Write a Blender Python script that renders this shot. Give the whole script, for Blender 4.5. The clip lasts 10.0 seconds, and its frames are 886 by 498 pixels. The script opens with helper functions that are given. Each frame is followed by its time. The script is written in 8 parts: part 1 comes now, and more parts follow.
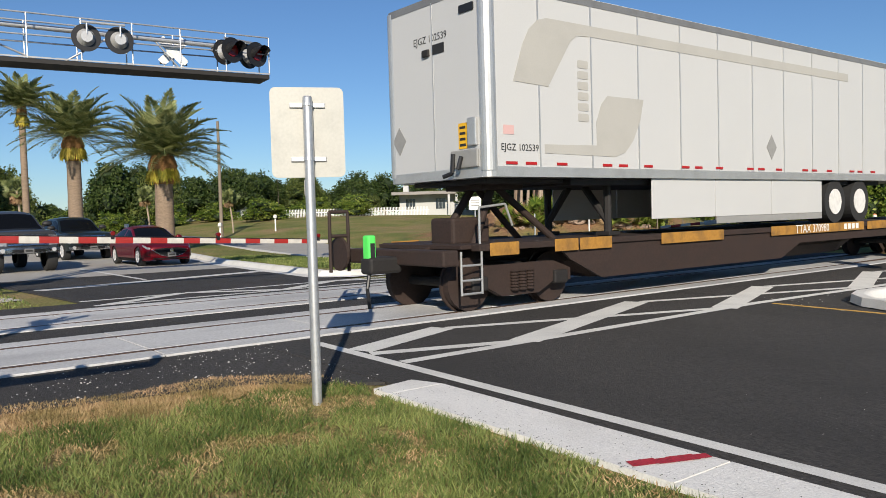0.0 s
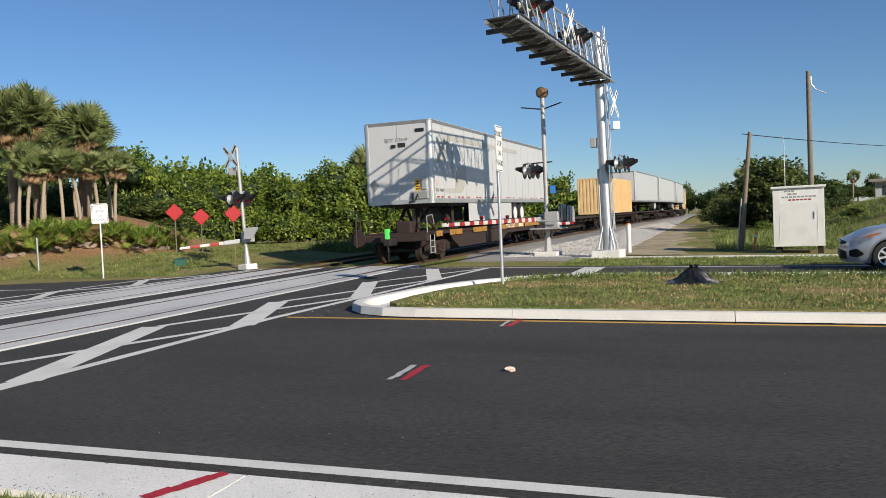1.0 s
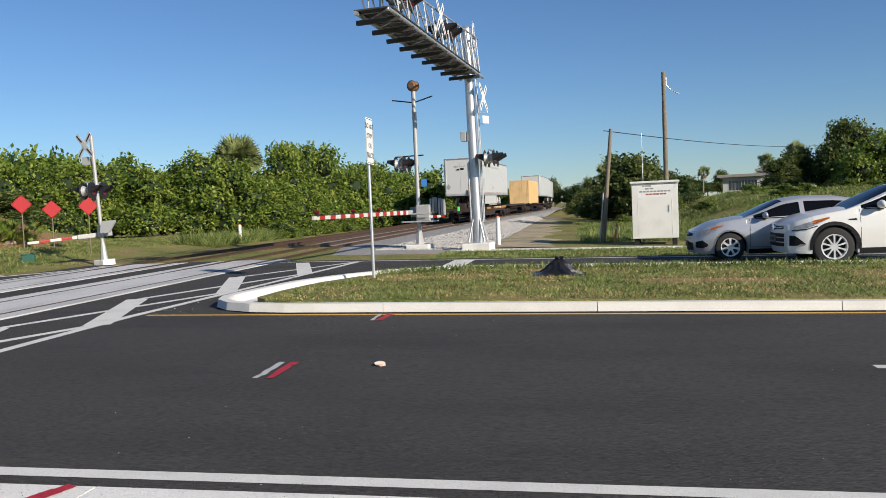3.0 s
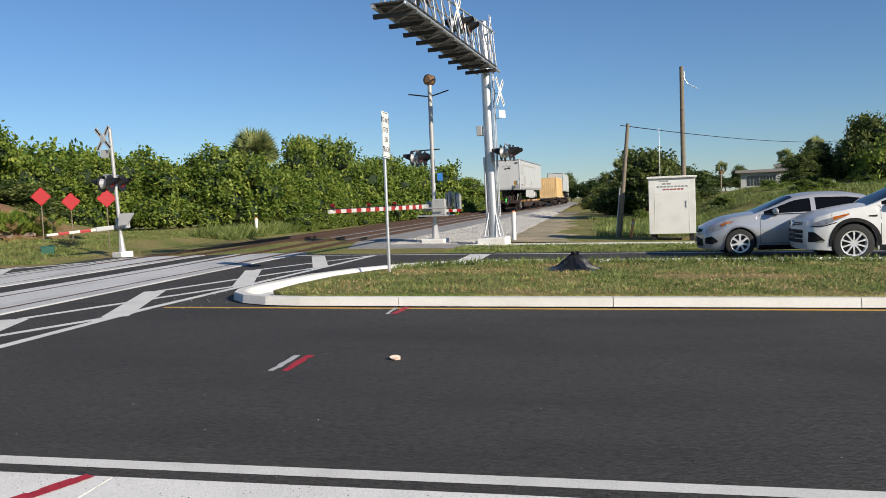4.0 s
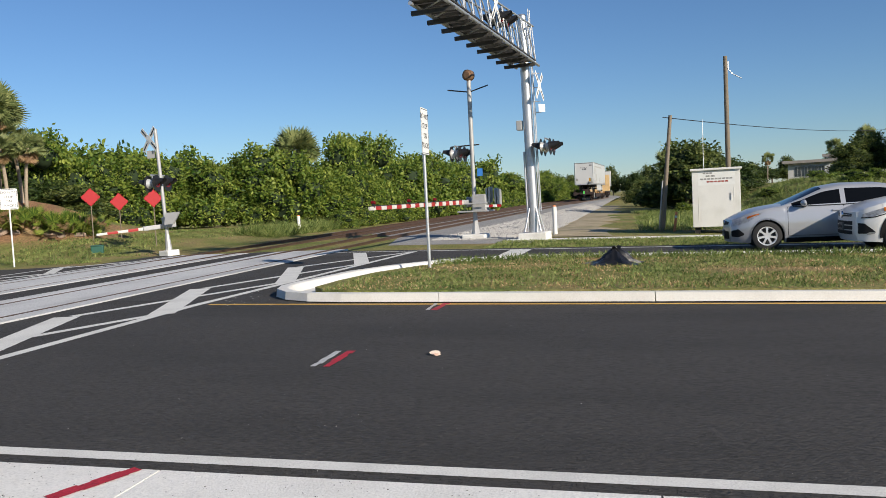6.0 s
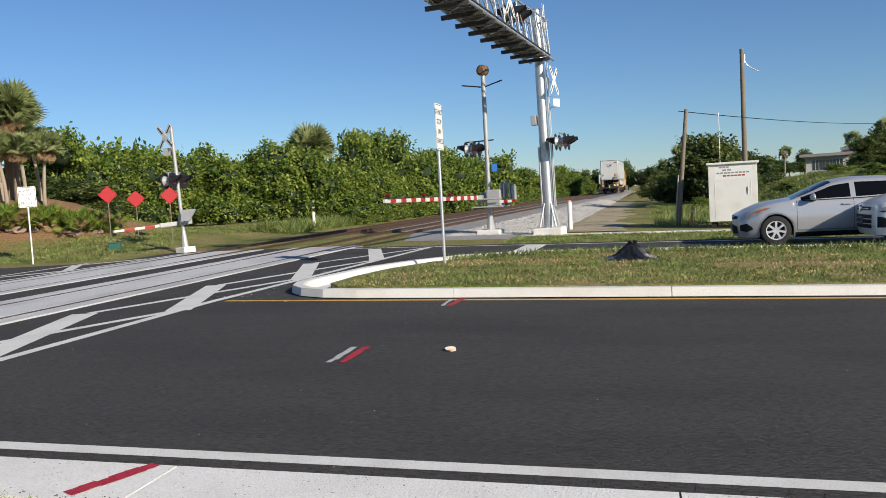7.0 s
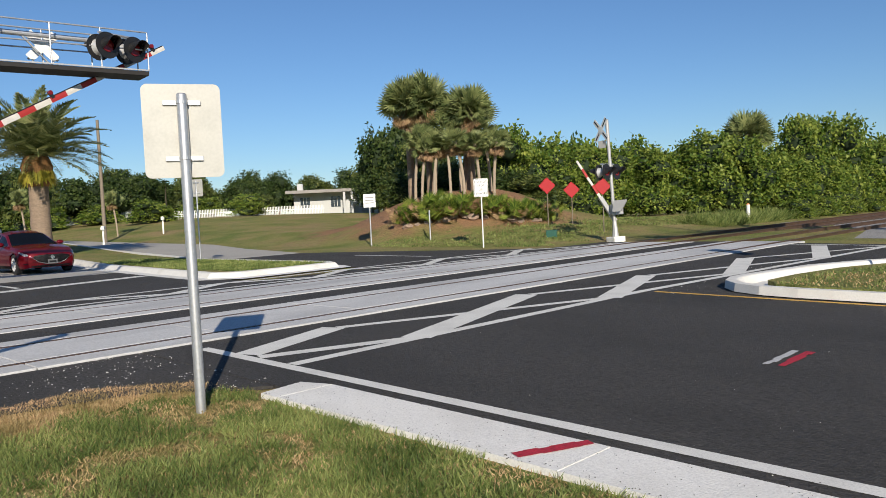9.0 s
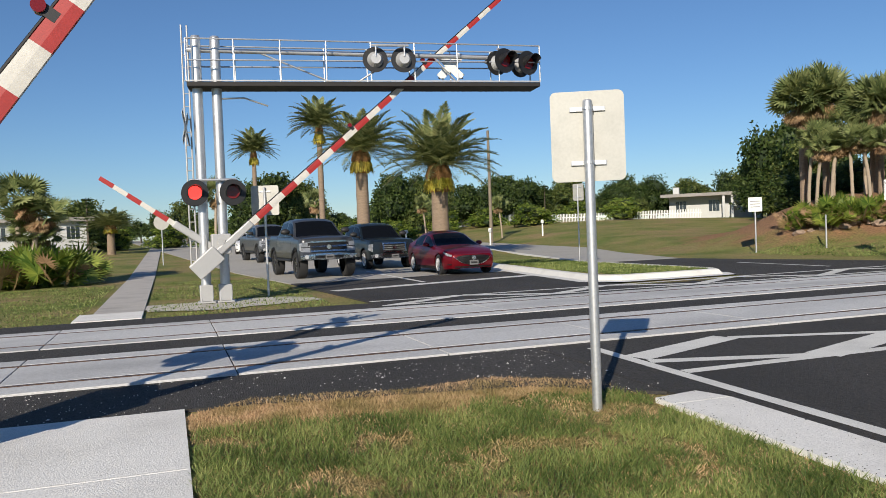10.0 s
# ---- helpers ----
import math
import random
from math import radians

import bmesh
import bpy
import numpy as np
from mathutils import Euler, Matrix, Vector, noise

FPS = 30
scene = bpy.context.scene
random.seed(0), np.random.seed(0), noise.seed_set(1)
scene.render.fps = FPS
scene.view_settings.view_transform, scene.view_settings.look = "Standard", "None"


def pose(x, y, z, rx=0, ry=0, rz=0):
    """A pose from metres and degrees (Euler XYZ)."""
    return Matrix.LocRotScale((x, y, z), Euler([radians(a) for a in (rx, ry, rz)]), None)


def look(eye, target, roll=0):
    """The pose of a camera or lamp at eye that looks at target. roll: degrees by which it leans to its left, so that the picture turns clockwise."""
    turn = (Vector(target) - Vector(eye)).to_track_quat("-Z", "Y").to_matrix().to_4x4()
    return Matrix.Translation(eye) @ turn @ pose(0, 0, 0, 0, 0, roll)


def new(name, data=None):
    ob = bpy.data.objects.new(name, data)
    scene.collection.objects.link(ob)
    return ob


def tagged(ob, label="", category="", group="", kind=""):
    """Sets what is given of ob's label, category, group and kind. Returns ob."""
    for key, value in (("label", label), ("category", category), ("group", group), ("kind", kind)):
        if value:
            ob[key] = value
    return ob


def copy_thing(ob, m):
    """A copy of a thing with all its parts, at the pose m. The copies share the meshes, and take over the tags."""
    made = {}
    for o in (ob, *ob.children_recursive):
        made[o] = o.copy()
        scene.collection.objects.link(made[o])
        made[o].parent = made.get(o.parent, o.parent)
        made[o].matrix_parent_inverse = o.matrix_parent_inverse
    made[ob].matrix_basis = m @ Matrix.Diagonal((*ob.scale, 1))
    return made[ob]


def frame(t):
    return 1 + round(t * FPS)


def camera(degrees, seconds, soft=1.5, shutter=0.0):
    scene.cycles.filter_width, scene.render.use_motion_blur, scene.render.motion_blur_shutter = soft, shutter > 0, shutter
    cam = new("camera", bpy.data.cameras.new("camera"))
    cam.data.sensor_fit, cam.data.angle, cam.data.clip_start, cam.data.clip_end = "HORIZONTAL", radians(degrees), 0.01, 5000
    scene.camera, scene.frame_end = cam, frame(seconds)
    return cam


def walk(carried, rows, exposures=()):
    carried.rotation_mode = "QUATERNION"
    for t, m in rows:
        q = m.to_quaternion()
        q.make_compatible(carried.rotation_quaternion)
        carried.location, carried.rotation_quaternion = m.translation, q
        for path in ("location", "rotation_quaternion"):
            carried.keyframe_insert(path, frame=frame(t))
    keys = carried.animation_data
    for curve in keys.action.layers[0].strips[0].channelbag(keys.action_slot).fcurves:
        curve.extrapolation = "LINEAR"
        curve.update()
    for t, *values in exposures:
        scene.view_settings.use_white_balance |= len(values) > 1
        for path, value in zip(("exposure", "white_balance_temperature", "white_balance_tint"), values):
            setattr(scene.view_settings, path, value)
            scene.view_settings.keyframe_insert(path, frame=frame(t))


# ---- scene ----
cam = camera(58.43, 10.0, 0.8)
walk(cam, [
    (0, look((-0.174, 0.129, 1.674), (-8.030, 6.303, 1.264), -1.55)),
    (0.2, look((-0.137, 0.128, 1.674), (-6.780, 7.591, 1.255), -1.89)),
    (0.4, look((-0.144, 0.143, 1.674), (-5.620, 8.499, 1.249), -2.04)),
    (0.5, look((-0.129, 0.143, 1.674), (-5.096, 8.812, 1.259), -2.17)),
    (0.6, look((-0.134, 0.157, 1.674), (-4.605, 9.092, 1.269), -2.30)),
    (1, look((-0.099, 0.176, 1.674), (-3.225, 9.668, 1.307), -2.58)),
    (1.5, look((-0.093, 0.204, 1.674), (-2.333, 9.944, 1.348), -2.81)),
    (2, look((-0.081, 0.251, 1.674), (-1.874, 10.082, 1.306), -2.80)),
    (2.5, look((-0.081, 0.266, 1.674), (-1.637, 10.134, 1.220), -2.54)),
    (4, look((-0.087, 0.276, 1.674), (-1.856, 10.100, 1.084), -2.21)),
    (4.5, look((-0.078, 0.277, 1.674), (-2.035, 10.066, 1.098), -2.29)),
    (5, look((-0.067, 0.275, 1.674), (-2.179, 10.032, 1.090), -2.60)),
    (5.5, look((-0.057, 0.267, 1.674), (-2.284, 9.997, 1.074), -2.81)),
    (7, look((-0.065, 0.283, 1.674), (-2.529, 9.952, 1.008), -3.26)),
    (7.5, look((-0.064, 0.274, 1.674), (-2.913, 9.836, 1.000), -3.21)),
    (8, look((-0.074, 0.260, 1.674), (-3.816, 9.511, 1.029), -3.06)),
    (8.2, look((-0.077, 0.278, 1.674), (-4.349, 9.298, 1.048), -3.01)),
    (8.5, look((-0.094, 0.266, 1.674), (-5.315, 8.775, 1.092), -2.86)),
    (9, look((-0.129, 0.227, 1.674), (-7.126, 7.354, 1.178), -2.74)),
    (9.5, look((-0.164, 0.129, 1.674), (-8.676, 5.362, 1.282), -2.47)),
    (10, look((-0.251, 0.027, 1.674), (-9.693, 3.312, 1.431), -2.20)),
], [(0, 0.19), (0.5, 0.17), (1.0, 0.22), (1.5, 0.28), (2.5, 0.30), (5.5, 0.28), (7.5, 0.27), (8.5, 0.24), (9.0, 0.20), (9.5, 0.15), (10, 0.15)])

# ---- light ----
SUN_DIR = Vector((0.816 * math.cos(radians(25)), -0.578 * math.cos(radians(25)), math.sin(radians(25))))
world = bpy.data.worlds.new("sky")
scene.world = world
world.use_nodes = True
wn = world.node_tree
sky = wn.nodes.new("ShaderNodeTexSky")
sky.sky_type = "NISHITA"
sky.sun_disc = False
sky.sun_elevation = radians(25)
sky.sun_rotation = math.atan2(SUN_DIR.x, SUN_DIR.y)
sky.air_density, sky.dust_density, sky.ozone_density = 1.0, 0.0, 5.0
tint = wn.nodes.new("ShaderNodeMix")
tint.data_type, tint.blend_type = "RGBA", "MULTIPLY"
tint.inputs["Factor"].default_value = 1.0
tint.inputs["B"].default_value = (0.85, 0.965, 1.10, 1.0)
wn.links.new(sky.outputs[0], tint.inputs["A"])
wn.links.new(tint.outputs["Result"], wn.nodes["Background"].inputs[0])
wn.nodes["Background"].inputs[1].default_value = 0.0755
sun = new("sun", bpy.data.lights.new("sun", "SUN"))
sun.data.energy, sun.data.angle, sun.data.color = 5.0, radians(0.5), (1.0, 0.90, 0.76)
sun.matrix_basis = look(SUN_DIR * 50, (0, 0, 0))


# ---- building helpers ----
def rgb(r, g, b):
    return (r, g, b, 1.0)


MATS = {}


def mat(name, color, rough=0.6, metal=0.0, grain=0.0, grain_scale=40.0, stain=0.0, stain_scale=1.5, bump=0.0, bump_scale=60.0,
        dark=None, spec=0.5, emit=None, vary=0.0, trans=0.0, coat=0.0, stretch=None, speck=None):
    """Procedural surface: base colour with fine grain, large stains towards `dark`, and relief."""
    if name in MATS:
        return MATS[name]
    m = bpy.data.materials.new(name)
    m.use_nodes = True
    nt = m.node_tree
    n, l = nt.nodes, nt.links
    p = n["Principled BSDF"]
    p.inputs["Roughness"].default_value = rough
    p.inputs["Metallic"].default_value = metal
    p.inputs["Specular IOR Level"].default_value = spec
    p.inputs["Coat Weight"].default_value = coat
    col = n.new("ShaderNodeRGB")
    col.outputs[0].default_value = rgb(*color)
    out = col.outputs[0]
    tc = n.new("ShaderNodeTexCoord")
    src = tc.outputs["Object"]
    if stretch:
        mp = n.new("ShaderNodeMapping")
        mp.inputs["Scale"].default_value = stretch
        l.new(src, mp.inputs[0])
        src = mp.outputs[0]

    def noise_tex(scale, detail=4.0):
        t = n.new("ShaderNodeTexNoise")
        t.inputs["Scale"].default_value = scale
        t.inputs["Detail"].default_value = detail
        l.new(src, t.inputs["Vector"])
        return t.outputs["Fac"]

    def mixed(a, b, fac):
        x = n.new("ShaderNodeMix")
        x.data_type = "RGBA"
        l.new(a, x.inputs["A"])
        if isinstance(b, tuple):
            x.inputs["B"].default_value = b
        else:
            l.new(b, x.inputs["B"])
        l.new(fac, x.inputs["Factor"])
        return x.outputs["Result"]

    def ramp(fac, lo, hi, amount):
        r = n.new("ShaderNodeMapRange")
        r.inputs["From Min"].default_value, r.inputs["From Max"].default_value = lo, hi
        r.inputs["To Max"].default_value = amount
        l.new(fac, r.inputs["Value"])
        return r.outputs["Result"]

    dk = rgb(*(dark or tuple(c * 0.45 for c in color)))
    if stain:
        out = mixed(out, dk, ramp(noise_tex(stain_scale, 6.0), 0.45, 0.72, stain))
    if grain:
        out = mixed(out, rgb(*(c * 0.35 for c in color)), ramp(noise_tex(grain_scale, 3.0), 0.42, 0.75, grain))
        out = mixed(out, rgb(*(min(1.0, c * 1.6) for c in color)), ramp(noise_tex(grain_scale * 1.37, 2.0), 0.55, 0.8, grain * 0.7))
    if speck:
        vo = n.new("ShaderNodeTexVoronoi")
        vo.inputs["Scale"].default_value = speck[0]
        l.new(tc.outputs["Object"], vo.inputs["Vector"])
        far = n.new("ShaderNodeMapRange")
        far.inputs["From Min"].default_value, far.inputs["From Max"].default_value = speck[1], speck[1] * 0.6
        l.new(vo.outputs["Distance"], far.inputs["Value"])
        gate = n.new("ShaderNodeMath")
        gate.operation = "MULTIPLY"
        l.new(far.outputs["Result"], gate.inputs[0])
        l.new(ramp(noise_tex(speck[0] * 0.11, 2.0), 0.5, 0.62, speck[2]), gate.inputs[1])
        out = mixed(out, rgb(*speck[3]), gate.outputs[0])
    if vary:
        oi = n.new("ShaderNodeObjectInfo")
        hsv = n.new("ShaderNodeHueSaturation")
        l.new(ramp(oi.outputs["Random"], 0.0, 1.0, 2 * vary), (add := n.new("ShaderNodeMath")).inputs[0])
        add.inputs[1].default_value = 1.0 - vary
        l.new(add.outputs[0], hsv.inputs["Value"])
        l.new(out, hsv.inputs["Color"])
        out = hsv.outputs["Color"]
    l.new(out, p.inputs["Base Color"])
    if bump:
        b = n.new("ShaderNodeBump")
        b.inputs["Strength"].default_value = bump
        b.inputs["Distance"].default_value = 0.02
        l.new(noise_tex(bump_scale, 5.0), b.inputs["Height"])
        l.new(b.outputs[0], p.inputs["Normal"])
    if emit:
        p.inputs["Emission Color"].default_value = rgb(*emit[:3])
        p.inputs["Emission Strength"].default_value = emit[3]
    if trans:
        p.inputs["Transmission Weight"].default_value = trans
    MATS[name] = m
    return m


def leaf_mat(name, a, b, through_light=0.35, bough=0.9):
    """Foliage: each leaf its own mix of two greens, with light coming through."""
    if name in MATS:
        return MATS[name]
    m = bpy.data.materials.new(name)
    m.use_nodes = True
    nt = m.node_tree
    n, l = nt.nodes, nt.links
    p = n["Principled BSDF"]
    geo = n.new("ShaderNodeNewGeometry")
    x = n.new("ShaderNodeMix")
    x.data_type = "RGBA"
    x.inputs["A"].default_value, x.inputs["B"].default_value = rgb(*a), rgb(*b)
    l.new(geo.outputs["Random Per Island"], x.inputs["Factor"])
    # whole boughs differ too: some yellower and paler, some deep green
    tc = n.new("ShaderNodeTexCoord")
    no = n.new("ShaderNodeTexNoise")
    no.inputs["Scale"].default_value, no.inputs["Detail"].default_value = bough, 3.0
    l.new(tc.outputs["Object"], no.inputs["Vector"])
    hsv = n.new("ShaderNodeHueSaturation")
    for key, lo, hi in (("Hue", 0.515, 0.482), ("Value", 0.62, 1.42), ("Saturation", 1.05, 0.95)):
        r = n.new("ShaderNodeMapRange")
        r.inputs["From Min"].default_value, r.inputs["From Max"].default_value = 0.34, 0.66
        r.inputs["To Min"].default_value, r.inputs["To Max"].default_value = lo, hi
        l.new(no.outputs["Fac"], r.inputs["Value"])
        l.new(r.outputs["Result"], hsv.inputs[key])
    l.new(x.outputs["Result"], hsv.inputs["Color"])
    l.new(hsv.outputs["Color"], p.inputs["Base Color"])
    p.inputs["Roughness"].default_value = 0.55
    p.inputs["Specular IOR Level"].default_value = 0.3
    tr = n.new("ShaderNodeBsdfTranslucent")
    l.new(hsv.outputs["Color"], tr.inputs["Color"])
    ms = n.new("ShaderNodeMixShader")
    ms.inputs[0].default_value = through_light
    l.new(p.outputs[0], ms.inputs[1])
    l.new(tr.outputs[0], ms.inputs[2])
    l.new(ms.outputs[0], n["Material Output"].inputs["Surface"])
    MATS[name] = m
    return m


def mesh_of(name, bm, material, smooth=False):
    me = bpy.data.meshes.new(name)
    bm.normal_update()
    bm.to_mesh(me)
    bm.free()
    for m in material if isinstance(material, (list, tuple)) else (material,):
        me.materials.append(m)
    if smooth:
        me.shade_smooth()
        me.set_sharp_from_angle(angle=radians(35))
    return me


def part(name, bm, material, parent=None, label="", smooth=False, at=None):
    """One bmesh as ONE mesh object under a thing or a part."""
    ob = new(name, bm if isinstance(bm, bpy.types.Mesh) else mesh_of(name, bm, material, smooth))
    ob.parent = parent
    if at is not None:
        ob.matrix_basis = at
    if label:
        ob["label"] = label
    return ob


def thing(name, m, label, category, group="", kind=""):
    """An Empty at the base of a thing."""
    ob = new(name)
    ob.empty_display_size = 0.3
    ob.matrix_basis = m
    return tagged(ob, label, category, group, kind)


def box(x0, x1, y0, y1, z0, z1, bevel=0.0, bm=None, m=None):
    bm = bm or bmesh.new()
    r = bmesh.ops.create_cube(bm, size=1.0)
    vs = r["verts"]
    for v in vs:
        v.co = Vector(((x0 + x1) / 2 + v.co.x * (x1 - x0), (y0 + y1) / 2 + v.co.y * (y1 - y0), (z0 + z1) / 2 + v.co.z * (z1 - z0)))
    if bevel:
        es = list({e for v in vs for e in v.link_edges})
        r2 = bmesh.ops.bevel(bm, geom=es, offset=bevel, segments=2, affect="EDGES", profile=0.5)
        vs = list({v for f in r2["faces"] for v in f.verts} | {v for v in vs if v.is_valid})
    if m:
        bmesh.ops.transform(bm, matrix=m, verts=[v for v in vs if v.is_valid])
    return bm


def tube(a, b, r, r2=None, seg=12, bm=None, cap=True):
    """A round bar from a to b, tapered to r2."""
    bm = bm or bmesh.new()
    a, b = Vector(a), Vector(b)
    d = b - a
    q = d.to_track_quat("Z", "Y").to_matrix().to_4x4()
    bmesh.ops.create_cone(bm, cap_ends=cap, segments=seg, radius1=r, radius2=r if r2 is None else r2, depth=d.length,
                          matrix=Matrix.Translation((a + b) / 2) @ q)
    return bm


def tubes(pairs, r, seg=8, bm=None):
    bm = bm or bmesh.new()
    for a, b in pairs:
        tube(a, b, r, seg=seg, bm=bm)
    return bm


def disc_prism(points, z0, z1, bm=None):
    """A flat plate from an outline in x, y."""
    bm = bm or bmesh.new()
    lo = [bm.verts.new((x, y, z0)) for x, y in points]
    hi = [bm.verts.new((x, y, z1)) for x, y in points]
    n = len(points)
    bm.faces.new(hi)
    bm.faces.new(lo[::-1])
    for i in range(n):
        bm.faces.new((lo[i], lo[(i + 1) % n], hi[(i + 1) % n], hi[i]))
    return bm


def loft(rings, bm=None, closed=True, cap=True):
    """Rings of equal point counts joined in order."""
    bm = bm or bmesh.new()
    vs = [[bm.verts.new(p) for p in ring] for ring in rings]
    n = len(vs[0])
    for a, b in zip(vs, vs[1:]):
        for i in range(n if closed else n - 1):
            bm.faces.new((a[i], a[(i + 1) % n], b[(i + 1) % n], b[i]))
    if cap:
        bm.faces.new(vs[0][::-1])
        bm.faces.new(vs[-1])
    bmesh.ops.recalc_face_normals(bm, faces=bm.faces)
    return bm


# ---- the lie of the land: x along the road, y along the railway ----
BREAKS = [(-400.0, 1.9), (-130.0, 1.7), (-35.0, 0.18), (-9.7, 0.18), (0.0, 0.0), (12.0, -0.22), (400.0, -0.22)]


def gz(u):
    for (a, za), (b, zb) in zip(BREAKS, BREAKS[1:]):
        if u <= b:
            return za + (zb - za) * (u - a) / (b - a)
    return BREAKS[-1][1]


def sheet(points, h=0.0, thick=0.0, bm=None):
    """A flat outline laid on the land at height h, with a skirt of that thickness."""
    bm = bm or bmesh.new()
    made = [bm.verts.new((x, y, 0)) for x, y in points]
    f = bm.faces.new(made)
    if f.normal.z < 0 or sum((points[i - 1][0] * p[1] - p[0] * points[i - 1][1]) for i, p in enumerate(points)) < 0:
        f.normal_flip()
    geom = set(made) | set(f.edges) | {f}
    for u in (-130.0, -35.0, -9.7, 0.0, 12.0):
        r = bmesh.ops.bisect_plane(bm, geom=[g for g in geom if g.is_valid], plane_co=(u, 0, 0), plane_no=(1, 0, 0))
        geom = {g for g in geom if g.is_valid} | set(r["geom"])
    faces = [g for g in geom if isinstance(g, bmesh.types.BMFace)]
    if thick:
        r = bmesh.ops.extrude_face_region(bm, geom=faces)
        low = {v for f in faces for v in f.verts}
        for v in [g for g in r["geom"] if isinstance(g, bmesh.types.BMVert)]:
            v.co.z = gz(v.co.x) + h
        for v in low:
            v.co.z = gz(v.co.x) + h - thick
        bmesh.ops.recalc_face_normals(bm, faces=list({f for v in low for f in v.link_faces} | {g for g in r["geom"] if isinstance(g, bmesh.types.BMFace)}))
    else:
        for v in {v for f in faces for v in f.verts}:
            v.co.z = gz(v.co.x) + h
    return bm


def rect(u0, u1, v0, v1):
    return [(u0, v0), (u1, v0), (u1, v1), (u0, v1)]


def stripe(a, b, w, h=0.004, bm=None):
    """A painted line from a to b of width w."""
    d = (Vector(b) - Vector(a)).normalized()
    n = Vector((-d.y, d.x)) * w / 2
    a, b = Vector(a), Vector(b)
    return sheet([tuple(a + n), tuple(a - n), tuple(b - n), tuple(b + n)], h, 0.0, bm)

# ---- materials of the ground ----
ASPHALT = mat("asphalt", (0.066, 0.062, 0.057), 0.85, grain=1.0, grain_scale=48, stain=1.0, stain_scale=0.7, bump=0.9, bump_scale=90, dark=(0.043, 0.041, 0.038), spec=0.3, stretch=(0.35, 1.0, 1.0), speck=(15.0, 0.11, 0.6, (0.22, 0.21, 0.20)))
OLD_ROAD = mat("worn_asphalt", (0.42, 0.40, 0.36), 0.9, grain=0.4, grain_scale=60, stain=0.4, stain_scale=0.4, bump=0.3, dark=(0.3, 0.285, 0.25))
CONCRETE = mat("concrete", (0.80, 0.785, 0.74), 0.85, grain=0.28, grain_scale=55, stain=0.3, stain_scale=1.3, bump=0.4, bump_scale=70, dark=(0.42, 0.4, 0.36), speck=(16.0, 0.12, 0.6, (0.24, 0.22, 0.2)))
OLD_CONCRETE = mat("old_concrete", (0.48, 0.45, 0.41), 0.9, grain=0.3, grain_scale=50, stain=0.5, stain_scale=1.2, bump=0.3, dark=(0.22, 0.21, 0.19))
PANEL = mat("crossing_concrete", (0.58, 0.58, 0.57), 0.8, grain=0.45, grain_scale=60, stain=0.55, stain_scale=0.9, bump=0.3, dark=(0.25, 0.25, 0.25), stretch=(1, 0.35, 1))
PAINT = mat("road_paint", (0.72, 0.71, 0.66), 0.7, grain=0.35, grain_scale=80, stain=0.35, stain_scale=2.5, dark=(0.42, 0.41, 0.38), bump=0.15)
YELLOW = mat("yellow_paint", (0.62, 0.36, 0.06), 0.7, grain=0.3, grain_scale=80, stain=0.3, stain_scale=2.5)
RED_SPRAY = mat("red_spray_paint", (0.46, 0.02, 0.04), 0.75, grain=0.8, stain=0.5, stain_scale=9, grain_scale=50)
WHITE_SPRAY = mat("white_spray_paint", (0.5, 0.5, 0.5), 0.7, grain=0.5, grain_scale=50)
KERB = mat("white_kerb", (0.70, 0.69, 0.65), 0.8, grain=0.2, grain_scale=60, stain=0.3, stain_scale=2.0, dark=(0.42, 0.4, 0.35), bump=0.2)
STEEL_RAIL = mat("rail_steel", (0.16, 0.10, 0.07), 0.5, metal=0.6, grain=0.3, stain=0.5, stain_scale=4)
BALLAST = mat("ballast", (0.34, 0.33, 0.31), 0.9, grain=0.9, grain_scale=22, bump=1.0, bump_scale=25, stain=0.3)


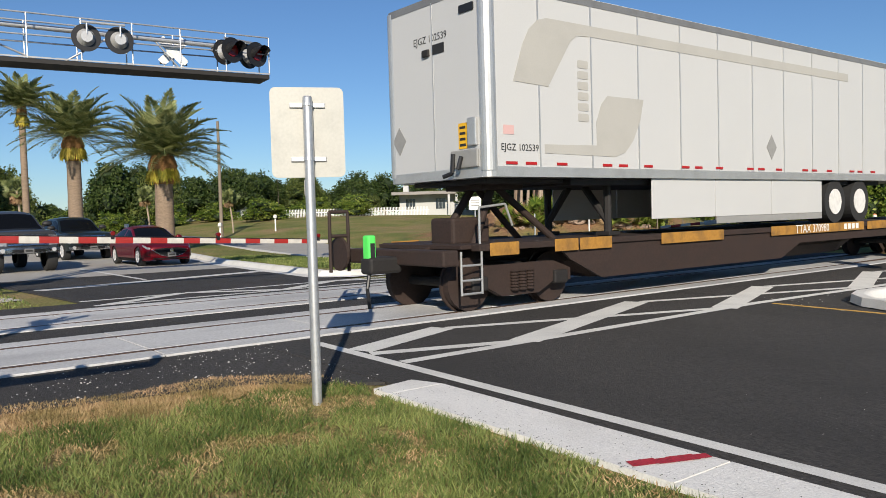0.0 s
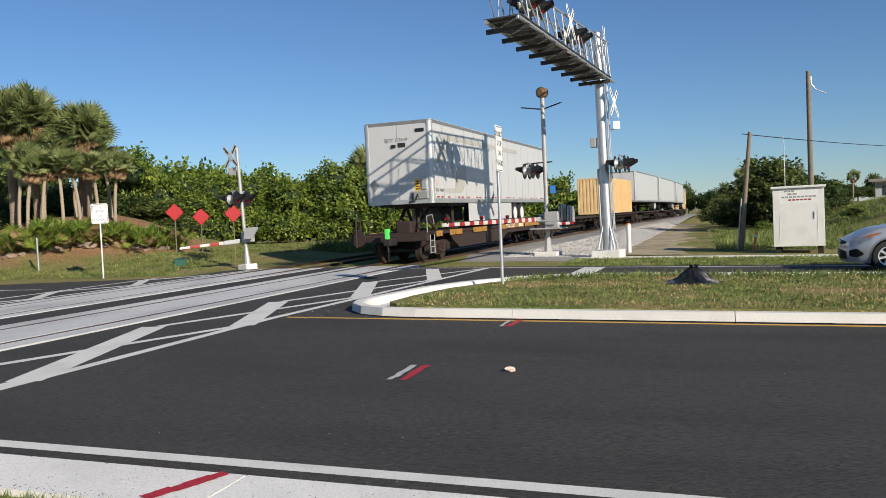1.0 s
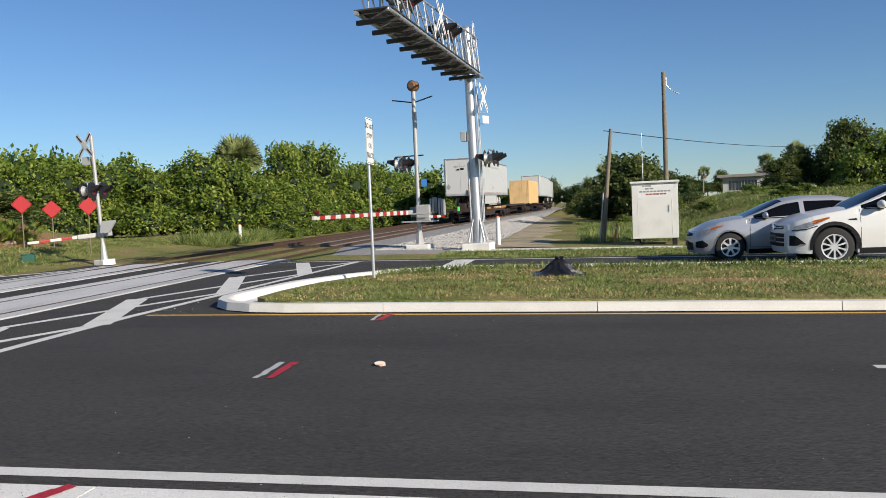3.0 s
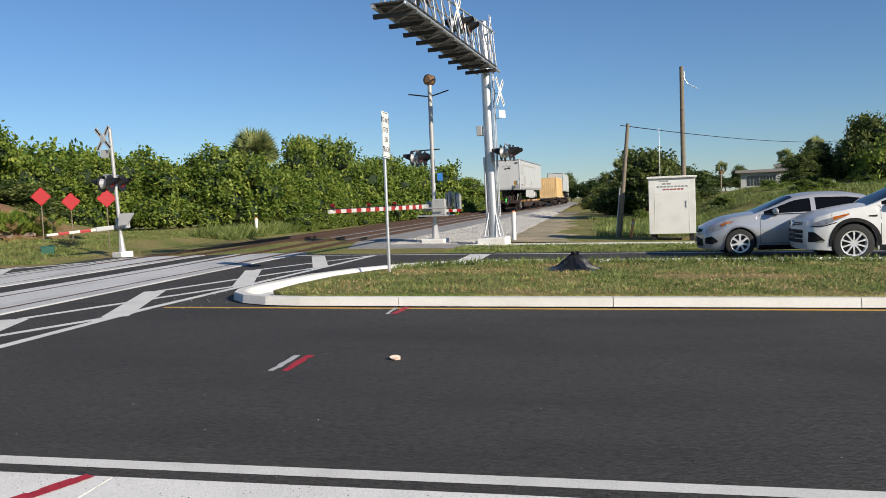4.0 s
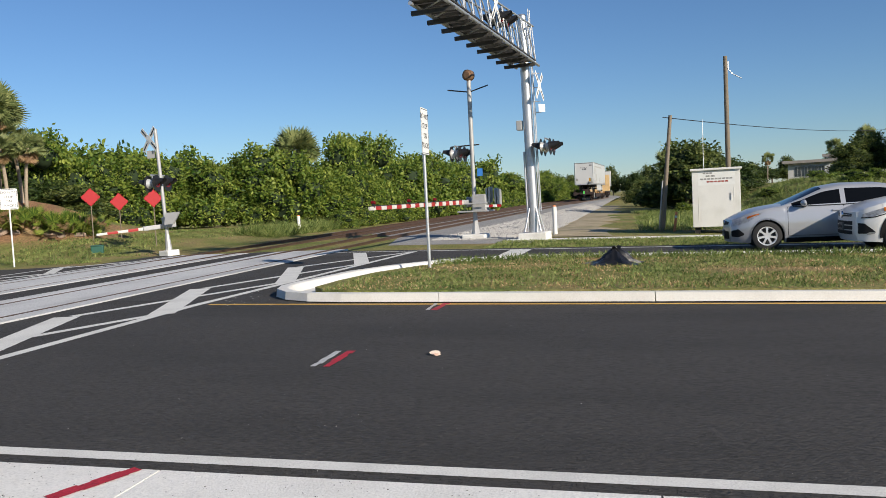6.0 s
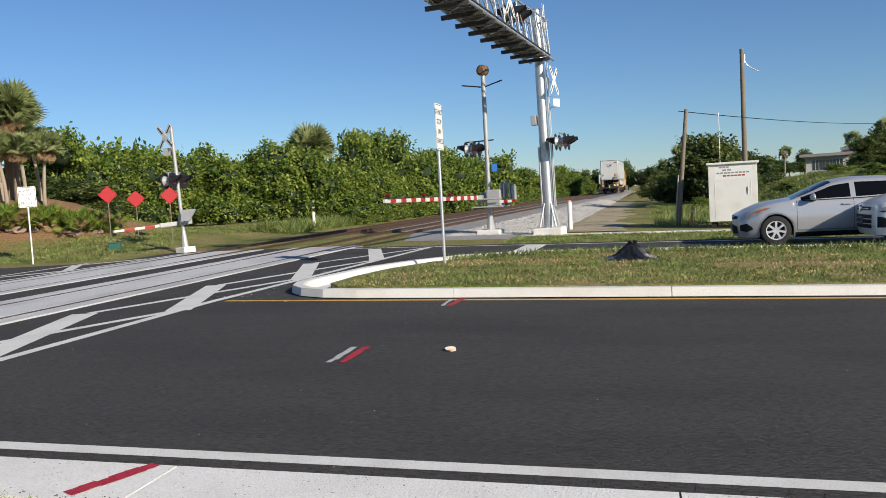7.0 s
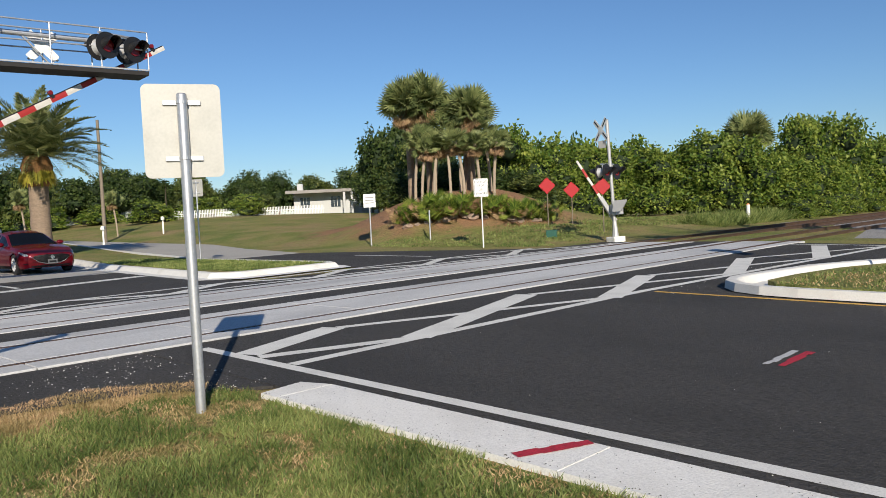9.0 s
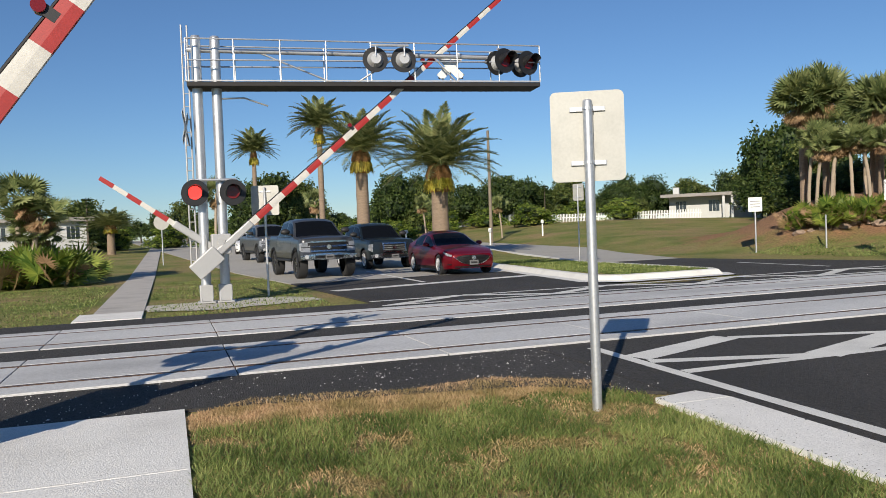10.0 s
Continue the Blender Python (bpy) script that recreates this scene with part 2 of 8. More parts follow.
def soil_mat():
    """Lawn: green and dry blades over sandy soil, in patches."""
    m = bpy.data.materials.new("lawn")
    m.use_nodes = True
    nt = m.node_tree
    n, l = nt.nodes, nt.links
    p = n["Principled BSDF"]
    p.inputs["Roughness"].default_value = 0.9
    p.inputs["Specular IOR Level"].default_value = 0.15
    tc = n.new("ShaderNodeTexCoord")

    def tex(scale, detail):
        t = n.new("ShaderNodeTexNoise")
        t.inputs["Scale"].default_value, t.inputs["Detail"].default_value = scale, detail
        l.new(tc.outputs["Object"], t.inputs["Vector"])
        return t.outputs["Fac"]

    def ramp(fac, stops):
        r = n.new("ShaderNodeValToRGB")
        while len(r.color_ramp.elements) < len(stops):
            r.color_ramp.elements.new(0.5)
        for e, (pos, c) in zip(r.color_ramp.elements, stops):
            e.position, e.color = pos, rgb(*c)
        l.new(fac, r.inputs[0])
        return r.outputs[0]

    big = ramp(tex(0.35, 5), [(0.33, (0.16, 0.20, 0.05)), (0.48, (0.25, 0.24, 0.08)), (0.66, (0.33, 0.25, 0.12))])
    fine = ramp(tex(14, 6), [(0.3, (0.55, 0.55, 0.55)), (0.7, (1.25, 1.25, 1.25))])
    x = n.new("ShaderNodeMix")
    x.data_type, x.blend_type = "RGBA", "MULTIPLY"
    x.inputs["Factor"].default_value = 1.0
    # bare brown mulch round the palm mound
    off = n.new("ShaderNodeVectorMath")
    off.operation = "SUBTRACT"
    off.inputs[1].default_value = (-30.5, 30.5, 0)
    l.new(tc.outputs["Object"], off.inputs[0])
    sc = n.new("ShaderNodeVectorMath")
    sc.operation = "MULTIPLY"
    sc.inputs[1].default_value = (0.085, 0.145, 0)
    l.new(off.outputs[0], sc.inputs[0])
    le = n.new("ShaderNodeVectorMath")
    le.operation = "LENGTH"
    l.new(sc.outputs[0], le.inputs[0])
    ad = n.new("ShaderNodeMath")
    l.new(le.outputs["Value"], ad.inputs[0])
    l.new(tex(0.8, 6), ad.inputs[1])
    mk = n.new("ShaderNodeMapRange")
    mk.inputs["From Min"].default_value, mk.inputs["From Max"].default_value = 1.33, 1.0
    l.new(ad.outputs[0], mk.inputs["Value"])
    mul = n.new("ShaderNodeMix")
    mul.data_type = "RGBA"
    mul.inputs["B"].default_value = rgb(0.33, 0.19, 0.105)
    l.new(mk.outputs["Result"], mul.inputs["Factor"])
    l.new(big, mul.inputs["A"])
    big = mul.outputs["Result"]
    l.new(big, x.inputs["A"])
    l.new(fine, x.inputs["B"])
    l.new(x.outputs["Result"], p.inputs["Base Color"])
    b = n.new("ShaderNodeBump")
    b.inputs["Strength"].default_value, b.inputs["Distance"].default_value = 0.9, 0.05
    l.new(tex(30, 6), b.inputs["Height"])
    l.new(b.outputs[0], p.inputs["Normal"])
    return m


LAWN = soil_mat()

# ---- ground, roads and paving ----
def smooth(x):
    x = min(max(x, 0.0), 1.0)
    return x * x * (3 - 2 * x)


def land_z(u, v):
    """Height of the open ground: level by the crossing, a palm mound and rising lawns beyond."""
    z = gz(u) - 0.035
    away = smooth((-17.6 - u) / 4.0)
    z += away * 0.55 * smooth((v - 23.0) / 6.0) * smooth((60 - v) / 14.0)
    d = math.hypot((u + 29.5) / 6.5, (v - 32.0) / 5.5)
    z += 2.0 * away * smooth(1.25 - d)
    z += 0.75 * smooth((-40 - u) / 20.0) * smooth((v - 26) / 14.0)
    z += 1.9 * smooth((v - 37.0) / 16.0) * smooth((u - 2.5 - 0.05 * v) / 6.0)
    return z


def land():
    bm = bmesh.new()
    us = [-1500, -400, -150, -120, -100, -90] + [-82 + 2.6 * i for i in range(25)] + [-16.8, -9.7, -4, 0, 2, 4, 6, 8, 10, 12, 15, 18, 22, 27, 33, 40, 60, 120, 400, 1500]
    vs = [-1500, -300, -80, -20, 0, 10, 18] + [21 + 2.2 * i for i in range(22)] + [72, 80, 95, 120, 150, 250, 400, 1500]
    grid = [[bm.verts.new((u, v, land_z(u, v))) for v in vs] for u in us]
    for i in range(len(us) - 1):
        for j in range(len(vs) - 1):
            bm.faces.new((grid[i][j], grid[i + 1][j], grid[i + 1][j + 1], grid[i][j + 1]))
    return bm


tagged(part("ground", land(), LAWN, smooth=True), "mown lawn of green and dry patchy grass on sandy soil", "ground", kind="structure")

road = tagged(part("road", sheet(rect(-16.6, 90, 4.3, 12.6), 0.0, 0.03), ASPHALT), "fresh dark asphalt carriageway up to the railway crossing", "road", kind="structure")
tagged(part("road", sheet(rect(-9.25, 90, 19.5, 24.6), 0.0, 0.03), ASPHALT), "dark asphalt carriageway beyond the grass median", "road", kind="structure")
tagged(part("road", sheet([(-16.6, -12), (-7.75, -12), (-7.75, 0.15), (-7.55, 1.4), (-7.2, 3.3), (-6.4, 4.28), (-16.6, 4.28)], 0.0, 0.03), ASPHALT),
       "dark asphalt apron strewn with white gravel beside the rails", "road", kind="structure")
tagged(part("road", sheet([(-16.6, 12.62), (-5.6, 12.62), (-5.6, 19.48), (-9.27, 19.48), (-9.27, 25.5), (-16.6, 25.5)], 0.0, 0.03), ASPHALT),
       "dark asphalt between the railway and the median", "road", kind="structure")
tagged(part("road", sheet([(-25, 3.6), (-16.62, 4.1), (-16.62, 10.7), (-18.1, 10.4), (-25, 11.0)], 0.0, 0.03), ASPHALT), "dark asphalt at the stop line before the crossing", "road", kind="structure")
tagged(part("road", sheet([(-150, -7.5), (-25.03, 3.6), (-25.03, 11.0), (-60, 17.5), (-150, 30.5)], 0.0, 0.03), OLD_ROAD), "pale worn asphalt road leading away into the suburb", "road", kind="structure")
tagged(part("road", sheet([(-27, 14.6), (-16.62, 14.4), (-16.62, 22.0), (-27, 19.3)], 0.0, 0.03), ASPHALT), "dark asphalt lane leaving the crossing", "road", kind="structure")
tagged(part("road", sheet([(-60, 22), (-27.03, 14.6), (-27.03, 19.3), (-60, 29), (-150, 50), (-150, 44)], 0.003, 0.03), OLD_ROAD), "pale worn road curving away past the lawns", "road", kind="structure")


def marking(name, bm, material, label):
    return tagged(part(name, bm, material), label, "road marking", kind="structure")


W = 0.15
bm = stripe((-8.75, 4.86), (90, 4.9), W)
marking("edge_line", bm, PAINT, "white painted edge line along the asphalt")
bm = stripe((-6.9, 12.16), (90, 12.3), 0.12)
marking("median_line", bm, YELLOW, "yellow painted line along the median kerb")
marking("edge_line", stripe((-9.2, 24.0), (90, 24.0), W), PAINT, "white painted edge line on the far carriageway")
marking("lane_line", stripe((-3.2, 20.55), (90, 20.7), 0.12), PAINT, "white painted line on the far carriageway")
for i in range(5):
    marking("lane_dash", stripe((2.8 + 12.2 * i, 8.43), (5.85 + 12.2 * i, 8.43), W), PAINT, "white painted lane dash on dark asphalt")
# the crossing's zigzag box, between two long lines beside the rails
bm = stripe((-7.06, 4.95), (-7.12, 12.0), 0.17)
stripe((-7.12, 12.0), (-6.47, 23.8), 0.17, bm=bm)
stripe((-7.95, 4.96), (-8.62, 6.72), 0.36, bm=bm, h=0.0045)
stripe((-7.70, 4.96), (-7.10, 6.9), 0.20, bm=bm, h=0.005)
for a, b in (((-7.12, 6.8), (-8.56, 10.8)), ((-7.12, 11.1), (-8.36, 14.4)), ((-7.0, 15.4), (-8.28, 18.9)), ((-6.76, 19.6), (-8.2, 23.6))):
    stripe(a, b, 0.40, bm=bm, h=0.0045)
for a, b in (((-8.58, 6.74), (-7.12, 11.2)), ((-8.52, 10.85), (-7.02, 15.5)), ((-8.32, 14.45), (-6.78, 19.7)), ((-8.24, 18.95), (-6.48, 23.75))):
    stripe(a, b, 0.17, bm=bm, h=0.005)
marking("crossing_box", bm, PAINT, "white painted zigzag crossing box beside the rails")
marking("stop_line", stripe((-3.28, 19.85), (-3.2, 23.9), 0.62), PAINT, "wide white stop line on the far carriageway")
bm = stripe((-20.75, 4.1), (-22.2, 10.4), 0.5)
marking("stop_line", bm, PAINT, "white painted stop line before the crossing")
marking("lane_line", stripe((-30.0, 7.25), (-22.0, 7.0), 0.14), PAINT, "white painted lane line at the stop line")
marking("lane_line", stripe((-22.4, 18.35), (-18.3, 18.2), 0.14), PAINT, "white painted line on the lane leaving the crossing")
bm = stripe((-16.9, 4.1), (-17.2, 22.0), 0.17)
stripe((-15.8, 4.1), (-15.6, 25.0), 0.17, bm=bm)
for i in range(5):
    v0 = 4.3 + 3.72 * i
    stripe((-15.8, v0), (-17.0, v0 + 1.9), 0.3, bm=bm, h=0.0045)
    stripe((-17.0, v0 + 1.95), (-15.8, v0 + 3.7), 0.3, bm=bm, h=0.005)
marking("crossing_box", bm, PAINT, "white painted zigzag box on the other side of the rails")

# spray marks
def spray(name, a, b, w, material, label):
    random.seed(int(abs(a[0]) * 10))
    bm = bmesh.new()
    a, b = Vector(a), Vector(b)
    n = 6
    d = (b - a) / n
    for i in range(n):
        s = Vector((random.uniform(-0.01, 0.01), random.uniform(-0.01, 0.01)))
        stripe(tuple(a + d * i + s), tuple(a + d * (i + 1.15) + s), w * random.uniform(0.75, 1.1), 0.0062 + 0.0002 * i, bm)
    return marking(name, bm, material, label)


spray("spray_mark", (-3.2, 7.66), (-3.21, 8.43), 0.07, WHITE_SPRAY, "faded white spray dash on the asphalt")
spray("spray_mark", (-3.06, 7.66), (-3.08, 8.44), 0.09, RED_SPRAY, "red spray dash on the asphalt")
spray("spray_mark", (-2.88, 11.54), (-2.86, 12.25), 0.11, RED_SPRAY, "red spray dash beside the median kerb")
spray("spray_mark", (-2.99, 11.54), (-3.02, 12.2), 0.06, WHITE_SPRAY, "faded white spray dash beside the median kerb")

# ---- kerbs and walks ----
def slab_run(name, label, u0, u1, v0, v1, h, step, material=CONCRETE, thick=0.12):
    """A walk of separate slabs with narrow joints."""
    base = thing(name, Matrix(), label, "sidewalk", kind="structure")
    u = u0
    while u < u1 - 0.01:
        e = min(u + step, u1)
        part("slab", sheet(rect(u + 0.006, e - 0.006, v0, v1), h, thick), material, base)
        u = e
    return base


gutter = thing("gutter", Matrix(), "pale concrete gutter strip beside the asphalt", "gutter", kind="structure")
us = [-5.95] + [-2.98 + 3.05 * i for i in range(14)]
part("slab", sheet([(-6.28, 4.5), (-6.2, 4.02), (-5.956, 4.02), (-5.956, 4.62)], 0.012, 0.1), CONCRETE, gutter)
for a, b in zip(us, us[1:]):
    part("slab", sheet(rect(a + 0.006, b - 0.006, 4.02, 4.62), 0.012, 0.1), CONCRETE, gutter)
spray("spray_mark", (-3.36, 4.08), (-3.14, 4.6), 0.10, RED_SPRAY, "smeared red spray mark across the concrete gutter").location.z = 0.012
slab_run("sidewalk", "new pale concrete sidewalk ending at the asphalt", -7.72, 14, -1.65, 0.11, 0.012, 1.85)
slab_run("sidewalk", "pale concrete ramp of the sidewalk across the rails", -18.2, -16.65, -1.75, -0.5, 0.012, 1.55)
slab_run("sidewalk", "grey weathered concrete sidewalk through the lawn", -110, -18.2, -1.5, -0.5, 0.004, 3.0, OLD_CONCRETE)
slab_run("sidewalk", "pale concrete edging along the far grass verge", -4.4, 60, 28.9, 29.35, 0.012, 3.0)


def kerb_run(name, label, path, closed=False):
    """A cast kerb of separate lengths along a path, with a sloping face; the road lies to the path's left."""
    base = thing(name, Matrix(), label, "kerb", kind="structure")
    pts = [Vector((*p, 0)) for p in path]
    dirs = [(b - a).normalized() for a, b in zip(pts, pts[1:])]
    side = []
    for i in range(len(pts)):
        d = (dirs[max(i - 1, 0)] + dirs[min(i, len(dirs) - 1)]).normalized()
        side.append(Vector((-d.y, d.x, 0)) / max(0.6, d.dot(dirs[min(i, len(dirs) - 1)])))
    for i, (a, b) in enumerate(zip(pts, pts[1:])):
        d = dirs[i]
        prof = [(0.30, 0.004), (0.0, 0.02), (-0.10, 0.14), (-0.14, 0.155), (-0.30, 0.155), (-0.32, 0.02)]
        gap = 0.006 if (b - a).length > 2.5 else 0.0
        aa, bb = a + d * gap, b - d * gap
        cuts = [aa] + sorted([aa + (bb - aa) * ((u - aa.x) / (bb.x - aa.x)) for u in (0.0, 12.0) if min(aa.x, bb.x) < u < max(aa.x, bb.x)], key=lambda p: (p - aa).length) + [bb]
        mix = [min(1.0, (c - aa).length / (bb - aa).length) for c in cuts]
        rings = [[c + (side[i] * (1 - f) + side[i + 1] * f) * o + Vector((0, 0, gz(c.x) + z)) for o, z in prof] for c, f in zip(cuts, mix)]
        part("kerb_length", loft(rings), KERB, base)
    return base


kerb_run("kerb", "white cast concrete kerb round the grass median",
         [(60, 12.62), (33, 12.62), (27, 12.62), (21, 12.62), (15, 12.62), (9.5, 12.62), (3.75, 12.62), (0.3, 12.62), (-3.0, 12.62), (-4.6, 12.62), (-5.15, 12.7), (-5.55, 12.9), (-5.82, 13.22), (-5.95, 13.65), (-5.93, 14.1), (-5.85, 14.6), (-5.6, 16.2), (-5.0, 17.6), (-4.2, 18.7), (-3.0, 19.45), (-1.5, 19.6), (3, 19.6), (9, 19.6), (20, 19.6), (60, 19.6)][::-1])
bm = bmesh.new()
pts = [(60, 12.9), (-3.0, 12.9), (-4.7, 12.9), (-5.25, 13.1), (-5.55, 13.5), (-5.5, 14.6), (-5.25, 16.1), (-4.7, 17.5), (-3.9, 18.5), (-2.9, 19.1), (-1.5, 19.3), (60, 19.3)]
tagged(part("median", sheet(pts[::-1], 0.13, 0.1), LAWN), "patchy grass median inside a white kerb", "median", kind="structure")
# median on the other side of the railway
kerb_run("kerb", "white concrete kerb round the far median",
         [(-60, 18.0), (-45, 14.9), (-36, 13.1), (-27.5, 11.4), (-22, 10.75), (-18.6, 10.4), (-17.9, 11.0), (-17.9, 12.6), (-18.0, 14.2), (-18.6, 14.5), (-26, 14.6), (-40, 17.4), (-60, 21.5)][::-1])
tagged(part("median", sheet([(-60, 18.3), (-45, 15.2), (-36, 13.4), (-27.5, 11.7), (-22, 11.05), (-18.7, 10.7), (-18.2, 11.1), (-18.2, 12.6), (-18.3, 14.0), (-18.7, 14.2), (-26, 14.3), (-40, 17.1), (-60, 21.2)], 0.13, 0.1), LAWN),
       "mown grass median inside a white kerb", "median", kind="structure")

# ---- railway ----
TRACKS = (-10.41, -14.02)


def rise(v):
    """Height of the railway over the crossing's level: it climbs gently away from the road."""
    return 0.006 * min(max(v - 20.0, 0.0), 70.0)


PATH = [(-60, 0.0), (33, 0.0), (54, 1.37), (85, 3.4), (120, 5.55), (150, 6.4), (200, 4.5), (300, -6.0), (700, -90.0)]


def bend(v):
    """Sideways drift of the railway beyond the crossing."""
    for (a, xa), (b, xb) in zip(PATH, PATH[1:]):
        if v <= b:
            return xa + (xb - xa) * (v - a) / (b - a)
    return PATH[-1][1]


def rail_profile():
    return [(-0.035, 0.0), (-0.035, -0.03), (-0.012, -0.05), (-0.012, -0.13), (-0.07, -0.15), (-0.07, -0.165), (0.07, -0.165), (0.07, -0.15), (0.012, -0.13), (0.012, -0.05), (0.035, -0.03), (0.035, 0.0)]


def railway(c, name):
    base = thing(name, Matrix(), "steel railway track through concrete crossing panels", "railway track", kind="structure")
    for s in (-0.7525, 0.7525):
        rings = [[(c + s + x + bend(v), v, 0.18 + 0.016 + rise(v) + z) for x, z in rail_profile()] for v in (-40, 20, 33, 43, 54, 70, 85, 103, 120, 150, 200, 300, 700)]
        part("rail", loft(rings), STEEL_RAIL, base)
    vs = [-14.0 + 2.45 * i for i in range(17)]
    for a, b in zip(vs, vs[1:]):
        for x0, x1 in ((c - 1.26, c - 0.83), (c - 0.67, c + 0.67), (c + 0.83, c + 1.26)):
            part("crossing_panel", box(x0, x1, a + 0.008, b - 0.008, 0.0, 0.196 + random.uniform(-0.002, 0.002), 0.008), PANEL, base)
    tie = mesh_of("sleeper", box(-1.3, 1.3, -0.11, 0.11, -0.17, 0.0, 0.01), MATS.get("sleeper_wood") or mat("sleeper_wood", (0.11, 0.08, 0.06), 0.9, grain=0.5, grain_scale=30, stain=0.4, vary=0.25))
    for i in range(130):
        v = 28.2 + 0.53 * i
        part("sleeper", tie, None, base, at=pose(c + bend(v), v, 0.18 + rise(v) - 0.125, 0, 0, -3.7 if v > 34 else 0))
    return base


for c in TRACKS:
    railway(c, "railway_track")
rings = []
for v in (27.6, 33, 54, 85, 120, 150, 200, 300, 700):
    z = 0.18 + rise(v)
    o = bend(v)
    rings.append([(-17.6 + o, v, 0.1), (-16.0 + o, v, z - 0.17), (-8.2 + o, v, z - 0.10), (-7.3 + o, v, z - 0.12), (min(-3.3 + 0.01 * (v - 33), -2.6) if v < 130 else -2.6 + o - bend(120), v, gz(-3.3) - 0.03)])
tagged(part("ballast", loft(rings, closed=False, cap=False), BALLAST), "grey crushed stone ballast under the rails", "ballast", kind="stuff")

SAND = mat("sandy_track", (0.42, 0.34, 0.22), 0.95, grain=0.6, grain_scale=9, stain=0.95, stain_scale=0.7, dark=(0.17, 0.17, 0.06), bump=0.6, bump_scale=20)
rings = []
for i in range(30):
    v = 30.5 + 2.1 * i
    a, b = -3.5 + 0.4 * math.sin(i * 1.7) + 0.01 * i, -0.9 + 0.5 * math.sin(i * 2.3 + 1) + 0.3 * math.sin(i * 0.9)
    rings.append([(a + (b - a) * k / 6, v, land_z(a + (b - a) * k / 6, v) + 0.03 - 0.035 * (k in (0, 6))) for k in range(7)])
tagged(part("dirt_track", loft(rings, closed=False, cap=False), SAND), "sandy dirt track beside the ballast", "dirt track", kind="structure")

STONE = mat("ballast_stone", (0.44, 0.425, 0.40), 0.9, grain=0.5, grain_scale=20, vary=0.3)
bm = bmesh.new()
random.seed(31)
for i in range(9000):
    v = 30.0 + 55 * random.random() ** 1.5
    f = random.random()
    hi, lo = -7.5 + bend(v), -3.2 + 0.01 * (v - 33)
    u = hi + (lo - hi) * f
    za, zb = 0.18 + rise(v) - 0.12, gz(-3.3) - 0.03
    c = Vector((u, v, za + (zb - za) * f + 0.005))
    q = random.uniform(0.025, 0.06)
    a = random.uniform(0, 6)
    ring = [bm.verts.new(c + Vector((q * math.cos(a + 1.57 * k), q * math.sin(a + 1.57 * k), 0)) * random.uniform(0.7, 1.2)) for k in range(4)]
    top = bm.verts.new(c + Vector((random.uniform(-0.4, 0.4) * q, random.uniform(-0.4, 0.4) * q, q * 0.9)))
    for k in range(4):
        bm.faces.new((ring[k], ring[(k + 1) % 4], top))
tagged(part("ballast_stones", bm, STONE), "loose crushed stones on the ballast slope", "ballast", kind="stuff")

# ---- materials of things ----
GALV = mat("galvanised_steel", (0.62, 0.63, 0.64), 0.42, metal=0.75, grain=0.2, grain_scale=30, stain=0.3, stain_scale=5, dark=(0.4, 0.4, 0.4))
ALU = mat("painted_aluminium", (0.42, 0.42, 0.415), 0.5, metal=0.25, stain=0.25, stain_scale=4, dark=(0.5, 0.5, 0.48), grain=0.1)
BLACK = mat("black_enamel", (0.015, 0.015, 0.016), 0.45, stain=0.2, stain_scale=8)
SIGN_WHITE = mat("sign_white", (0.78, 0.78, 0.75), 0.5, stain=0.12, stain_scale=6, grain=0.08)
SIGN_BACK = mat("sign_back", (0.46, 0.455, 0.415), 0.55, metal=0.15, stain=0.2, stain_scale=5, grain=0.1)
INK = mat("sign_black", (0.02, 0.02, 0.02), 0.6)
RED_REFLECT = mat("red_reflective", (0.40, 0.013, 0.015), 0.4, grain=0.15)
LENS_OFF = mat("red_lens", (0.16, 0.008, 0.008), 0.2)
LENS_ON = mat("red_lens_lit", (0.6, 0.02, 0.02), 0.3, emit=(1.0, 0.04, 0.03, 2.2))
LENS_CLEAR = mat("signal_back", (0.55, 0.55, 0.54), 0.4, metal=0.4, grain=0.2)
RUST = mat("rusty_brown_paint", (0.036, 0.021, 0.016), 0.75, grain=0.5, grain_scale=25, stain=0.55, stain_scale=2.5, dark=(0.022, 0.016, 0.013), bump=0.3)
DARK_STEEL = mat("dark_steel", (0.018, 0.016, 0.015), 0.7, grain=0.4, grain_scale=20, stain=0.4, stain_scale=3)
TTX_YELLOW = mat("faded_yellow_paint", (0.40, 0.20, 0.035), 0.65, grain=0.35, grain_scale=20, stain=0.75, stain_scale=3, dark=(0.10, 0.06, 0.03))
TRAILER = mat("white_trailer_panel", (0.53, 0.535, 0.53), 0.38, grain=0.05, stain=0.12, stain_scale=0.9, dark=(0.62, 0.61, 0.57))
TRAILER_RAIL = mat("aluminium_rail", (0.60, 0.60, 0.58), 0.35, metal=0.6, grain=0.15, stain=0.25, stain_scale=3)
GREY_RAIL = mat("dull_grey_rail", (0.27, 0.27, 0.265), 0.45, metal=0.4, grain=0.15, stain=0.3, stain_scale=3)
GHOST = mat("faded_decal", (0.44, 0.43, 0.395), 0.5, grain=0.08, stain=0.15, stain_scale=1.5)
GHOST_GREY = mat("grey_placard", (0.28, 0.28, 0.27), 0.6, stain=0.2, stain_scale=6)
RUBBER = mat("tyre_rubber", (0.022, 0.022, 0.022), 0.85, grain=0.3, grain_scale=40)
RIM = mat("alloy_rim", (0.74, 0.74, 0.74), 0.3, metal=0.45)
WHITE_WHEEL = mat("white_wheel", (0.72, 0.71, 0.68), 0.5, stain=0.3, stain_scale=8)
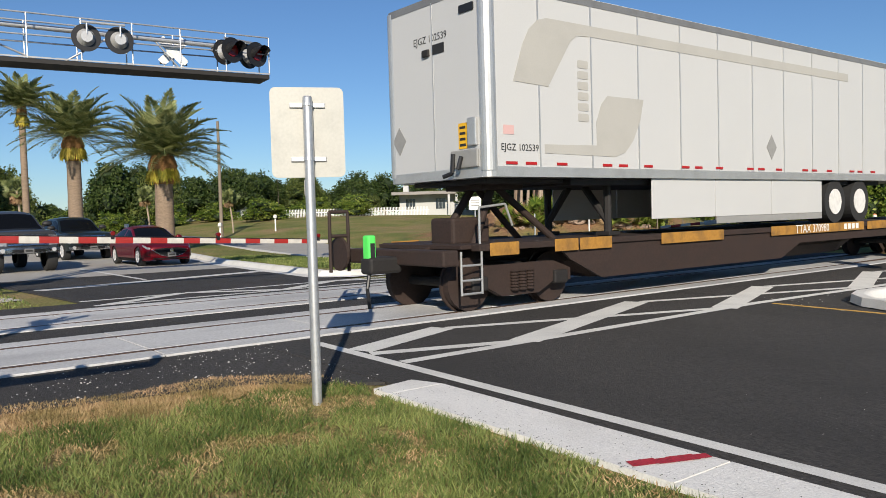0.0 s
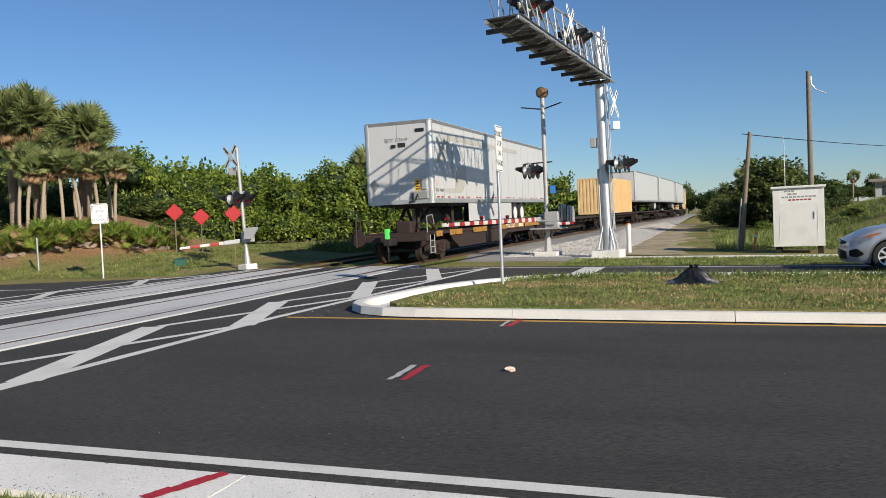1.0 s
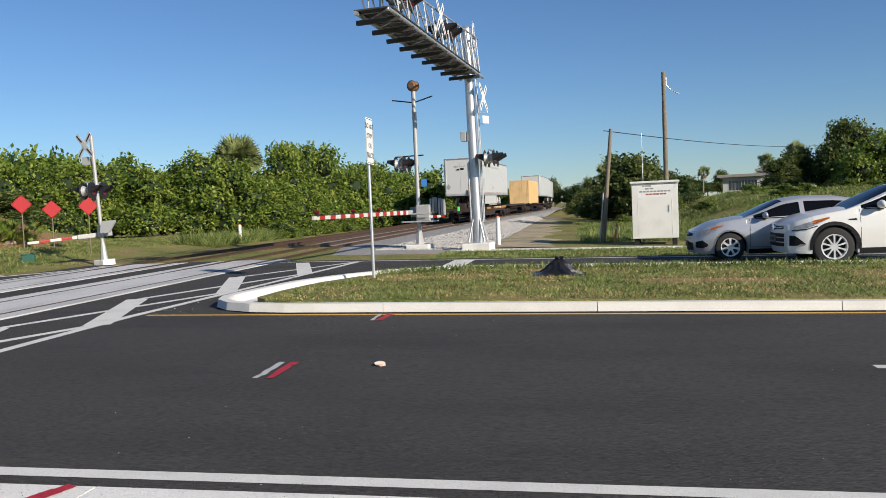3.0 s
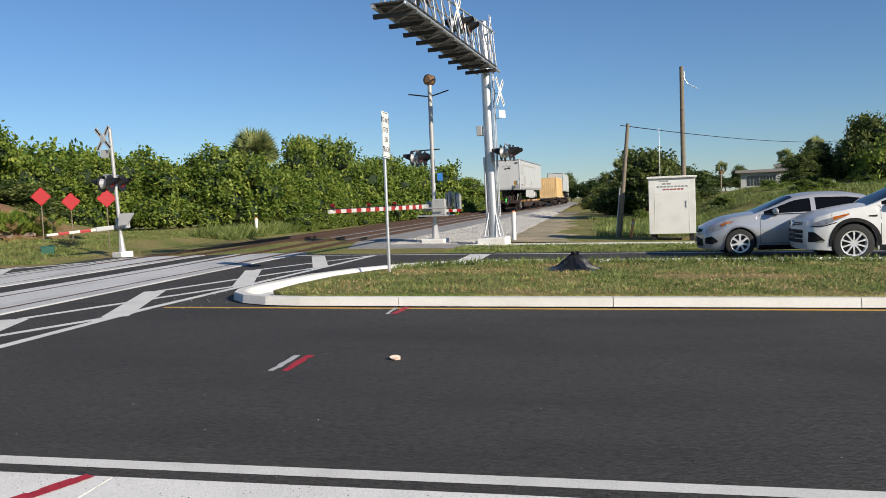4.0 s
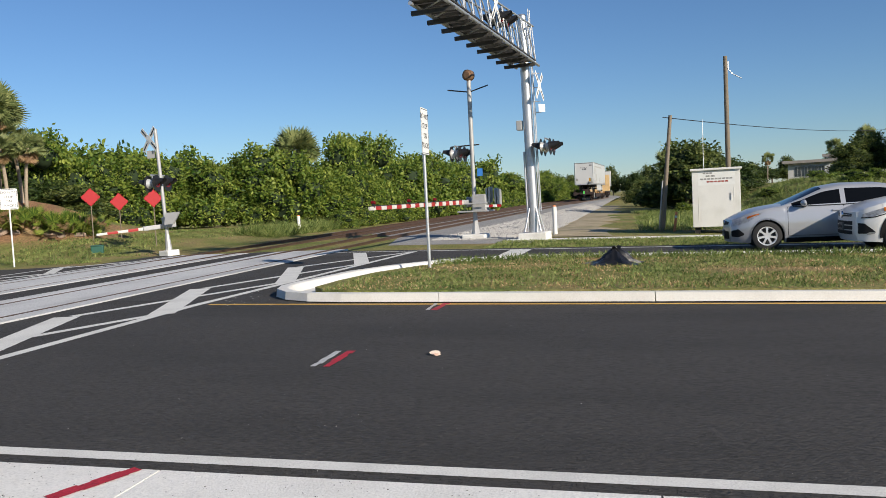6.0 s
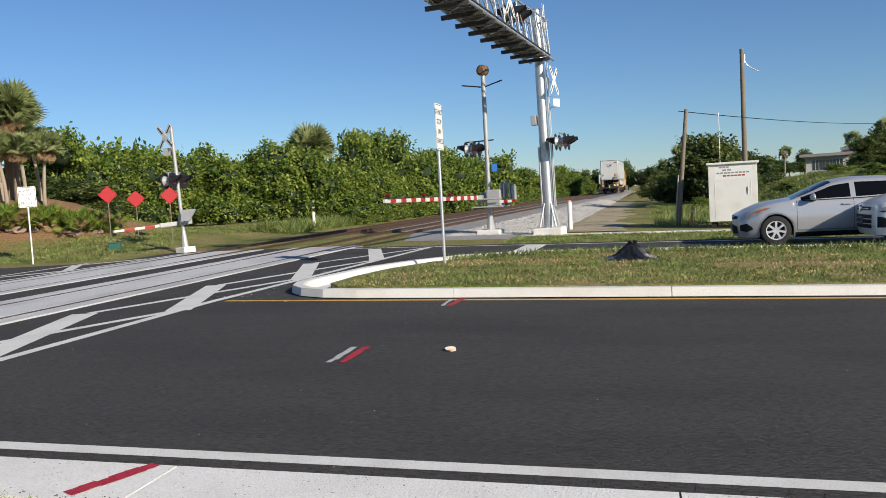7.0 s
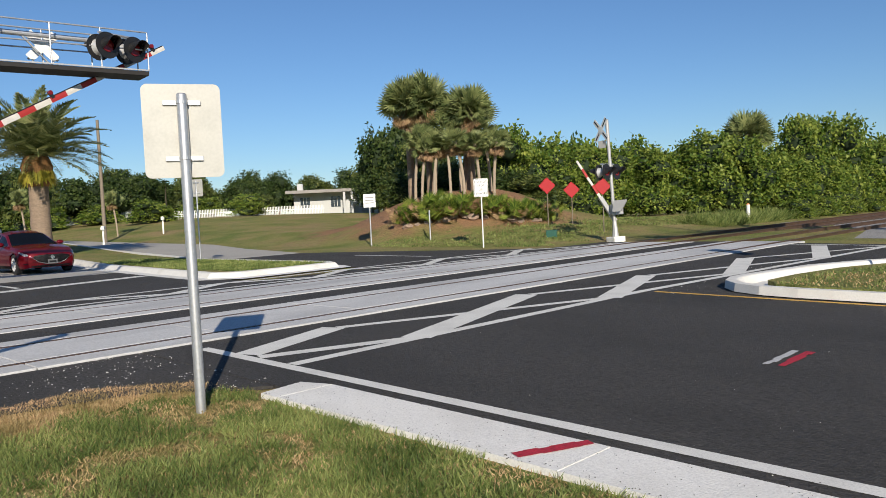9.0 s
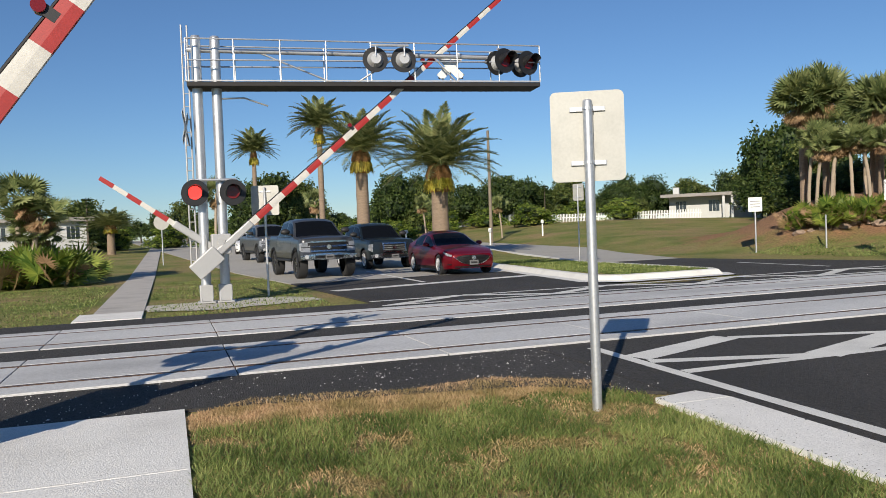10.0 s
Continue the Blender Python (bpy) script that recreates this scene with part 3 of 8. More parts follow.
YELLOW_BOX = mat("tan_container_paint", (0.72, 0.50, 0.24), 0.6, grain=0.15, stain=0.35, stain_scale=1.2, dark=(0.4, 0.24, 0.12))
GREEN_FLAG = mat("green_marker", (0.10, 0.75, 0.12), 0.5)
WOOD_POLE = mat("weathered_pole", (0.23, 0.19, 0.14), 0.85, grain=0.5, grain_scale=12, stain=0.4, stain_scale=2, stretch=(6, 6, 0.5), bump=0.4)
RED_SIGN = mat("red_diamond", (0.40, 0.006, 0.012), 0.55, grain=0.1, stain=0.15, stain_scale=8)


def text_mesh(body, size, material, parent, m, align="CENTER", name="lettering"):
    """Letters as a flat mesh in the x, z plane, facing -y."""
    cu = bpy.data.curves.new(name, "FONT")
    cu.body, cu.size, cu.align_x, cu.align_y, cu.extrude = body, size, align, "CENTER", 0.0008
    cu.resolution_u = 2
    tmp = new(name + "_text", cu)
    me = bpy.data.meshes.new_from_object(tmp.evaluated_get(bpy.context.evaluated_depsgraph_get()))
    bpy.data.objects.remove(tmp)
    bpy.data.curves.remove(cu)
    me.materials.clear()
    me.materials.append(material)
    ob = new(name, me)
    ob.parent = parent
    ob.matrix_basis = m @ pose(0, 0, 0, 90, 0, 0)
    return ob


def rounded(w, h, r, n=4):
    pts = []
    for cx, cy, a0 in ((w / 2 - r, h / 2 - r, 0), (-w / 2 + r, h / 2 - r, 90), (-w / 2 + r, -h / 2 + r, 180), (w / 2 - r, -h / 2 + r, 270)):
        for i in range(n + 1):
            a = radians(a0 + 90 * i / n)
            pts.append((cx + r * math.cos(a), cy + r * math.sin(a)))
    return pts


UP = pose(0, 0, 0, 90, 0, 0)  # plates drawn in x, y stand upright and face -y


def plate(w, h, r=0.03, t=0.004):
    return disc_prism(rounded(w, h, r), -t / 2, t / 2)


# ---- the train ----
def wheelset(bogie):
    for y in (-0.89, 0.89):
        for s in (-1, 1):
            bm = tube((s * 0.70, y, 0.42), (s * 0.84, y, 0.42), 0.42, seg=24)
            tube((s * 0.66, y, 0.42), (s * 0.70, y, 0.42), 0.455, seg=24, bm=bm)
            tube((s * 0.84, y, 0.42), (s * 0.88, y, 0.42), 0.14, seg=12, bm=bm)
            part("wheel", bm, RUST, bogie, "brown steel railway wheel")
        part("axle", tube((-0.7, y, 0.42), (0.7, y, 0.42), 0.08), DARK_STEEL, bogie)


def truck(parent, y, name="bogie"):
    """A three-piece freight bogie: side frames with spring nests, bolster, wheels."""
    b = new(name)
    b.parent = parent
    b.matrix_basis = pose(0, y, 0)
    for s in (-1, 1):
        side = [(-1.15, 0.36), (-1.15, 0.56), (-0.75, 0.70), (0.75, 0.70), (1.15, 0.56), (1.15, 0.36), (0.72, 0.36), (0.40, 0.20), (-0.40, 0.20), (-0.72, 0.36)]
        x0, x1 = s * 0.93, s * 1.07
        bm = loft([[(x0, p, q) for p, q in side], [(x1, p, q) for p, q in side]])
        part("side_frame", bm, RUST, b, "rusty cast bogie side frame")
        for k in (-0.17, 0.0, 0.17):
            coil = [[((0.08 if j % 2 else 0.055) * math.cos(a) + s * 1.10, (0.08 if j % 2 else 0.055) * math.sin(a) + k, 0.27 + 0.024 * j) for a in np.linspace(0, 2 * math.pi, 11)[:-1]] for j in range(14)]
            part("spring", loft(coil), RUST, b, "coil spring")
        for e in (-0.89, 0.89):
            part("axle_box", box(min(x0, x1) - 0.02, max(x0, x1) + 0.05, e - 0.16, e + 0.16, 0.32, 0.54, 0.03), DARK_STEEL, b)
    part("bolster", box(-0.9, 0.9, -0.2, 0.2, 0.45, 0.72, 0.03), DARK_STEEL, b)
    wheelset(b)
    return b


def spine_car(m, length, label, stencil=False):
    """One platform of an articulated spine car: a deep centre sill with outrigger decks over the bogies."""
    car = thing("flat_car", m, label, "railway car", "cars of the train")
    sill = [(-0.33, 1.0), (-0.33, 0.52), (-0.23, 0.35), (0.23, 0.35), (0.33, 0.52), (0.33, 1.0)]
    a, b = 3.0, length - 3.0
    rings = [[(x * 1.0, 0.6, z if z > 0.7 else 0.78) for x, z in sill], [(x, a, z if z > 0.7 else 0.72) for x, z in sill], [(x * 1.5, a + 1.4, z if z > 0.5 else 0.28) for x, z in sill],
             [(x * 1.5, b - 1.4, z if z > 0.5 else 0.28) for x, z in sill], [(x, b, z if z > 0.7 else 0.72) for x, z in sill], [(x, length - 0.6, z if z > 0.7 else 0.78) for x, z in sill]]
    part("centre_sill", loft(rings), RUST, car, "deep brown steel centre sill")
    for s in (-1, 1):
        prof = [(s * 1.22, 0.42), (s * 1.26, 0.42), (s * 1.28, 0.95), (s * 1.2, 1.02), (s * 0.3, 1.02), (s * 0.3, 0.96), (s * 1.15, 0.9)]
        if stencil:
            side = [(2.6, 0.98), (2.9, 0.72), (3.7, 0.36), (9.6, 0.36), (10.4, 0.66), (length - 2.5, 0.66), (length - 2.5, 0.98)]
            part("side_sill", loft([[(s * 1.20, y, z) for y, z in side], [(s * 1.25, y, z) for y, z in side]]), RUST, car, "brown fish-belly side sill")
        part("deck_edge", box(min(s * 1.1, s * 1.3), max(s * 1.1, s * 1.3), 0.9, length - 0.9, 0.94, 1.04, 0.01), RUST, car)
    part("deck", box(-1.1, 1.1, 0.7, length - 0.7, 0.97, 1.035, 0.01), RUST, car, "rusty brown deck plates")
    for y in (1.95, length - 0.2):
        truck(car, y)
    for y in np.arange(4.5, length - 3.5, 1.7):
        part("outrigger", box(-1.2, 1.2, y - 0.06, y + 0.06, 0.72, 0.94, 0.01), RUST, car)
    return car


TRAIN = []  # (thing, distance of its origin behind the lead point)


def build_last_car():
    car = spine_car(Matrix(), 18.3, "brown spine car with faded yellow sill panels at the train's tail", True)
    for s in (-1, 1):
        for y0, y1, mat_, lab in ((1.1, 1.7, TTX_YELLOW, "faded yellow sill panel"), (2.5, 3.05, TTX_YELLOW, "faded yellow sill panel"), (3.1, 3.9, TTX_YELLOW, "orange-yellow sill panel"),
                                  (5.3, 7.3, TTX_YELLOW, "scuffed yellow sill panel"), (9.1, 13.4, TTX_YELLOW, "yellow sill panel with white stencilled marks"), (13.6, 16.5, TTX_YELLOW, "faded yellow sill panel")):
            part("sill_panel", box(min(s * 1.3, s * 1.315), max(s * 1.3, s * 1.315), y0, y1, 0.86, 1.06, 0.004), mat_, car, lab)
    text_mesh("TTAX 370980", 0.26, SIGN_WHITE, car, pose(1.322, 10.85, 0.96, 0, 0, 90))
    for k in range(4):
        part("stencil_bar", box(1.316, 1.32, 12.35 + 0.2 * k, 12.49 + 0.2 * k, 0.90, 1.03), SIGN_WHITE, car)
    # tail end: headstock, ladder, coupler, hoses and marker
    part("headstock", box(-1.3, 1.3, 0.2, 0.5, 0.74, 0.98, 0.03), RUST, car, "brown steel end sill")
    part("coupler", box(-0.15, 0.15, -0.3, 0.3, 0.62, 0.88, 0.05), DARK_STEEL, car, "rusty knuckle coupler")
    part("marker", box(-0.09, 0.09, -0.28, -0.14, 0.62, 1.22, 0.03), GREEN_FLAG, car, "bright green end-of-train marker")
    part("marker_bars", box(0.091, 0.094, -0.25, -0.17, 0.72, 1.10, 0.0), INK, car)
    part("air_hose", tubes([((0, -0.22, 0.65), (0.05, -0.3, 0.4)), ((0.05, -0.3, 0.4), (0.02, -0.25, 0.1))], 0.03), BLACK, car)
    bm = tubes([((1.28, 0.55, 0.95), (1.28, 0.55, 0.3)), ((1.28, 0.95, 0.95), (1.28, 0.95, 0.3))] + [((1.28, 0.55, z), (1.28, 0.95, z)) for z in (0.32, 0.52, 0.74)], 0.018)
    part("ladder", bm, TRAILER_RAIL, car, "steel step ladder")
    bm = tubes([((-1.2, -0.2, 0.6), (-1.2, -0.2, 1.6)), ((-1.2, 0.15, 0.6), (-1.2, 0.15, 1.6)), ((-1.2, -0.2, 1.6), (-1.2, 0.15, 1.6)), ((-1.2, -0.2, 1.2), (-1.2, 0.15, 1.2))], 0.03)
    tube((-1.2, -0.05, 0.9), (-1.2, 0.0, 0.9), 0.28, seg=18, bm=bm)
    part("hand_brake", bm, RUST, car, "rusty hand-brake stand with wheel")
    # folding hitch that carries the trailer's nose
    bm = bmesh.new()
    for s in (-1, 1):
        tube((s * 0.45, 1.5, 1.0), (s * 0.25, 2.1, 1.95), 0.07, bm=bm)
        tube((s * 0.45, 3.4, 1.0), (s * 0.25, 2.2, 1.95), 0.06, bm=bm)
    box(-0.5, 0.5, 1.7, 2.6, 1.9, 2.02, 0.02, bm=bm)
    box(-0.3, 0.3, 1.2, 2.0, 1.0, 1.45, 0.05, bm=bm)
    part("hitch", bm, RUST, car, "brown steel trailer hitch stand")
    part("hand_rail", tubes([((0.9, 1.25, 1.03), (0.9, 1.25, 1.6)), ((0.9, 1.25, 1.6), (0.9, 1.8, 1.65)), ((0.9, 1.8, 1.65), (0.9, 1.95, 1.3))], 0.02), TRAILER_RAIL, car)
    return car


def build_trailer(label, plain=False, length=17.2):
    """A box trailer, nose at y = 0, standing on the car at deck height; its own z = 0 is the rail."""
    t = thing("trailer", Matrix(), label, "trailer", "trailers on the train")
    w, z0, z1, L = 1.30, 2.06, 5.02, length
    r = 0.14
    ring = [(-w, L), (-w, r)] + [(-w + r - r * math.cos(radians(a)), r - r * math.sin(radians(a))) for a in (30, 60, 90)] + [(w - r + r * math.sin(radians(a)), r - r * math.cos(radians(a))) for a in (0, 30, 60, 90)] + [(w, L)]
    bm = disc_prism(ring[::-1], z0 + 0.02, z1 - 0.02)
    part("box_body", bm, TRAILER, t, "smooth white trailer box")
    part("top_rail", disc_prism([(x * 1.006, y - 0.006 if y < 1 else y) for x, y in ring[::-1]], z1 - 0.12, z1), GREY_RAIL, t, "grey aluminium top rail")
    part("bottom_rail", disc_prism([(x * 1.006, y - 0.006 if y < 1 else y) for x, y in ring[::-1]], z0, z0 + 0.16), TRAILER_RAIL, t, "grey aluminium bottom rail")
    part("roof", box(-w + 0.02, w - 0.02, 0.1, L - 0.02, z1, z1 + 0.015), SIGN_WHITE, t)
    for s in (-1, 1):
        part("corner_post", tube((s * (w - 0.115), 0.115, z0 + 0.1), (s * (w - 0.115), 0.115, z1 - 0.04), 0.135, seg=20), TRAILER_RAIL, t, "bright rounded aluminium corner post")
        n = 0 if plain else 13
        for i in range(n):
            y = 1.1 + i * 1.24
            part("panel_seam", box(min(s * w, s * (w + 0.006)), max(s * w, s * (w + 0.006)), y - 0.018, y + 0.018, z0 + 0.16, z1 - 0.1), TRAILER_RAIL, t)
        for i in range(0 if plain else 15):
            y = 0.35 + i * 1.12
            for k in ((0,) if i % 2 else (0, 0.42)):
                part("reflector", box(min(s * (w + 0.008), s * (w + 0.013)), max(s * (w + 0.008), s * (w + 0.013)), y + k, y + k + 0.24, z0 + 0.19, z0 + 0.235), RED_REFLECT, t, "red reflector strip")
    part("front_seam", box(-0.012, 0.012, -0.006, 0.0, z0 + 0.16, z1 - 0.1), TRAILER_RAIL, t)
    # running gear and legs
    for y in (L - 1.5, L - 2.75) if plain else (10.95, 12.2):
        for s in (-1, 1):
            bm = tube((s * 0.72, y, 1.56), (s * 1.24, y, 1.56), 0.5, seg=28)
            part("wheel", bm, RUBBER, t, "black trailer tyre")
            part("wheel_disc", tube((s * 1.24, y, 1.56), (s * 1.255, y, 1.56), 0.30, seg=20), WHITE_WHEEL, t, "white wheel disc")
        part("trailer_axle", tube((-0.8, y, 1.56), (0.8, y, 1.56), 0.07), DARK_STEEL, t)
    part("bogie_frame", box(-0.55, 0.55, L - 3.6 if plain else 10.2, L - 0.9 if plain else 12.9, 1.75, 2.04, 0.02), DARK_STEEL, t)
    part("kingpin_plate", box(-0.95, 0.95, 0.25, 2.0, 1.98, 2.06, 0.02), DARK_STEEL, t)
    for s in (-1, 1):
        bm = tubes([((s * 0.75, 3.35, 2.05), (s * 0.75, 3.35, 1.12)), ((s * 0.75, 3.35, 1.3), (s * 0.2, 3.35, 1.95))], 0.07)
        box(s * 0.75 - 0.16, s * 0.75 + 0.16, 3.2, 3.5, 1.05, 1.12, 0.01, bm=bm)
        part("landing_leg", bm, DARK_STEEL, t, "dark steel landing leg")
    part("under_deck", box(-1.1, 1.1, 2.0, L - 3.6, 1.95, 2.05), DARK_STEEL, t)
    if plain:
        return t
    for s in (-1, 1):
        for y0, y1 in ((4.0, 6.0), (6.02, 8.1), (8.12, 10.3)):
            part("side_skirt", box(min(s * 1.22, s * 1.25), max(s * 1.22, s * 1.25), y0, y1, 1.32, 2.06, 0.01), TRAILER, t, "white aerodynamic side skirt")
    part("skirt_strip", box(1.235, 1.25, 6.05, 10.3, 1.18, 1.318, 0.005), GHOST_GREY, t)
    # nose fittings and lettering
    text_mesh("EJGZ 102539", 0.165, INK, t, pose(-0.06, -0.004, 4.36))
    text_mesh("EJGZ 102539", 0.15, INK, t, pose(w + 0.008, 0.66, z0 + 0.45, 0, 0, 90))
    bm = plate(0.34, 0.12, 0.02, 0.02)
    part("dome_light", bm, BLACK, t, at=pose(0.88, -0.01, 4.66) @ UP)
    part("decal_bar", plate(0.3, 0.16, 0.01, 0.006), INK, t, at=pose(0.16, -0.006, 4.17) @ UP)
    part("marker_lamp", box(-0.24, -0.06, -0.05, 0.0, 4.08, 4.2, 0.02), DARK_STEEL, t)
    part("permit_sticker", plate(0.2, 0.4, 0.01, 0.006), mat("yellow_sticker", (0.75, 0.42, 0.02), 0.5), t, "yellow sticker with dark bars", at=pose(0.72, -0.006, 2.72) @ UP)
    for k in range(4):
        part("sticker_bar", plate(0.14, 0.04, 0.004, 0.004), INK, t, at=pose(0.72, -0.011, 2.58 + 0.09 * k) @ UP)
    part("document_box", box(0.88, 1.08, -0.06, 0.0, 2.55, 2.98, 0.02), TRAILER_RAIL, t, "grey document box")
    part("connector_panel", box(0.45, 1.1, -0.05, 0.0, 2.22, 2.50, 0.02), GHOST_GREY, t)
    bm = tubes([((0.55, -0.07, 2.45), (0.55, -0.1, 2.15)), ((0.55, -0.1, 2.15), (0.4, -0.16, 2.1)), ((0.75, -0.07, 2.4), (0.72, -0.12, 2.2))], 0.035)
    part("gladhand", bm, BLACK, t, "black air couplings")
    part("placard", disc_prism([(0.19, 0), (0, 0.24), (-0.19, 0), (0, -0.24)], -0.004, 0.004), GHOST_GREY, t, "grey diamond placard", at=pose(-0.98, -0.006, 2.78) @ UP)
    side = pose(w + 0.007, 0, 0, 0, 0, 90)
    part("placard", disc_prism([(0.2, 0), (0, 0.26), (-0.2, 0), (0, -0.26)], -0.004, 0.004), GHOST_GREY, t, "grey diamond placard", at=side @ pose(8.03, 0, 2.74) @ UP)
    part("sticker", plate(0.22, 0.14, 0.01, 0.004), mat("red_white_logo", (0.62, 0.4, 0.38), 0.5), t, "small faded red and white sticker", at=side @ pose(0.42, 0, z0 + 0.72) @ UP)
    # ghost of a removed logo: two slanted patches joined by an arm
    for pts in ([(0.54, 3.53), (0.75, 4.1), (0.9, 4.36), (1.1, 4.53), (1.3, 4.58), (11.5, 4.58), (11.5, 4.40), (2.3, 4.40), (2.0, 4.38), (1.85, 4.28), (1.31, 3.5)],
                [(2.45, 2.6), (2.45, 3.0), (2.58, 3.3), (2.74, 3.45), (3.72, 3.45), (3.62, 3.08), (3.42, 2.72), (3.19, 2.5), (2.93, 2.42), (1.2, 2.44), (1.2, 2.58)]):
        part("faded_patch", disc_prism(pts, -0.002, 0.002), GHOST, t, "beige ghost of a removed logo", at=side @ UP)
    for k in range(6):
        part("faded_bar", plate(0.26, 0.13, 0.03, 0.002), GHOST, t, at=side @ pose(2.13, 0, 3.05 + 0.175 * k) @ UP)
    return t


def build_container(label, length, material, ribs=True):
    """A corrugated box with end frame."""
    c = thing("container", Matrix(), label, "container", "boxes on the train")
    w, z0, z1 = 1.22, 1.12, 4.0
    part("box_body", box(-w, w, 0, length, z0, z1, 0.02), material, c)
    n = int(length / 0.3) if ribs else 0
    for s in (-1, 1):
        bm = bmesh.new()
        for i in range(n):
            y = 0.2 + i * (length - 0.4) / n
            box(min(s * w, s * (w + 0.035)), max(s * w, s * (w + 0.035)), y, y + 0.15, z0 + 0.15, z1 - 0.12, bm=bm)
        if n:
            part("corrugation", bm, material, c)
    bm = bmesh.new()
    for i in range(8):
        x = -1.05 + i * 0.28
        box(x, x + 0.14, -0.03, 0, z0 + 0.15, z1 - 0.12, bm=bm)
    part("end_ribs", bm, material, c)
    bm = bmesh.new()
    for x in (-w, w - 0.1):
        box(x - 0.01, x + 0.11, -0.035, 0.1, z0, z1, 0.01, bm=bm)
    box(-w, w, -0.035, 0.1, z1 - 0.12, z1 + 0.005, 0.01, bm=bm)
    box(-w, w, -0.035, 0.1, z0, z0 + 0.15, 0.01, bm=bm)
    part("end_frame", bm, material, c)
    return c


TRAIN.append((build_last_car(), 0.0))
TRAIN.append((build_trailer("long white box trailer with faded logo patches, riding a flat car"), 1.12))
for i in range(8):
    TRAIN.append((spine_car(Matrix(), 18.3, "brown spine car with rusty deck"), 18.5 * (i + 1)))
TRAIN.append((build_container("tan corrugated container with rust streaks on a flat car", 12.2, YELLOW_BOX), 38.5))
TRAIN.append((build_trailer("plain white box trailer on a flat car", True), 53.0))
TRAIN.append((build_trailer("plain white box trailer on a flat car", True), 73.0))
TRAIN.append((build_trailer("plain white box trailer on a flat car", True), 95.0))
TRAIN.append((build_container("tan corrugated container with rust streaks on a flat car", 12.2, YELLOW_BOX), 118.0))
TRAIN.append((build_trailer("plain white box trailer on a flat car", True), 136.0))

# where the tail car's origin is along the railway, by time
RUN = [(0, 6.95), (0.2, 10.42), (0.4, 14.15), (0.6, 18.0), (1.0, 25.7), (1.5, 34.8), (2.5, 53.2), (4.5, 85.0), (5.5, 101.0), (7.0, 122.0), (8.2, 146.0), (10.0, 178.0)]

# ---- signs ----
def sign_post(x, y, z_top, label, w=0.61, h=0.76, turn=0.0, letters=(), r=0.045, back_up=False, post_mat=GALV, z_panel=None, radius=0.03):
    """A sign on a round post; the face looks along -y before turning."""
    s = thing("road_sign", pose(x, y, gz(x), 0, 0, turn), label, "sign")
    part("post", tube((0, 0, -0.05), (0, 0, z_top), r, seg=16), post_mat, s, "round galvanised steel post", True)
    part("post_cap", tube((0, 0, z_top), (0, 0, z_top + 0.012), r * 0.96, r * 0.8, seg=16), post_mat, s)
    zc = (z_panel if z_panel is not None else z_top - h / 2 + 0.06)
    p = part("panel", plate(w, h, 0.05, 0.005), SIGN_WHITE if not back_up else SIGN_BACK, s, "white sign panel", at=pose(0, -r - 0.012, zc) @ UP)
    if letters:
        part("border", border(w, h), INK, s, at=pose(0, -r - 0.0155, zc) @ UP)
        n = len(letters)
        for i, t in enumerate(letters):
            text_mesh(t, h * 0.92 / n * 0.72, INK, s, pose(0, -r - 0.017, zc + h * 0.42 - h * 0.84 * (i + 0.5) / n))
    for k in (-0.32, 0.32):
        bm = box(-0.15, 0.15, -r - 0.009, -r + 0.01, -0.02, 0.02, 0.004)
        tube((0, 0, -0.012), (0, 0, 0.012), r + 0.006, seg=16, bm=bm)
        part("bracket", bm, GALV, s, "sign bracket and clamp", at=pose(0, 0, zc + k * h * 0.93))
    return s


def border(w, h, inset=0.02, t=0.012):
    bm = bmesh.new()
    for x0, x1, y0, y1 in ((-w / 2 + inset + 0.03, w / 2 - inset - 0.03, h / 2 - inset - t, h / 2 - inset), (-w / 2 + inset + 0.03, w / 2 - inset - 0.03, -h / 2 + inset, -h / 2 + inset + t),
                           (-w / 2 + inset, -w / 2 + inset + t, -h / 2 + inset + 0.03, h / 2 - inset - 0.03), (w / 2 - inset - t, w / 2 - inset, -h / 2 + inset + 0.03, h / 2 - inset - 0.03)):
        box(x0, x1, y0, y1, 0, 0.001, bm=bm)
    return bm


WORDS = ("DO NOT", "STOP", "ON", "TRACKS")
near_sign = sign_post(-6.2, 3.44, 2.60, "back of a large aluminium road sign on a steel post", 0.625, 0.77, 245, (), 0.042, True, z_panel=2.31)
part("sticker", plate(0.09, 0.06, 0.006, 0.002), ALU, near_sign, "small maker's sticker with grey bars", at=pose(-0.22, -0.0580, 2.0) @ UP)
part("sticker_bar", plate(0.06, 0.02, 0.002, 0.002), GHOST_GREY, near_sign, at=pose(-0.22, -0.0595, 2.0) @ UP)
sign_post(-4.29, 16.95, 3.55, "white lettered sign on the grass median", 0.61, 0.99, 90, WORDS, 0.035, z_panel=3.08)
sign_post(-20.3, 23.0, 2.55, "white lettered sign on a thin post in the lawn", 0.55, 0.70, 40, WORDS, 0.025, post_mat=SIGN_WHITE, z_panel=2.26)
sign_post(-25.6, 14.05, 2.9, "plain back of a sign on the far median", 0.5, 0.6, 200, (), 0.025, True)
sign_post(-20.6, 2.4, 2.72, "back of a square sign before the crossing", 0.7, 0.75, 250, (), 0.03, True)


def round_sign():
    s = thing("road_sign", pose(-45.2, -0.2, gz(-45.2), 0, 0, 90), "round pale sign back far down the road", "sign")
    part("post", tube((0, 0, 0), (0, 0, 2.6), 0.03), GALV, s)
    part("panel", tube((0, -0.03, 2.3), (0, -0.035, 2.3), 0.4, seg=24), SIGN_BACK, s)


round_sign()


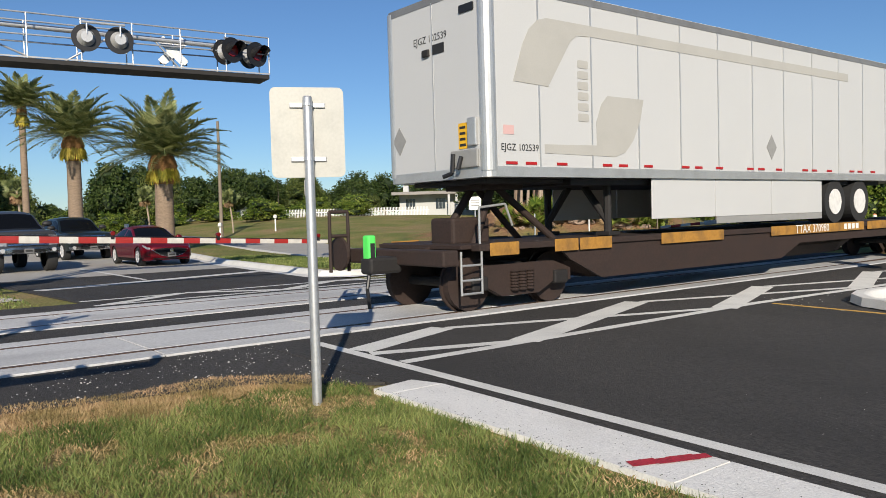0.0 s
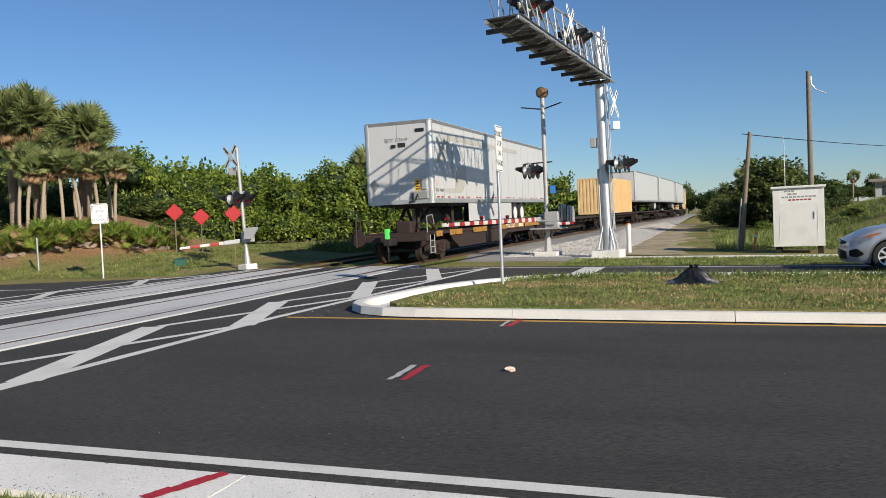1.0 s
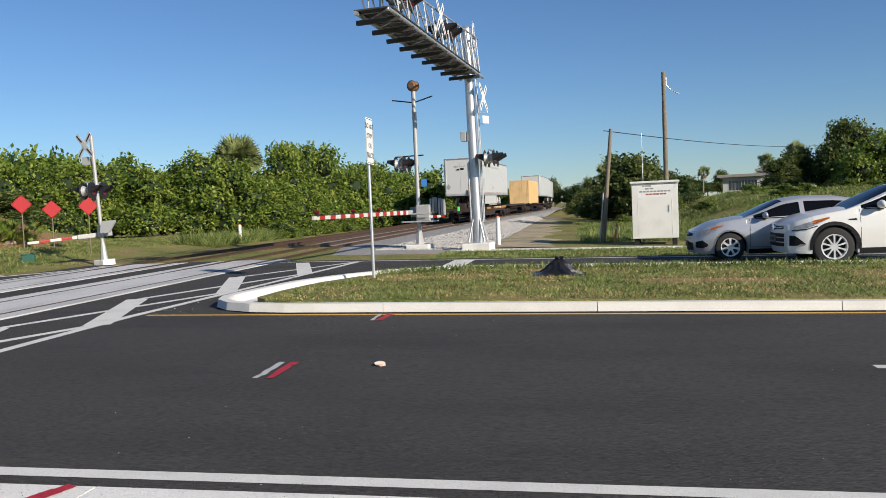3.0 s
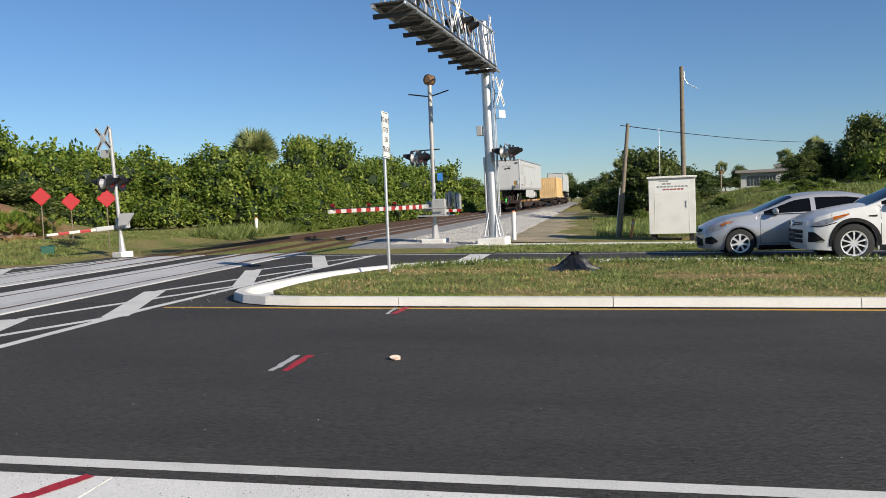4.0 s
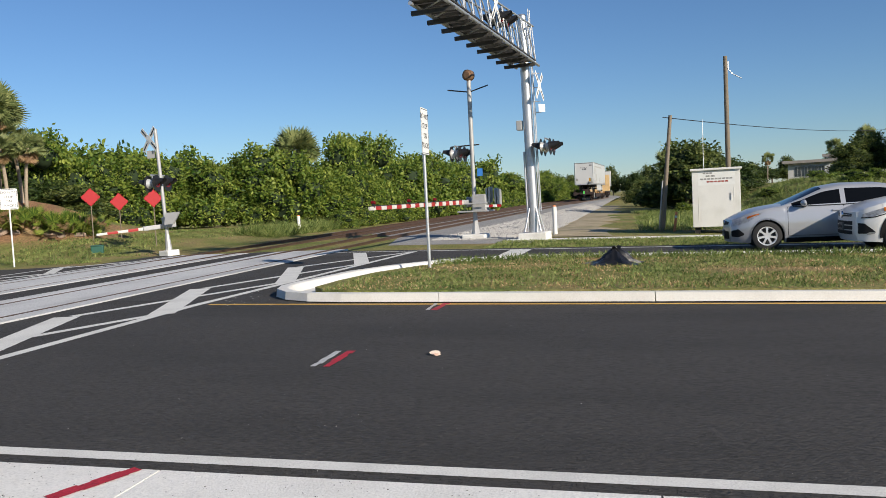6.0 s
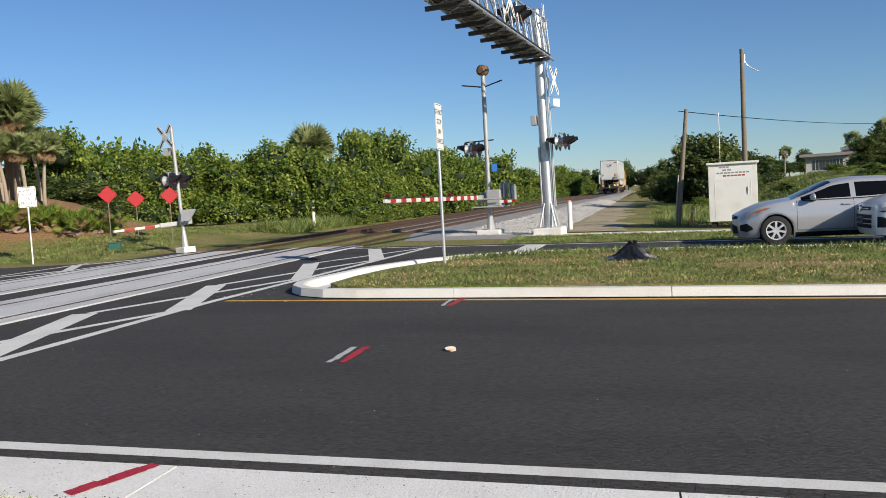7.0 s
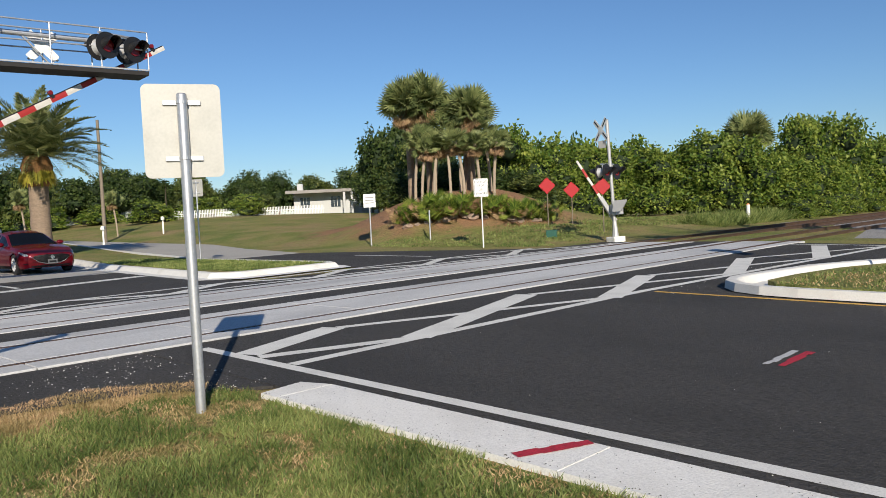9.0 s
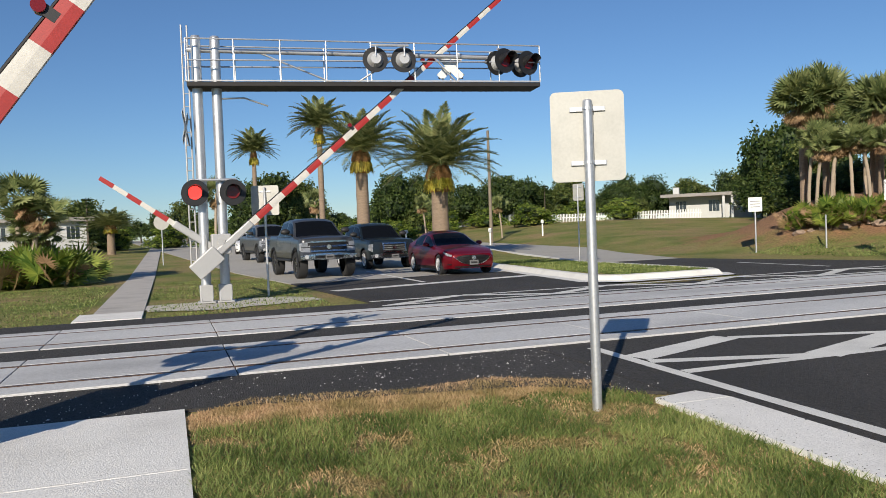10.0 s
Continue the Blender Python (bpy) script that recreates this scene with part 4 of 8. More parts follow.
def diamond(x, y, z, zc, label):
    s = thing("diamond_marker", pose(x, y, z, 0, 0, 35), label, "sign", "red end-of-road markers")
    part("post", tube((0, 0, -0.2), (0, 0, zc + 0.2), 0.022), WOOD_POLE, s, "thin steel post")
    part("panel", disc_prism([(0.36, 0), (0, 0.36), (-0.36, 0), (0, -0.36)], -0.003, 0.003), RED_SIGN, s, "red diamond panel", at=pose(0, -0.03, zc) @ UP)
    bm = bmesh.new()
    for i in range(4):
        for k in range(7):
            a, b = [(0.36, 0), (0, 0.36), (-0.36, 0), (0, -0.36)][i], [(0, 0.36), (-0.36, 0), (0, -0.36), (0.36, 0)][i]
            f = (k + 0.5) / 7
            x1, y1 = a[0] + (b[0] - a[0]) * f, a[1] + (b[1] - a[1]) * f
            bmesh.ops.create_cone(bm, cap_ends=True, segments=8, radius1=0.03, radius2=0.02, depth=0.016, matrix=Matrix.Translation((x1, y1, 0)))
    part("reflector_studs", bm, RED_SIGN, s, at=pose(0, -0.036, zc) @ UP)


diamond(-21.7, 29.05, 0.62, 1.9, "red diamond end-of-road marker on the grassy bank")
diamond(-21.4, 30.5, 0.72, 1.58, "red diamond end-of-road marker on the grassy bank")
diamond(-19.15, 29.6, 0.55, 1.8, "red diamond end-of-road marker beside the crossing gate")


# ---- signal heads, gates and cantilevers ----
def signal_head(parent, m, lit=False, back=False):
    """A flashing-light unit: round black backplate, hood, lens; faces -y."""
    h = new("signal_head")
    h.parent = parent
    h.matrix_basis = m
    part("backplate", tube((0, 0.0, 0), (0, 0.012, 0), 0.30, seg=28), BLACK, h, "round black backplate")
    part("lamp_case", tube((0, 0.012, 0), (0, 0.16, 0), 0.19, 0.12, seg=20), LENS_CLEAR if back else BLACK, h, "grey lamp housing")
    part("lens", tube((0, -0.02, 0), (0, 0.0, 0), 0.15, 0.155, seg=24), LENS_ON if lit else LENS_OFF, h, "lit red lens" if lit else "dark red lens")
    bm = bmesh.new()
    ring = []
    for y, cut in ((0.0, 1.0), (-0.32, 0.55)):
        ring.append([(0.175 * math.cos(a), y, 0.175 * math.sin(a)) for a in np.linspace(math.pi / 2 - 2.2 * cut, math.pi / 2 + 2.2 * cut, 17)])
    loft(ring, bm, closed=False, cap=False)
    bmesh.ops.solidify(bm, geom=list(bm.faces), thickness=0.006)
    part("hood", bm, BLACK, h, "black hood")
    return h


def light_pair(parent, m, gap=0.38, lit=(False, False), both=True):
    """Two heads on a cross arm, with a second pair facing the other way."""
    g = m
    part("cross_arm", tube(g @ Vector((-gap - 0.1, 0.12, 0.3)), g @ Vector((gap + 0.1, 0.12, 0.3)), 0.03), GALV, parent)
    for s, on in zip((-1, 1), lit):
        signal_head(parent, g @ pose(s * gap, -0.05, 0), on, True)
        if both:
            signal_head(parent, g @ pose(s * gap, 0.29, 0, 0, 0, 180), False, True)
        part("hanger", tube(g @ Vector((s * gap, 0.12, 0.3)), g @ Vector((s * gap, 0.12, 0.05)), 0.02), GALV, parent)


def crossbuck(parent, m, l=1.2):
    for a in (45, -45):
        p = part("crossbuck_blade", plate(l, 0.2, 0.01, 0.004), SIGN_WHITE, parent, "white crossbuck blade", at=m @ pose(0, -0.004 if a > 0 else 0.004, 0, 0, a, 0) @ UP)
        for k in (-0.32, 0.32):
            part("lettering_bar", plate(0.36, 0.055, 0.004, 0.002), INK, parent, at=m @ pose(0, -0.008 if a > 0 else 0.0, 0, 0, a, 0) @ pose(k * l, 0, 0) @ UP)


ARM_WHITE = mat("weathered_arm_white", (0.60, 0.58, 0.53), 0.6, stain=0.35, stain_scale=4, grain=0.15)
ARM_RED = mat("weathered_arm_red", (0.36, 0.025, 0.022), 0.5, stain=0.3, stain_scale=5, grain=0.15)
GATES = []  # (arm, base pose, rows of time and lift)


def gate_arm(parent, m, length, rows, tip_z=0.10, butt=0.16):
    """A tapered striped arm that swings about its pivot; it lies along -y when down."""
    arm = new("gate_arm")
    arm.parent = parent
    arm.matrix_basis = m
    n = max(3, int(length / 0.41))
    for i in range(n):
        y0, y1 = -0.55 - (length - 0.55) * i / n, -0.55 - (length - 0.55) * (i + 1) / n
        h0 = butt + (tip_z - butt) * i / n
        h1 = butt + (tip_z - butt) * (i + 1) / n
        rings = [[(-0.025, y, -h / 2), (0.025, y, -h / 2), (0.03, y, 0), (0.025, y, h / 2), (-0.025, y, h / 2), (-0.03, y, 0)] for y, h in ((y0, h0), (y1, h1))]
        part("stripe", loft(rings), ARM_RED if i % 2 else ARM_WHITE, arm)
    bm = box(-0.08, 0.08, -0.75, 0.35, -0.085, 0.085, 0.03)
    part("arm_bracket", bm, ALU, arm, "cast aluminium arm bracket")
    if length > 2.72:
        part("counterweight", box(0.1, 0.16, 0.25, 0.95, -0.2, 0.2, 0.02), ALU, arm, "flat grey counterweight")
        part("counterweight", box(-0.16, -0.1, 0.25, 0.95, -0.2, 0.2, 0.02), ALU, arm, "flat grey counterweight")
        part("lamp_cable", tube((0, -0.7, butt * 0.6), (0, -length, tip_z * 0.6), 0.012, seg=6), BLACK, arm, "black lamp cable")
        for f in (0.42, 0.68, 0.97):
            lamp = new("arm_lamp")
            lamp.parent = arm
            lamp.matrix_basis = pose(0, -length * f, 0.16)
            part("lamp_lens", tube((-0.05, 0, 0), (0.05, 0, 0), 0.05, seg=16), LENS_OFF, lamp, "red arm lamp")
            part("lamp_base", box(-0.03, 0.03, -0.04, 0.04, -0.14, -0.03), BLACK, lamp)
    GATES.append((arm, m, rows))
    return arm


def gate_machine(parent, m, s=1.0):
    m = m @ Matrix.Diagonal((s, s, s, 1))
    part("gate_machine", box(-0.28, 0.28, -0.3, 0.3, -0.35, 0.3, 0.04, m=m), ALU, parent, "grey aluminium gate machine case")
    part("machine_shaft", tube(m @ Vector((-0.4, 0, 0.05)), m @ Vector((0.4, 0, 0.05)), 0.08), ALU, parent)


def footing(parent, x, y, s=0.55, h=0.2):
    part("footing", box(x - s, x + s, y - s, y + s, -0.25, h, 0.03), CONCRETE, parent, "pale concrete footing")


def mast_base(parent, x, y, r):
    bm = tube((x, y, 0.0), (x, y, 0.06), r * 2.4, seg=8)
    tube((x, y, 0.06), (x, y, 0.75), r * 1.9, r * 1.05, seg=8, bm=bm)
    part("mast_base", bm, ALU, parent, "flared aluminium mast base")


def left_cantilever():
    c = thing("cantilever_signal", pose(-19.5, 1.1, gz(-19.5)), "galvanised cantilever with walkway and red flashing lights", "crossing signal")
    for y, top in ((-0.25, 6.15), (0.18, 6.15)):
        part("mast", tube((0, y, 0), (0, y, top), 0.115, seg=20), GALV, c, "round galvanised mast", True)
        part("mast_cap", tube((0, y, top), (0, y, top + 0.05), 0.12, 0.09, seg=20), GALV, c)
        bm = box(-0.2, 0.2, y - 0.19, y + 0.19, 0.0, 0.04, 0.01)
        box(-0.15, 0.15, y - 0.15, y + 0.15, 0.04, 0.42, 0.02, bm=bm)
        for k in (-0.14, 0.14):
            tube((k, y - 0.12, 0.04), (k, y - 0.12, 0.12), 0.02, bm=bm)
            tube((k, y + 0.12, 0.04), (k, y + 0.12, 0.12), 0.02, bm=bm)
        part("mast_base", bm, ALU, c, "square cast mast base")
    footing(c, 0.1, 0, 0.5, -0.02)
    a = math.atan2(0.95, 7.9)
    t = pose(0, 0, 0, 0, 0, -math.degrees(a))
    L0, L1, zb, zt = -0.45, 8.0, 5.08, 6.06
    bm = bmesh.new()
    for x in (-0.35, 0.35):
        tube(t @ Vector((x, L0, zb - 0.05)), t @ Vector((x, L1 - 0.4, zb - 0.05)), 0.03, seg=10, bm=bm)
    part("walkway_beam", bm, GALV, c, "steel walkway beams")
    part("walkway", box(-0.38, 0.38, L0, L1, zb - 0.10, zb - 0.0, 0.005, m=t), DARK_STEEL, c, "dark grated walkway")
    part("walkway_edge", box(0.385, 0.40, L0, L1, zb + 0.005, zb + 0.035, m=t), ALU, c)
    bm = bmesh.new()
    for x in (-0.38, 0.38):
        for z in (zt, (zb + zt) / 2):
            tube(t @ Vector((x, L0, z)), t @ Vector((x, L1, z - (0.08 if z == zt else 0.0))), 0.018, seg=8, bm=bm)
    part("hand_rail", bm, GALV, c, "thin steel hand rails")
    part("arm_tube", tube(t @ Vector((0, L0, zt - 0.18)), t @ Vector((0, L1 - 1.0, zt - 0.30)), 0.06), GALV, c, "main arm tube")
    for i in range(9):
        y = L0 + (L1 - L0) * i / 8
        for x in (-0.38, 0.38):
            part("rail_post", tube(t @ Vector((x, y, zb)), t @ Vector((x, y, zt - 0.01 * i)), 0.018, seg=8), GALV, c)
    for y0, y1 in ((1.1, 3.0), (4.6, 3.4), (5.3, 6.0)):
        part("brace", tube(t @ Vector((0, y0, zt - 0.2)), t @ Vector((0, y1, zb)), 0.022), GALV, c)
    tall = tubes([((-0.25, -0.55, 0.9), (-0.25, -0.55, 6.5)), ((-0.25, -0.42, 0.9), (-0.25, -0.42, 6.5))], 0.02)
    part("ladder_frame", tall, ALU, c, "ladder of perforated steel")
    for i in range(18):
        part("ladder_rung", tube((-0.25, -0.55, 1.0 + i * 0.3), (-0.25, -0.42, 1.0 + i * 0.3), 0.012), ALU, c)
    crossbuck(c, pose(0.1, -0.55, 4.05, 0, 0, 168), 1.0)
    part("lamp_bracket", tubes([((0, 0.2, 4.75), (0, 0.8, 4.78)), ((0, 0.8, 4.78), (0, 1.35, 4.6))], 0.02), GALV, c, "curved conduit arm")
    light_pair(c, pose(0.32, 0.0, 2.55, 0, 0, 90), 0.42, (True, False))
    light_pair(c, t @ pose(0.55, 4.2, zb + 0.5, 0, 0, 270), 0.34, (False, False), False)
    light_pair(c, t @ pose(0.45, 7.35, zb + 0.48, 0, 0, 110), 0.36, (False, False))
    crossbuck(c, t @ pose(-0.2, 5.85, zb + 0.5, 0, 0, 270), 0.8)
    gate_machine(c, pose(0.35, 0.1, 1.38), 0.72)
    gate_arm(c, pose(0.55, 0.22, 1.34, 0, 0, 180), 9.6, [(0, -2.6), (2, -2.6), (5, -2.0), (7.0, -1.0), (7.5, 6), (8.0, 13.5), (9.0, 28), (9.5, 34.5), (10, 40.5)])
    gate_arm(c, pose(0.0, -0.3, 1.45), 2.6, [(0, 0), (7.0, 0), (8.5, 18), (9.5, 29), (9.8, 32), (10, 35)], 0.1, 0.12)


left_cantilever()


def gravel_pad(x, y, r, label):
    random.seed(5)
    bm = bmesh.new()
    bmesh.ops.create_circle(bm, cap_ends=True, segments=20, radius=r)
    for v in bm.verts:
        v.co *= random.uniform(0.8, 1.15)
        v.co.y *= 1.6
        v.co.z = 0.0
    tagged(part("gravel_pad", bm, mat("pale_gravel", (0.60, 0.56, 0.49), 0.9, grain=0.8, grain_scale=22, bump=1.0, bump_scale=25, stain=0.3), at=pose(x, y, gz(x) - 0.012)), label, "gravel", kind="stuff")


gravel_pad(-19.0, 1.2, 1.3, "pale gravel round the signal footing")


def right_cantilever():
    c = thing("cantilever_signal", pose(-3.4, 29.45, gz(-3.4), 0, -1.0, -5.5), "tall galvanised cantilever with truss arm over the road", "crossing signal")
    z0 = 0.1
    footing(c, 0, 0, 0.52, 0.24)
    part("mast", tube((0, 0, 0.1), (0, 0, 8.1), 0.19, 0.165, seg=24), GALV, c, "tall round galvanised mast", True)
    part("mast_cap", tube((0, 0, 8.1), (0, 0, 8.16), 0.18, 0.12, seg=20), GALV, c)
    for a in range(4):
        d = Vector((math.cos(a * math.pi / 2 + 0.78), math.sin(a * math.pi / 2 + 0.78), 0))
        part("gusset", tube(d * 0.42 + Vector((0, 0, 0.28)), d * 0.17 + Vector((0, 0, 1.15)), 0.035), GALV, c, "steel base brace")
    zb, zt, L = 6.35, 7.75, 10.6
    bm = bmesh.new()
    for x in (-0.42, 0.42):
        tube((x, 0.5, zb), (x, -L, zb), 0.05, bm=bm)
        tube((x * 0.8, 0.3, zt), (x * 0.8, -L, zt - 0.55), 0.035, bm=bm)
    part("truss_chord", bm, GALV, c, "galvanised truss chords")
    n = 12
    for i in range(n):
        y0, y1 = -L * i / n, -L * (i + 1) / n
        za, zc = zt - 0.55 * i / n, zt - 0.55 * (i + 1) / n
        pairs = []
        for x in (-0.42, 0.42):
            pairs += [((x, y0, zb), (x * 0.8, y0, za)), ((x, y0, zb), (x * 0.8, y1, zc))]
        pairs += [((-0.42, y0, zb), (0.42, y1, zb))]
        part("truss_web", tubes(pairs, 0.022), GALV, c)
    for i in range(26):
        y = -0.2 - i * 0.4
        part("walkway_plank", box(-0.48, 0.48, y - 0.33, y, zb + 0.05, zb + 0.085), mat("grating", (0.07, 0.066, 0.06), 0.6, metal=0.4, grain=0.3), c, "grey steel grating")
    for i in range(9):
        part("walkway_bearer", box(-0.62, 0.5, -0.6 - i * 1.18, -0.5 - i * 1.18, zb - 0.16, zb - 0.05), MATS["grating"], c)
    bm = tubes([((0.26, -0.13, 1.0), (0.26, -0.13, 8.3)), ((0.26, 0.13, 1.0), (0.26, 0.13, 8.3))], 0.022)
    part("ladder_frame", bm, GALV, c)
    for i in range(24):
        part("ladder_rung", tube((0.26, -0.13, 1.1 + i * 0.3), (0.26, 0.13, 1.1 + i * 0.3), 0.012), GALV, c)
    crossbuck(c, pose(0.48, 0.1, 5.55, 0, 0, 85), 1.3)
    part("track_plate", plate(0.35, 0.28, 0.02, 0.004), SIGN_WHITE, c, "white track-count plate", at=pose(0.52, 0.1, 4.75, 0, 0, 60) @ UP)
    for z in (4.6, 5.0, 5.5, 6.0):
        part("sign_bracket", tube((0.2, 0, z), (0.50, 0.1, z), 0.015, seg=8), GALV, c)
    light_pair(c, pose(0.8, -0.1, 3.3, 0, 0, 90), 0.34, (False, False))
    light_pair(c, pose(0.3, -4.2, zb + 0.75, 0, 0, 90), 0.36)
    light_pair(c, pose(0.3, -8.7, zb + 0.7, 0, 0, 90), 0.36)
    crossbuck(c, pose(0.45, -5.6, zb + 0.9, 0, 0, 90), 1.2)
    part("conduit", tube((-0.2, -0.1, 0.3), (-0.2, -0.1, 3.2), 0.035), GALV, c)
    part("junction_box", box(-0.42, -0.22, -0.15, 0.15, 4.0, 4.35, 0.02), ALU, c)


right_cantilever()


def old_signal():
    c = thing("gate_signal", pose(-5.85, 30.73, gz(-5.85), 0, 0, -5), "old silver gate mast with bell and red lights", "crossing signal")
    footing(c, 0, 0, 0.45, 0.16)
    mast_base(c, 0, 0, 0.09)
    part("mast", tube((0, 0, 0.2), (0, 0, 6.1), 0.085, seg=16), ALU, c, "silver painted mast", True)
    bm = tube((-0.03, -0.12, 6.3), (0.03, 0.12, 6.3), 0.21, seg=24)
    tube((-0.04, -0.16, 6.3), (-0.03, -0.12, 6.3), 0.12, 0.19, seg=24, bm=bm)
    part("bell", bm, mat("rusty_bell", (0.28, 0.16, 0.09), 0.6, metal=0.4, grain=0.4), c, "rusty round crossing bell")
    part("bell_bracket", tube((0, 0, 6.05), (0, 0, 6.2), 0.06), ALU, c)
    part("blank_arm", tubes([((-0.9, 0.1, 5.82), (0, 0, 5.66)), ((0, 0, 5.66), (0.75, 0.0, 5.86))], 0.025), DARK_STEEL, c, "empty sign arms")
    light_pair(c, pose(-0.68, 0, 3.3, 0, 0, -90), 0.34)
    part("light_arm", tubes([((-0.8, 0, 3.6), (0.3, 0, 3.62))], 0.025), DARK_STEEL, c)
    part("number_plate", plate(0.22, 0.3, 0.01, 0.004), mat("blue_plate", (0.05, 0.22, 0.6), 0.5), c, "small blue plate", at=pose(0.3, -0.1, 2.55) @ UP)
    gate_machine(c, pose(0.25, 0.0, 1.4))
    bm = tubes([((-0.55, -0.5, 1.05), (-0.55, 0.5, 1.05)), ((0.65, -0.5, 1.05), (0.65, 0.5, 1.05)), ((-0.55, -0.5, 1.05), (0.65, -0.5, 1.05)), ((-0.55, 0.5, 1.05), (0.65, 0.5, 1.05)), ((-0.55, -0.5, 1.35), (0.65, -0.5, 1.35))], 0.03)
    part("service_frame", bm, ALU, c, "grey service platform frame")
    for k, (x, z) in enumerate(((0.52, 1.62), (0.62, 1.66), (0.86, 1.60), (0.96, 1.56))):
        part("counterweight", disc_prism(rounded(0.55, 0.62, 0.08), -0.03, 0.03), ALU, c, "grey counterweight plate", at=pose(x, 0.15, z, 0, 0, 90) @ UP)
    for k in range(4):
        part("stub_stripe", box(0.55 + 0.16 * k, 0.71 + 0.16 * k, -0.55, -0.50, 1.18, 1.28, 0.008), RED_REFLECT if k % 2 else SIGN_WHITE, c)
    gate_arm(c, pose(-0.25, 0, 1.42), 9.75, [(0, 0), (2.5, 0), (5, 0), (6.9, 0), (7.2, 4), (7.5, 11.3), (8.0, 24.5), (8.2, 29.5), (8.5, 37), (9.0, 48), (10, 66)])


old_signal()


def far_gate():
    c = thing("gate_signal", pose(-16.5, 26.3, gz(-16.5), 1.2, -2.2, -20), "silver gate mast with crossbuck and black lights", "crossing signal")
    footing(c, 0, 0, 0.26, 0.16)
    mast_base(c, 0, 0, 0.07)
    part("mast", tube((0, 0, 0.1), (0, 0, 4.6), 0.065, seg=16), ALU, c, "silver painted mast", True)
    crossbuck(c, pose(-0.25, -0.12, 4.25, 0, 0, -2), 1.1)
    part("track_plate", plate(0.3, 0.28, 0.02, 0.004), GHOST_GREY, c, at=pose(-0.25, -0.1, 3.7, 0, 0, 35) @ UP)
    light_pair(c, pose(0, 0, 2.62, 0, 0, 112), 0.36)
    gate_machine(c, pose(0.05, 0.1, 1.2), 0.62)
    part("counterweight", disc_prism([(-0.22, -0.2), (0.12, -0.2), (0.36, 0.15), (0.36, 0.22), (-0.14, 0.22)], -0.04, 0.04), ALU, c, "grey counterweight plate", at=pose(0.42, -0.12, 1.3, 0, 0, 28) @ UP)
    gate_arm(c, pose(-0.2, 0, 1.05, 0, 0, -14), 2.4, [(0, -2), (6.9, -2), (7.5, 8), (8.0, 25), (8.5, 43), (9.0, 60), (9.5, 73), (10, 82)], 0.08, 0.11)


far_gate()


def near_gate():
    c = thing("gate_signal", pose(-6.3, -2.35, gz(-6.3)), "silver gate mast with raised striped arm beside the sidewalk", "crossing signal")
    footing(c, 0, 0, 0.45, 0.05)
    mast_base(c, 0, 0, 0.09)
    part("mast", tube((0, 0, 0.1), (0, 0, 4.6), 0.07, seg=16), ALU, c, "silver painted mast", True)
    crossbuck(c, pose(0.1, -0.05, 4.2, 0, 0, 90), 1.1)
    light_pair(c, pose(0.1, 0, 2.6, 0, 0, 90), 0.4)
    gate_machine(c, pose(0.1, 0.1, 1.25))
    gate_arm(c, pose(0.1, 0.66, 1.56, 0, 0, 180), 2.75, [(0, 0), (7.0, 0), (7.5, 7), (8.0, 18), (9.0, 35), (9.5, 44), (9.8, 50.0), (10, 53.8)], 0.15, 0.18)


near_gate()


# ---- trackside things ----
def signal_house():
    s = thing("signal_house", pose(3.25, 31.85, gz(3.25), 0, 0, -7), "white sheet-metal signal cabinet on low piers", "cabinet")
    w, d, z0, z1 = 0.84, 0.9, 0.22, 2.38
    m = mat("cabinet_white", (0.74, 0.73, 0.69), 0.55, stain=0.35, stain_scale=2.0, grain=0.1, dark=(0.5, 0.48, 0.43))
    part("body", box(-w, w, -d, d, z0, z1 - 0.08, 0.012), m, s, "white painted sheet metal body")
    part("roof", box(-w - 0.06, w + 0.06, -d - 0.08, d + 0.08, z1 - 0.08, z1, 0.015), m, s, "overhanging white lid")
    for x in (-w + 0.15, w - 0.15):
        for y in (-d + 0.2, d - 0.2):
            part("pier", box(x - 0.09, x + 0.09, y - 0.09, y + 0.09, -0.25, z0), DARK_STEEL, s)
    part("notice_panel", box(-0.62, 0.66, -d - 0.0012, -d, z1 - 0.62, z1 - 0.14), SIGN_WHITE, s, "paler panel with rows of lettering")
    red = mat("faded_red_ink", (0.30, 0.05, 0.04), 0.7)
    for k, (x0, x1, n, m2) in enumerate(((-0.45, -0.1, 3, GHOST_GREY), (-0.35, 0.0, 2, GHOST_GREY), (-0.55, 0.60, 9, GHOST_GREY), (-0.32, 0.45, 6, red))):
        for i in range(n):
            a, b = x0 + (x1 - x0) * i / n, x0 + (x1 - x0) * (i + 0.78) / n
            part("lettering_bar", box(a, b, -d - 0.003, -d - 0.001, z1 - 0.21 - 0.105 * k, z1 - 0.155 - 0.105 * k), m2, s)
    for x in (-0.62, 0.62):
        part("door_edge", box(x - 0.012, x + 0.012, -d - 0.006, -d, z0 + 0.1, z1 - 0.7, 0.003), m, s)
    part("door_handle", box(0.5, 0.53, -d - 0.03, -d, 1.2, 1.45, 0.008), GALV, s)
    part("antenna", tube((-0.45, 0.3, z1), (-0.45, 0.3, z1 + 1.9), 0.012, seg=6), GALV, s)


signal_house()


def utility_pole(x, y, h, lean=0.0, r=0.13, label="weathered wooden utility pole", z=None):
    p = thing("utility_pole", pose(x, y, (gz(x) if z is None else z), 0, lean, 0), label, "pole")
    part("shaft", tube((0, 0, -0.4), (0, 0, h), r, r * 0.7, seg=12), WOOD_POLE, p, "", True)
    return p


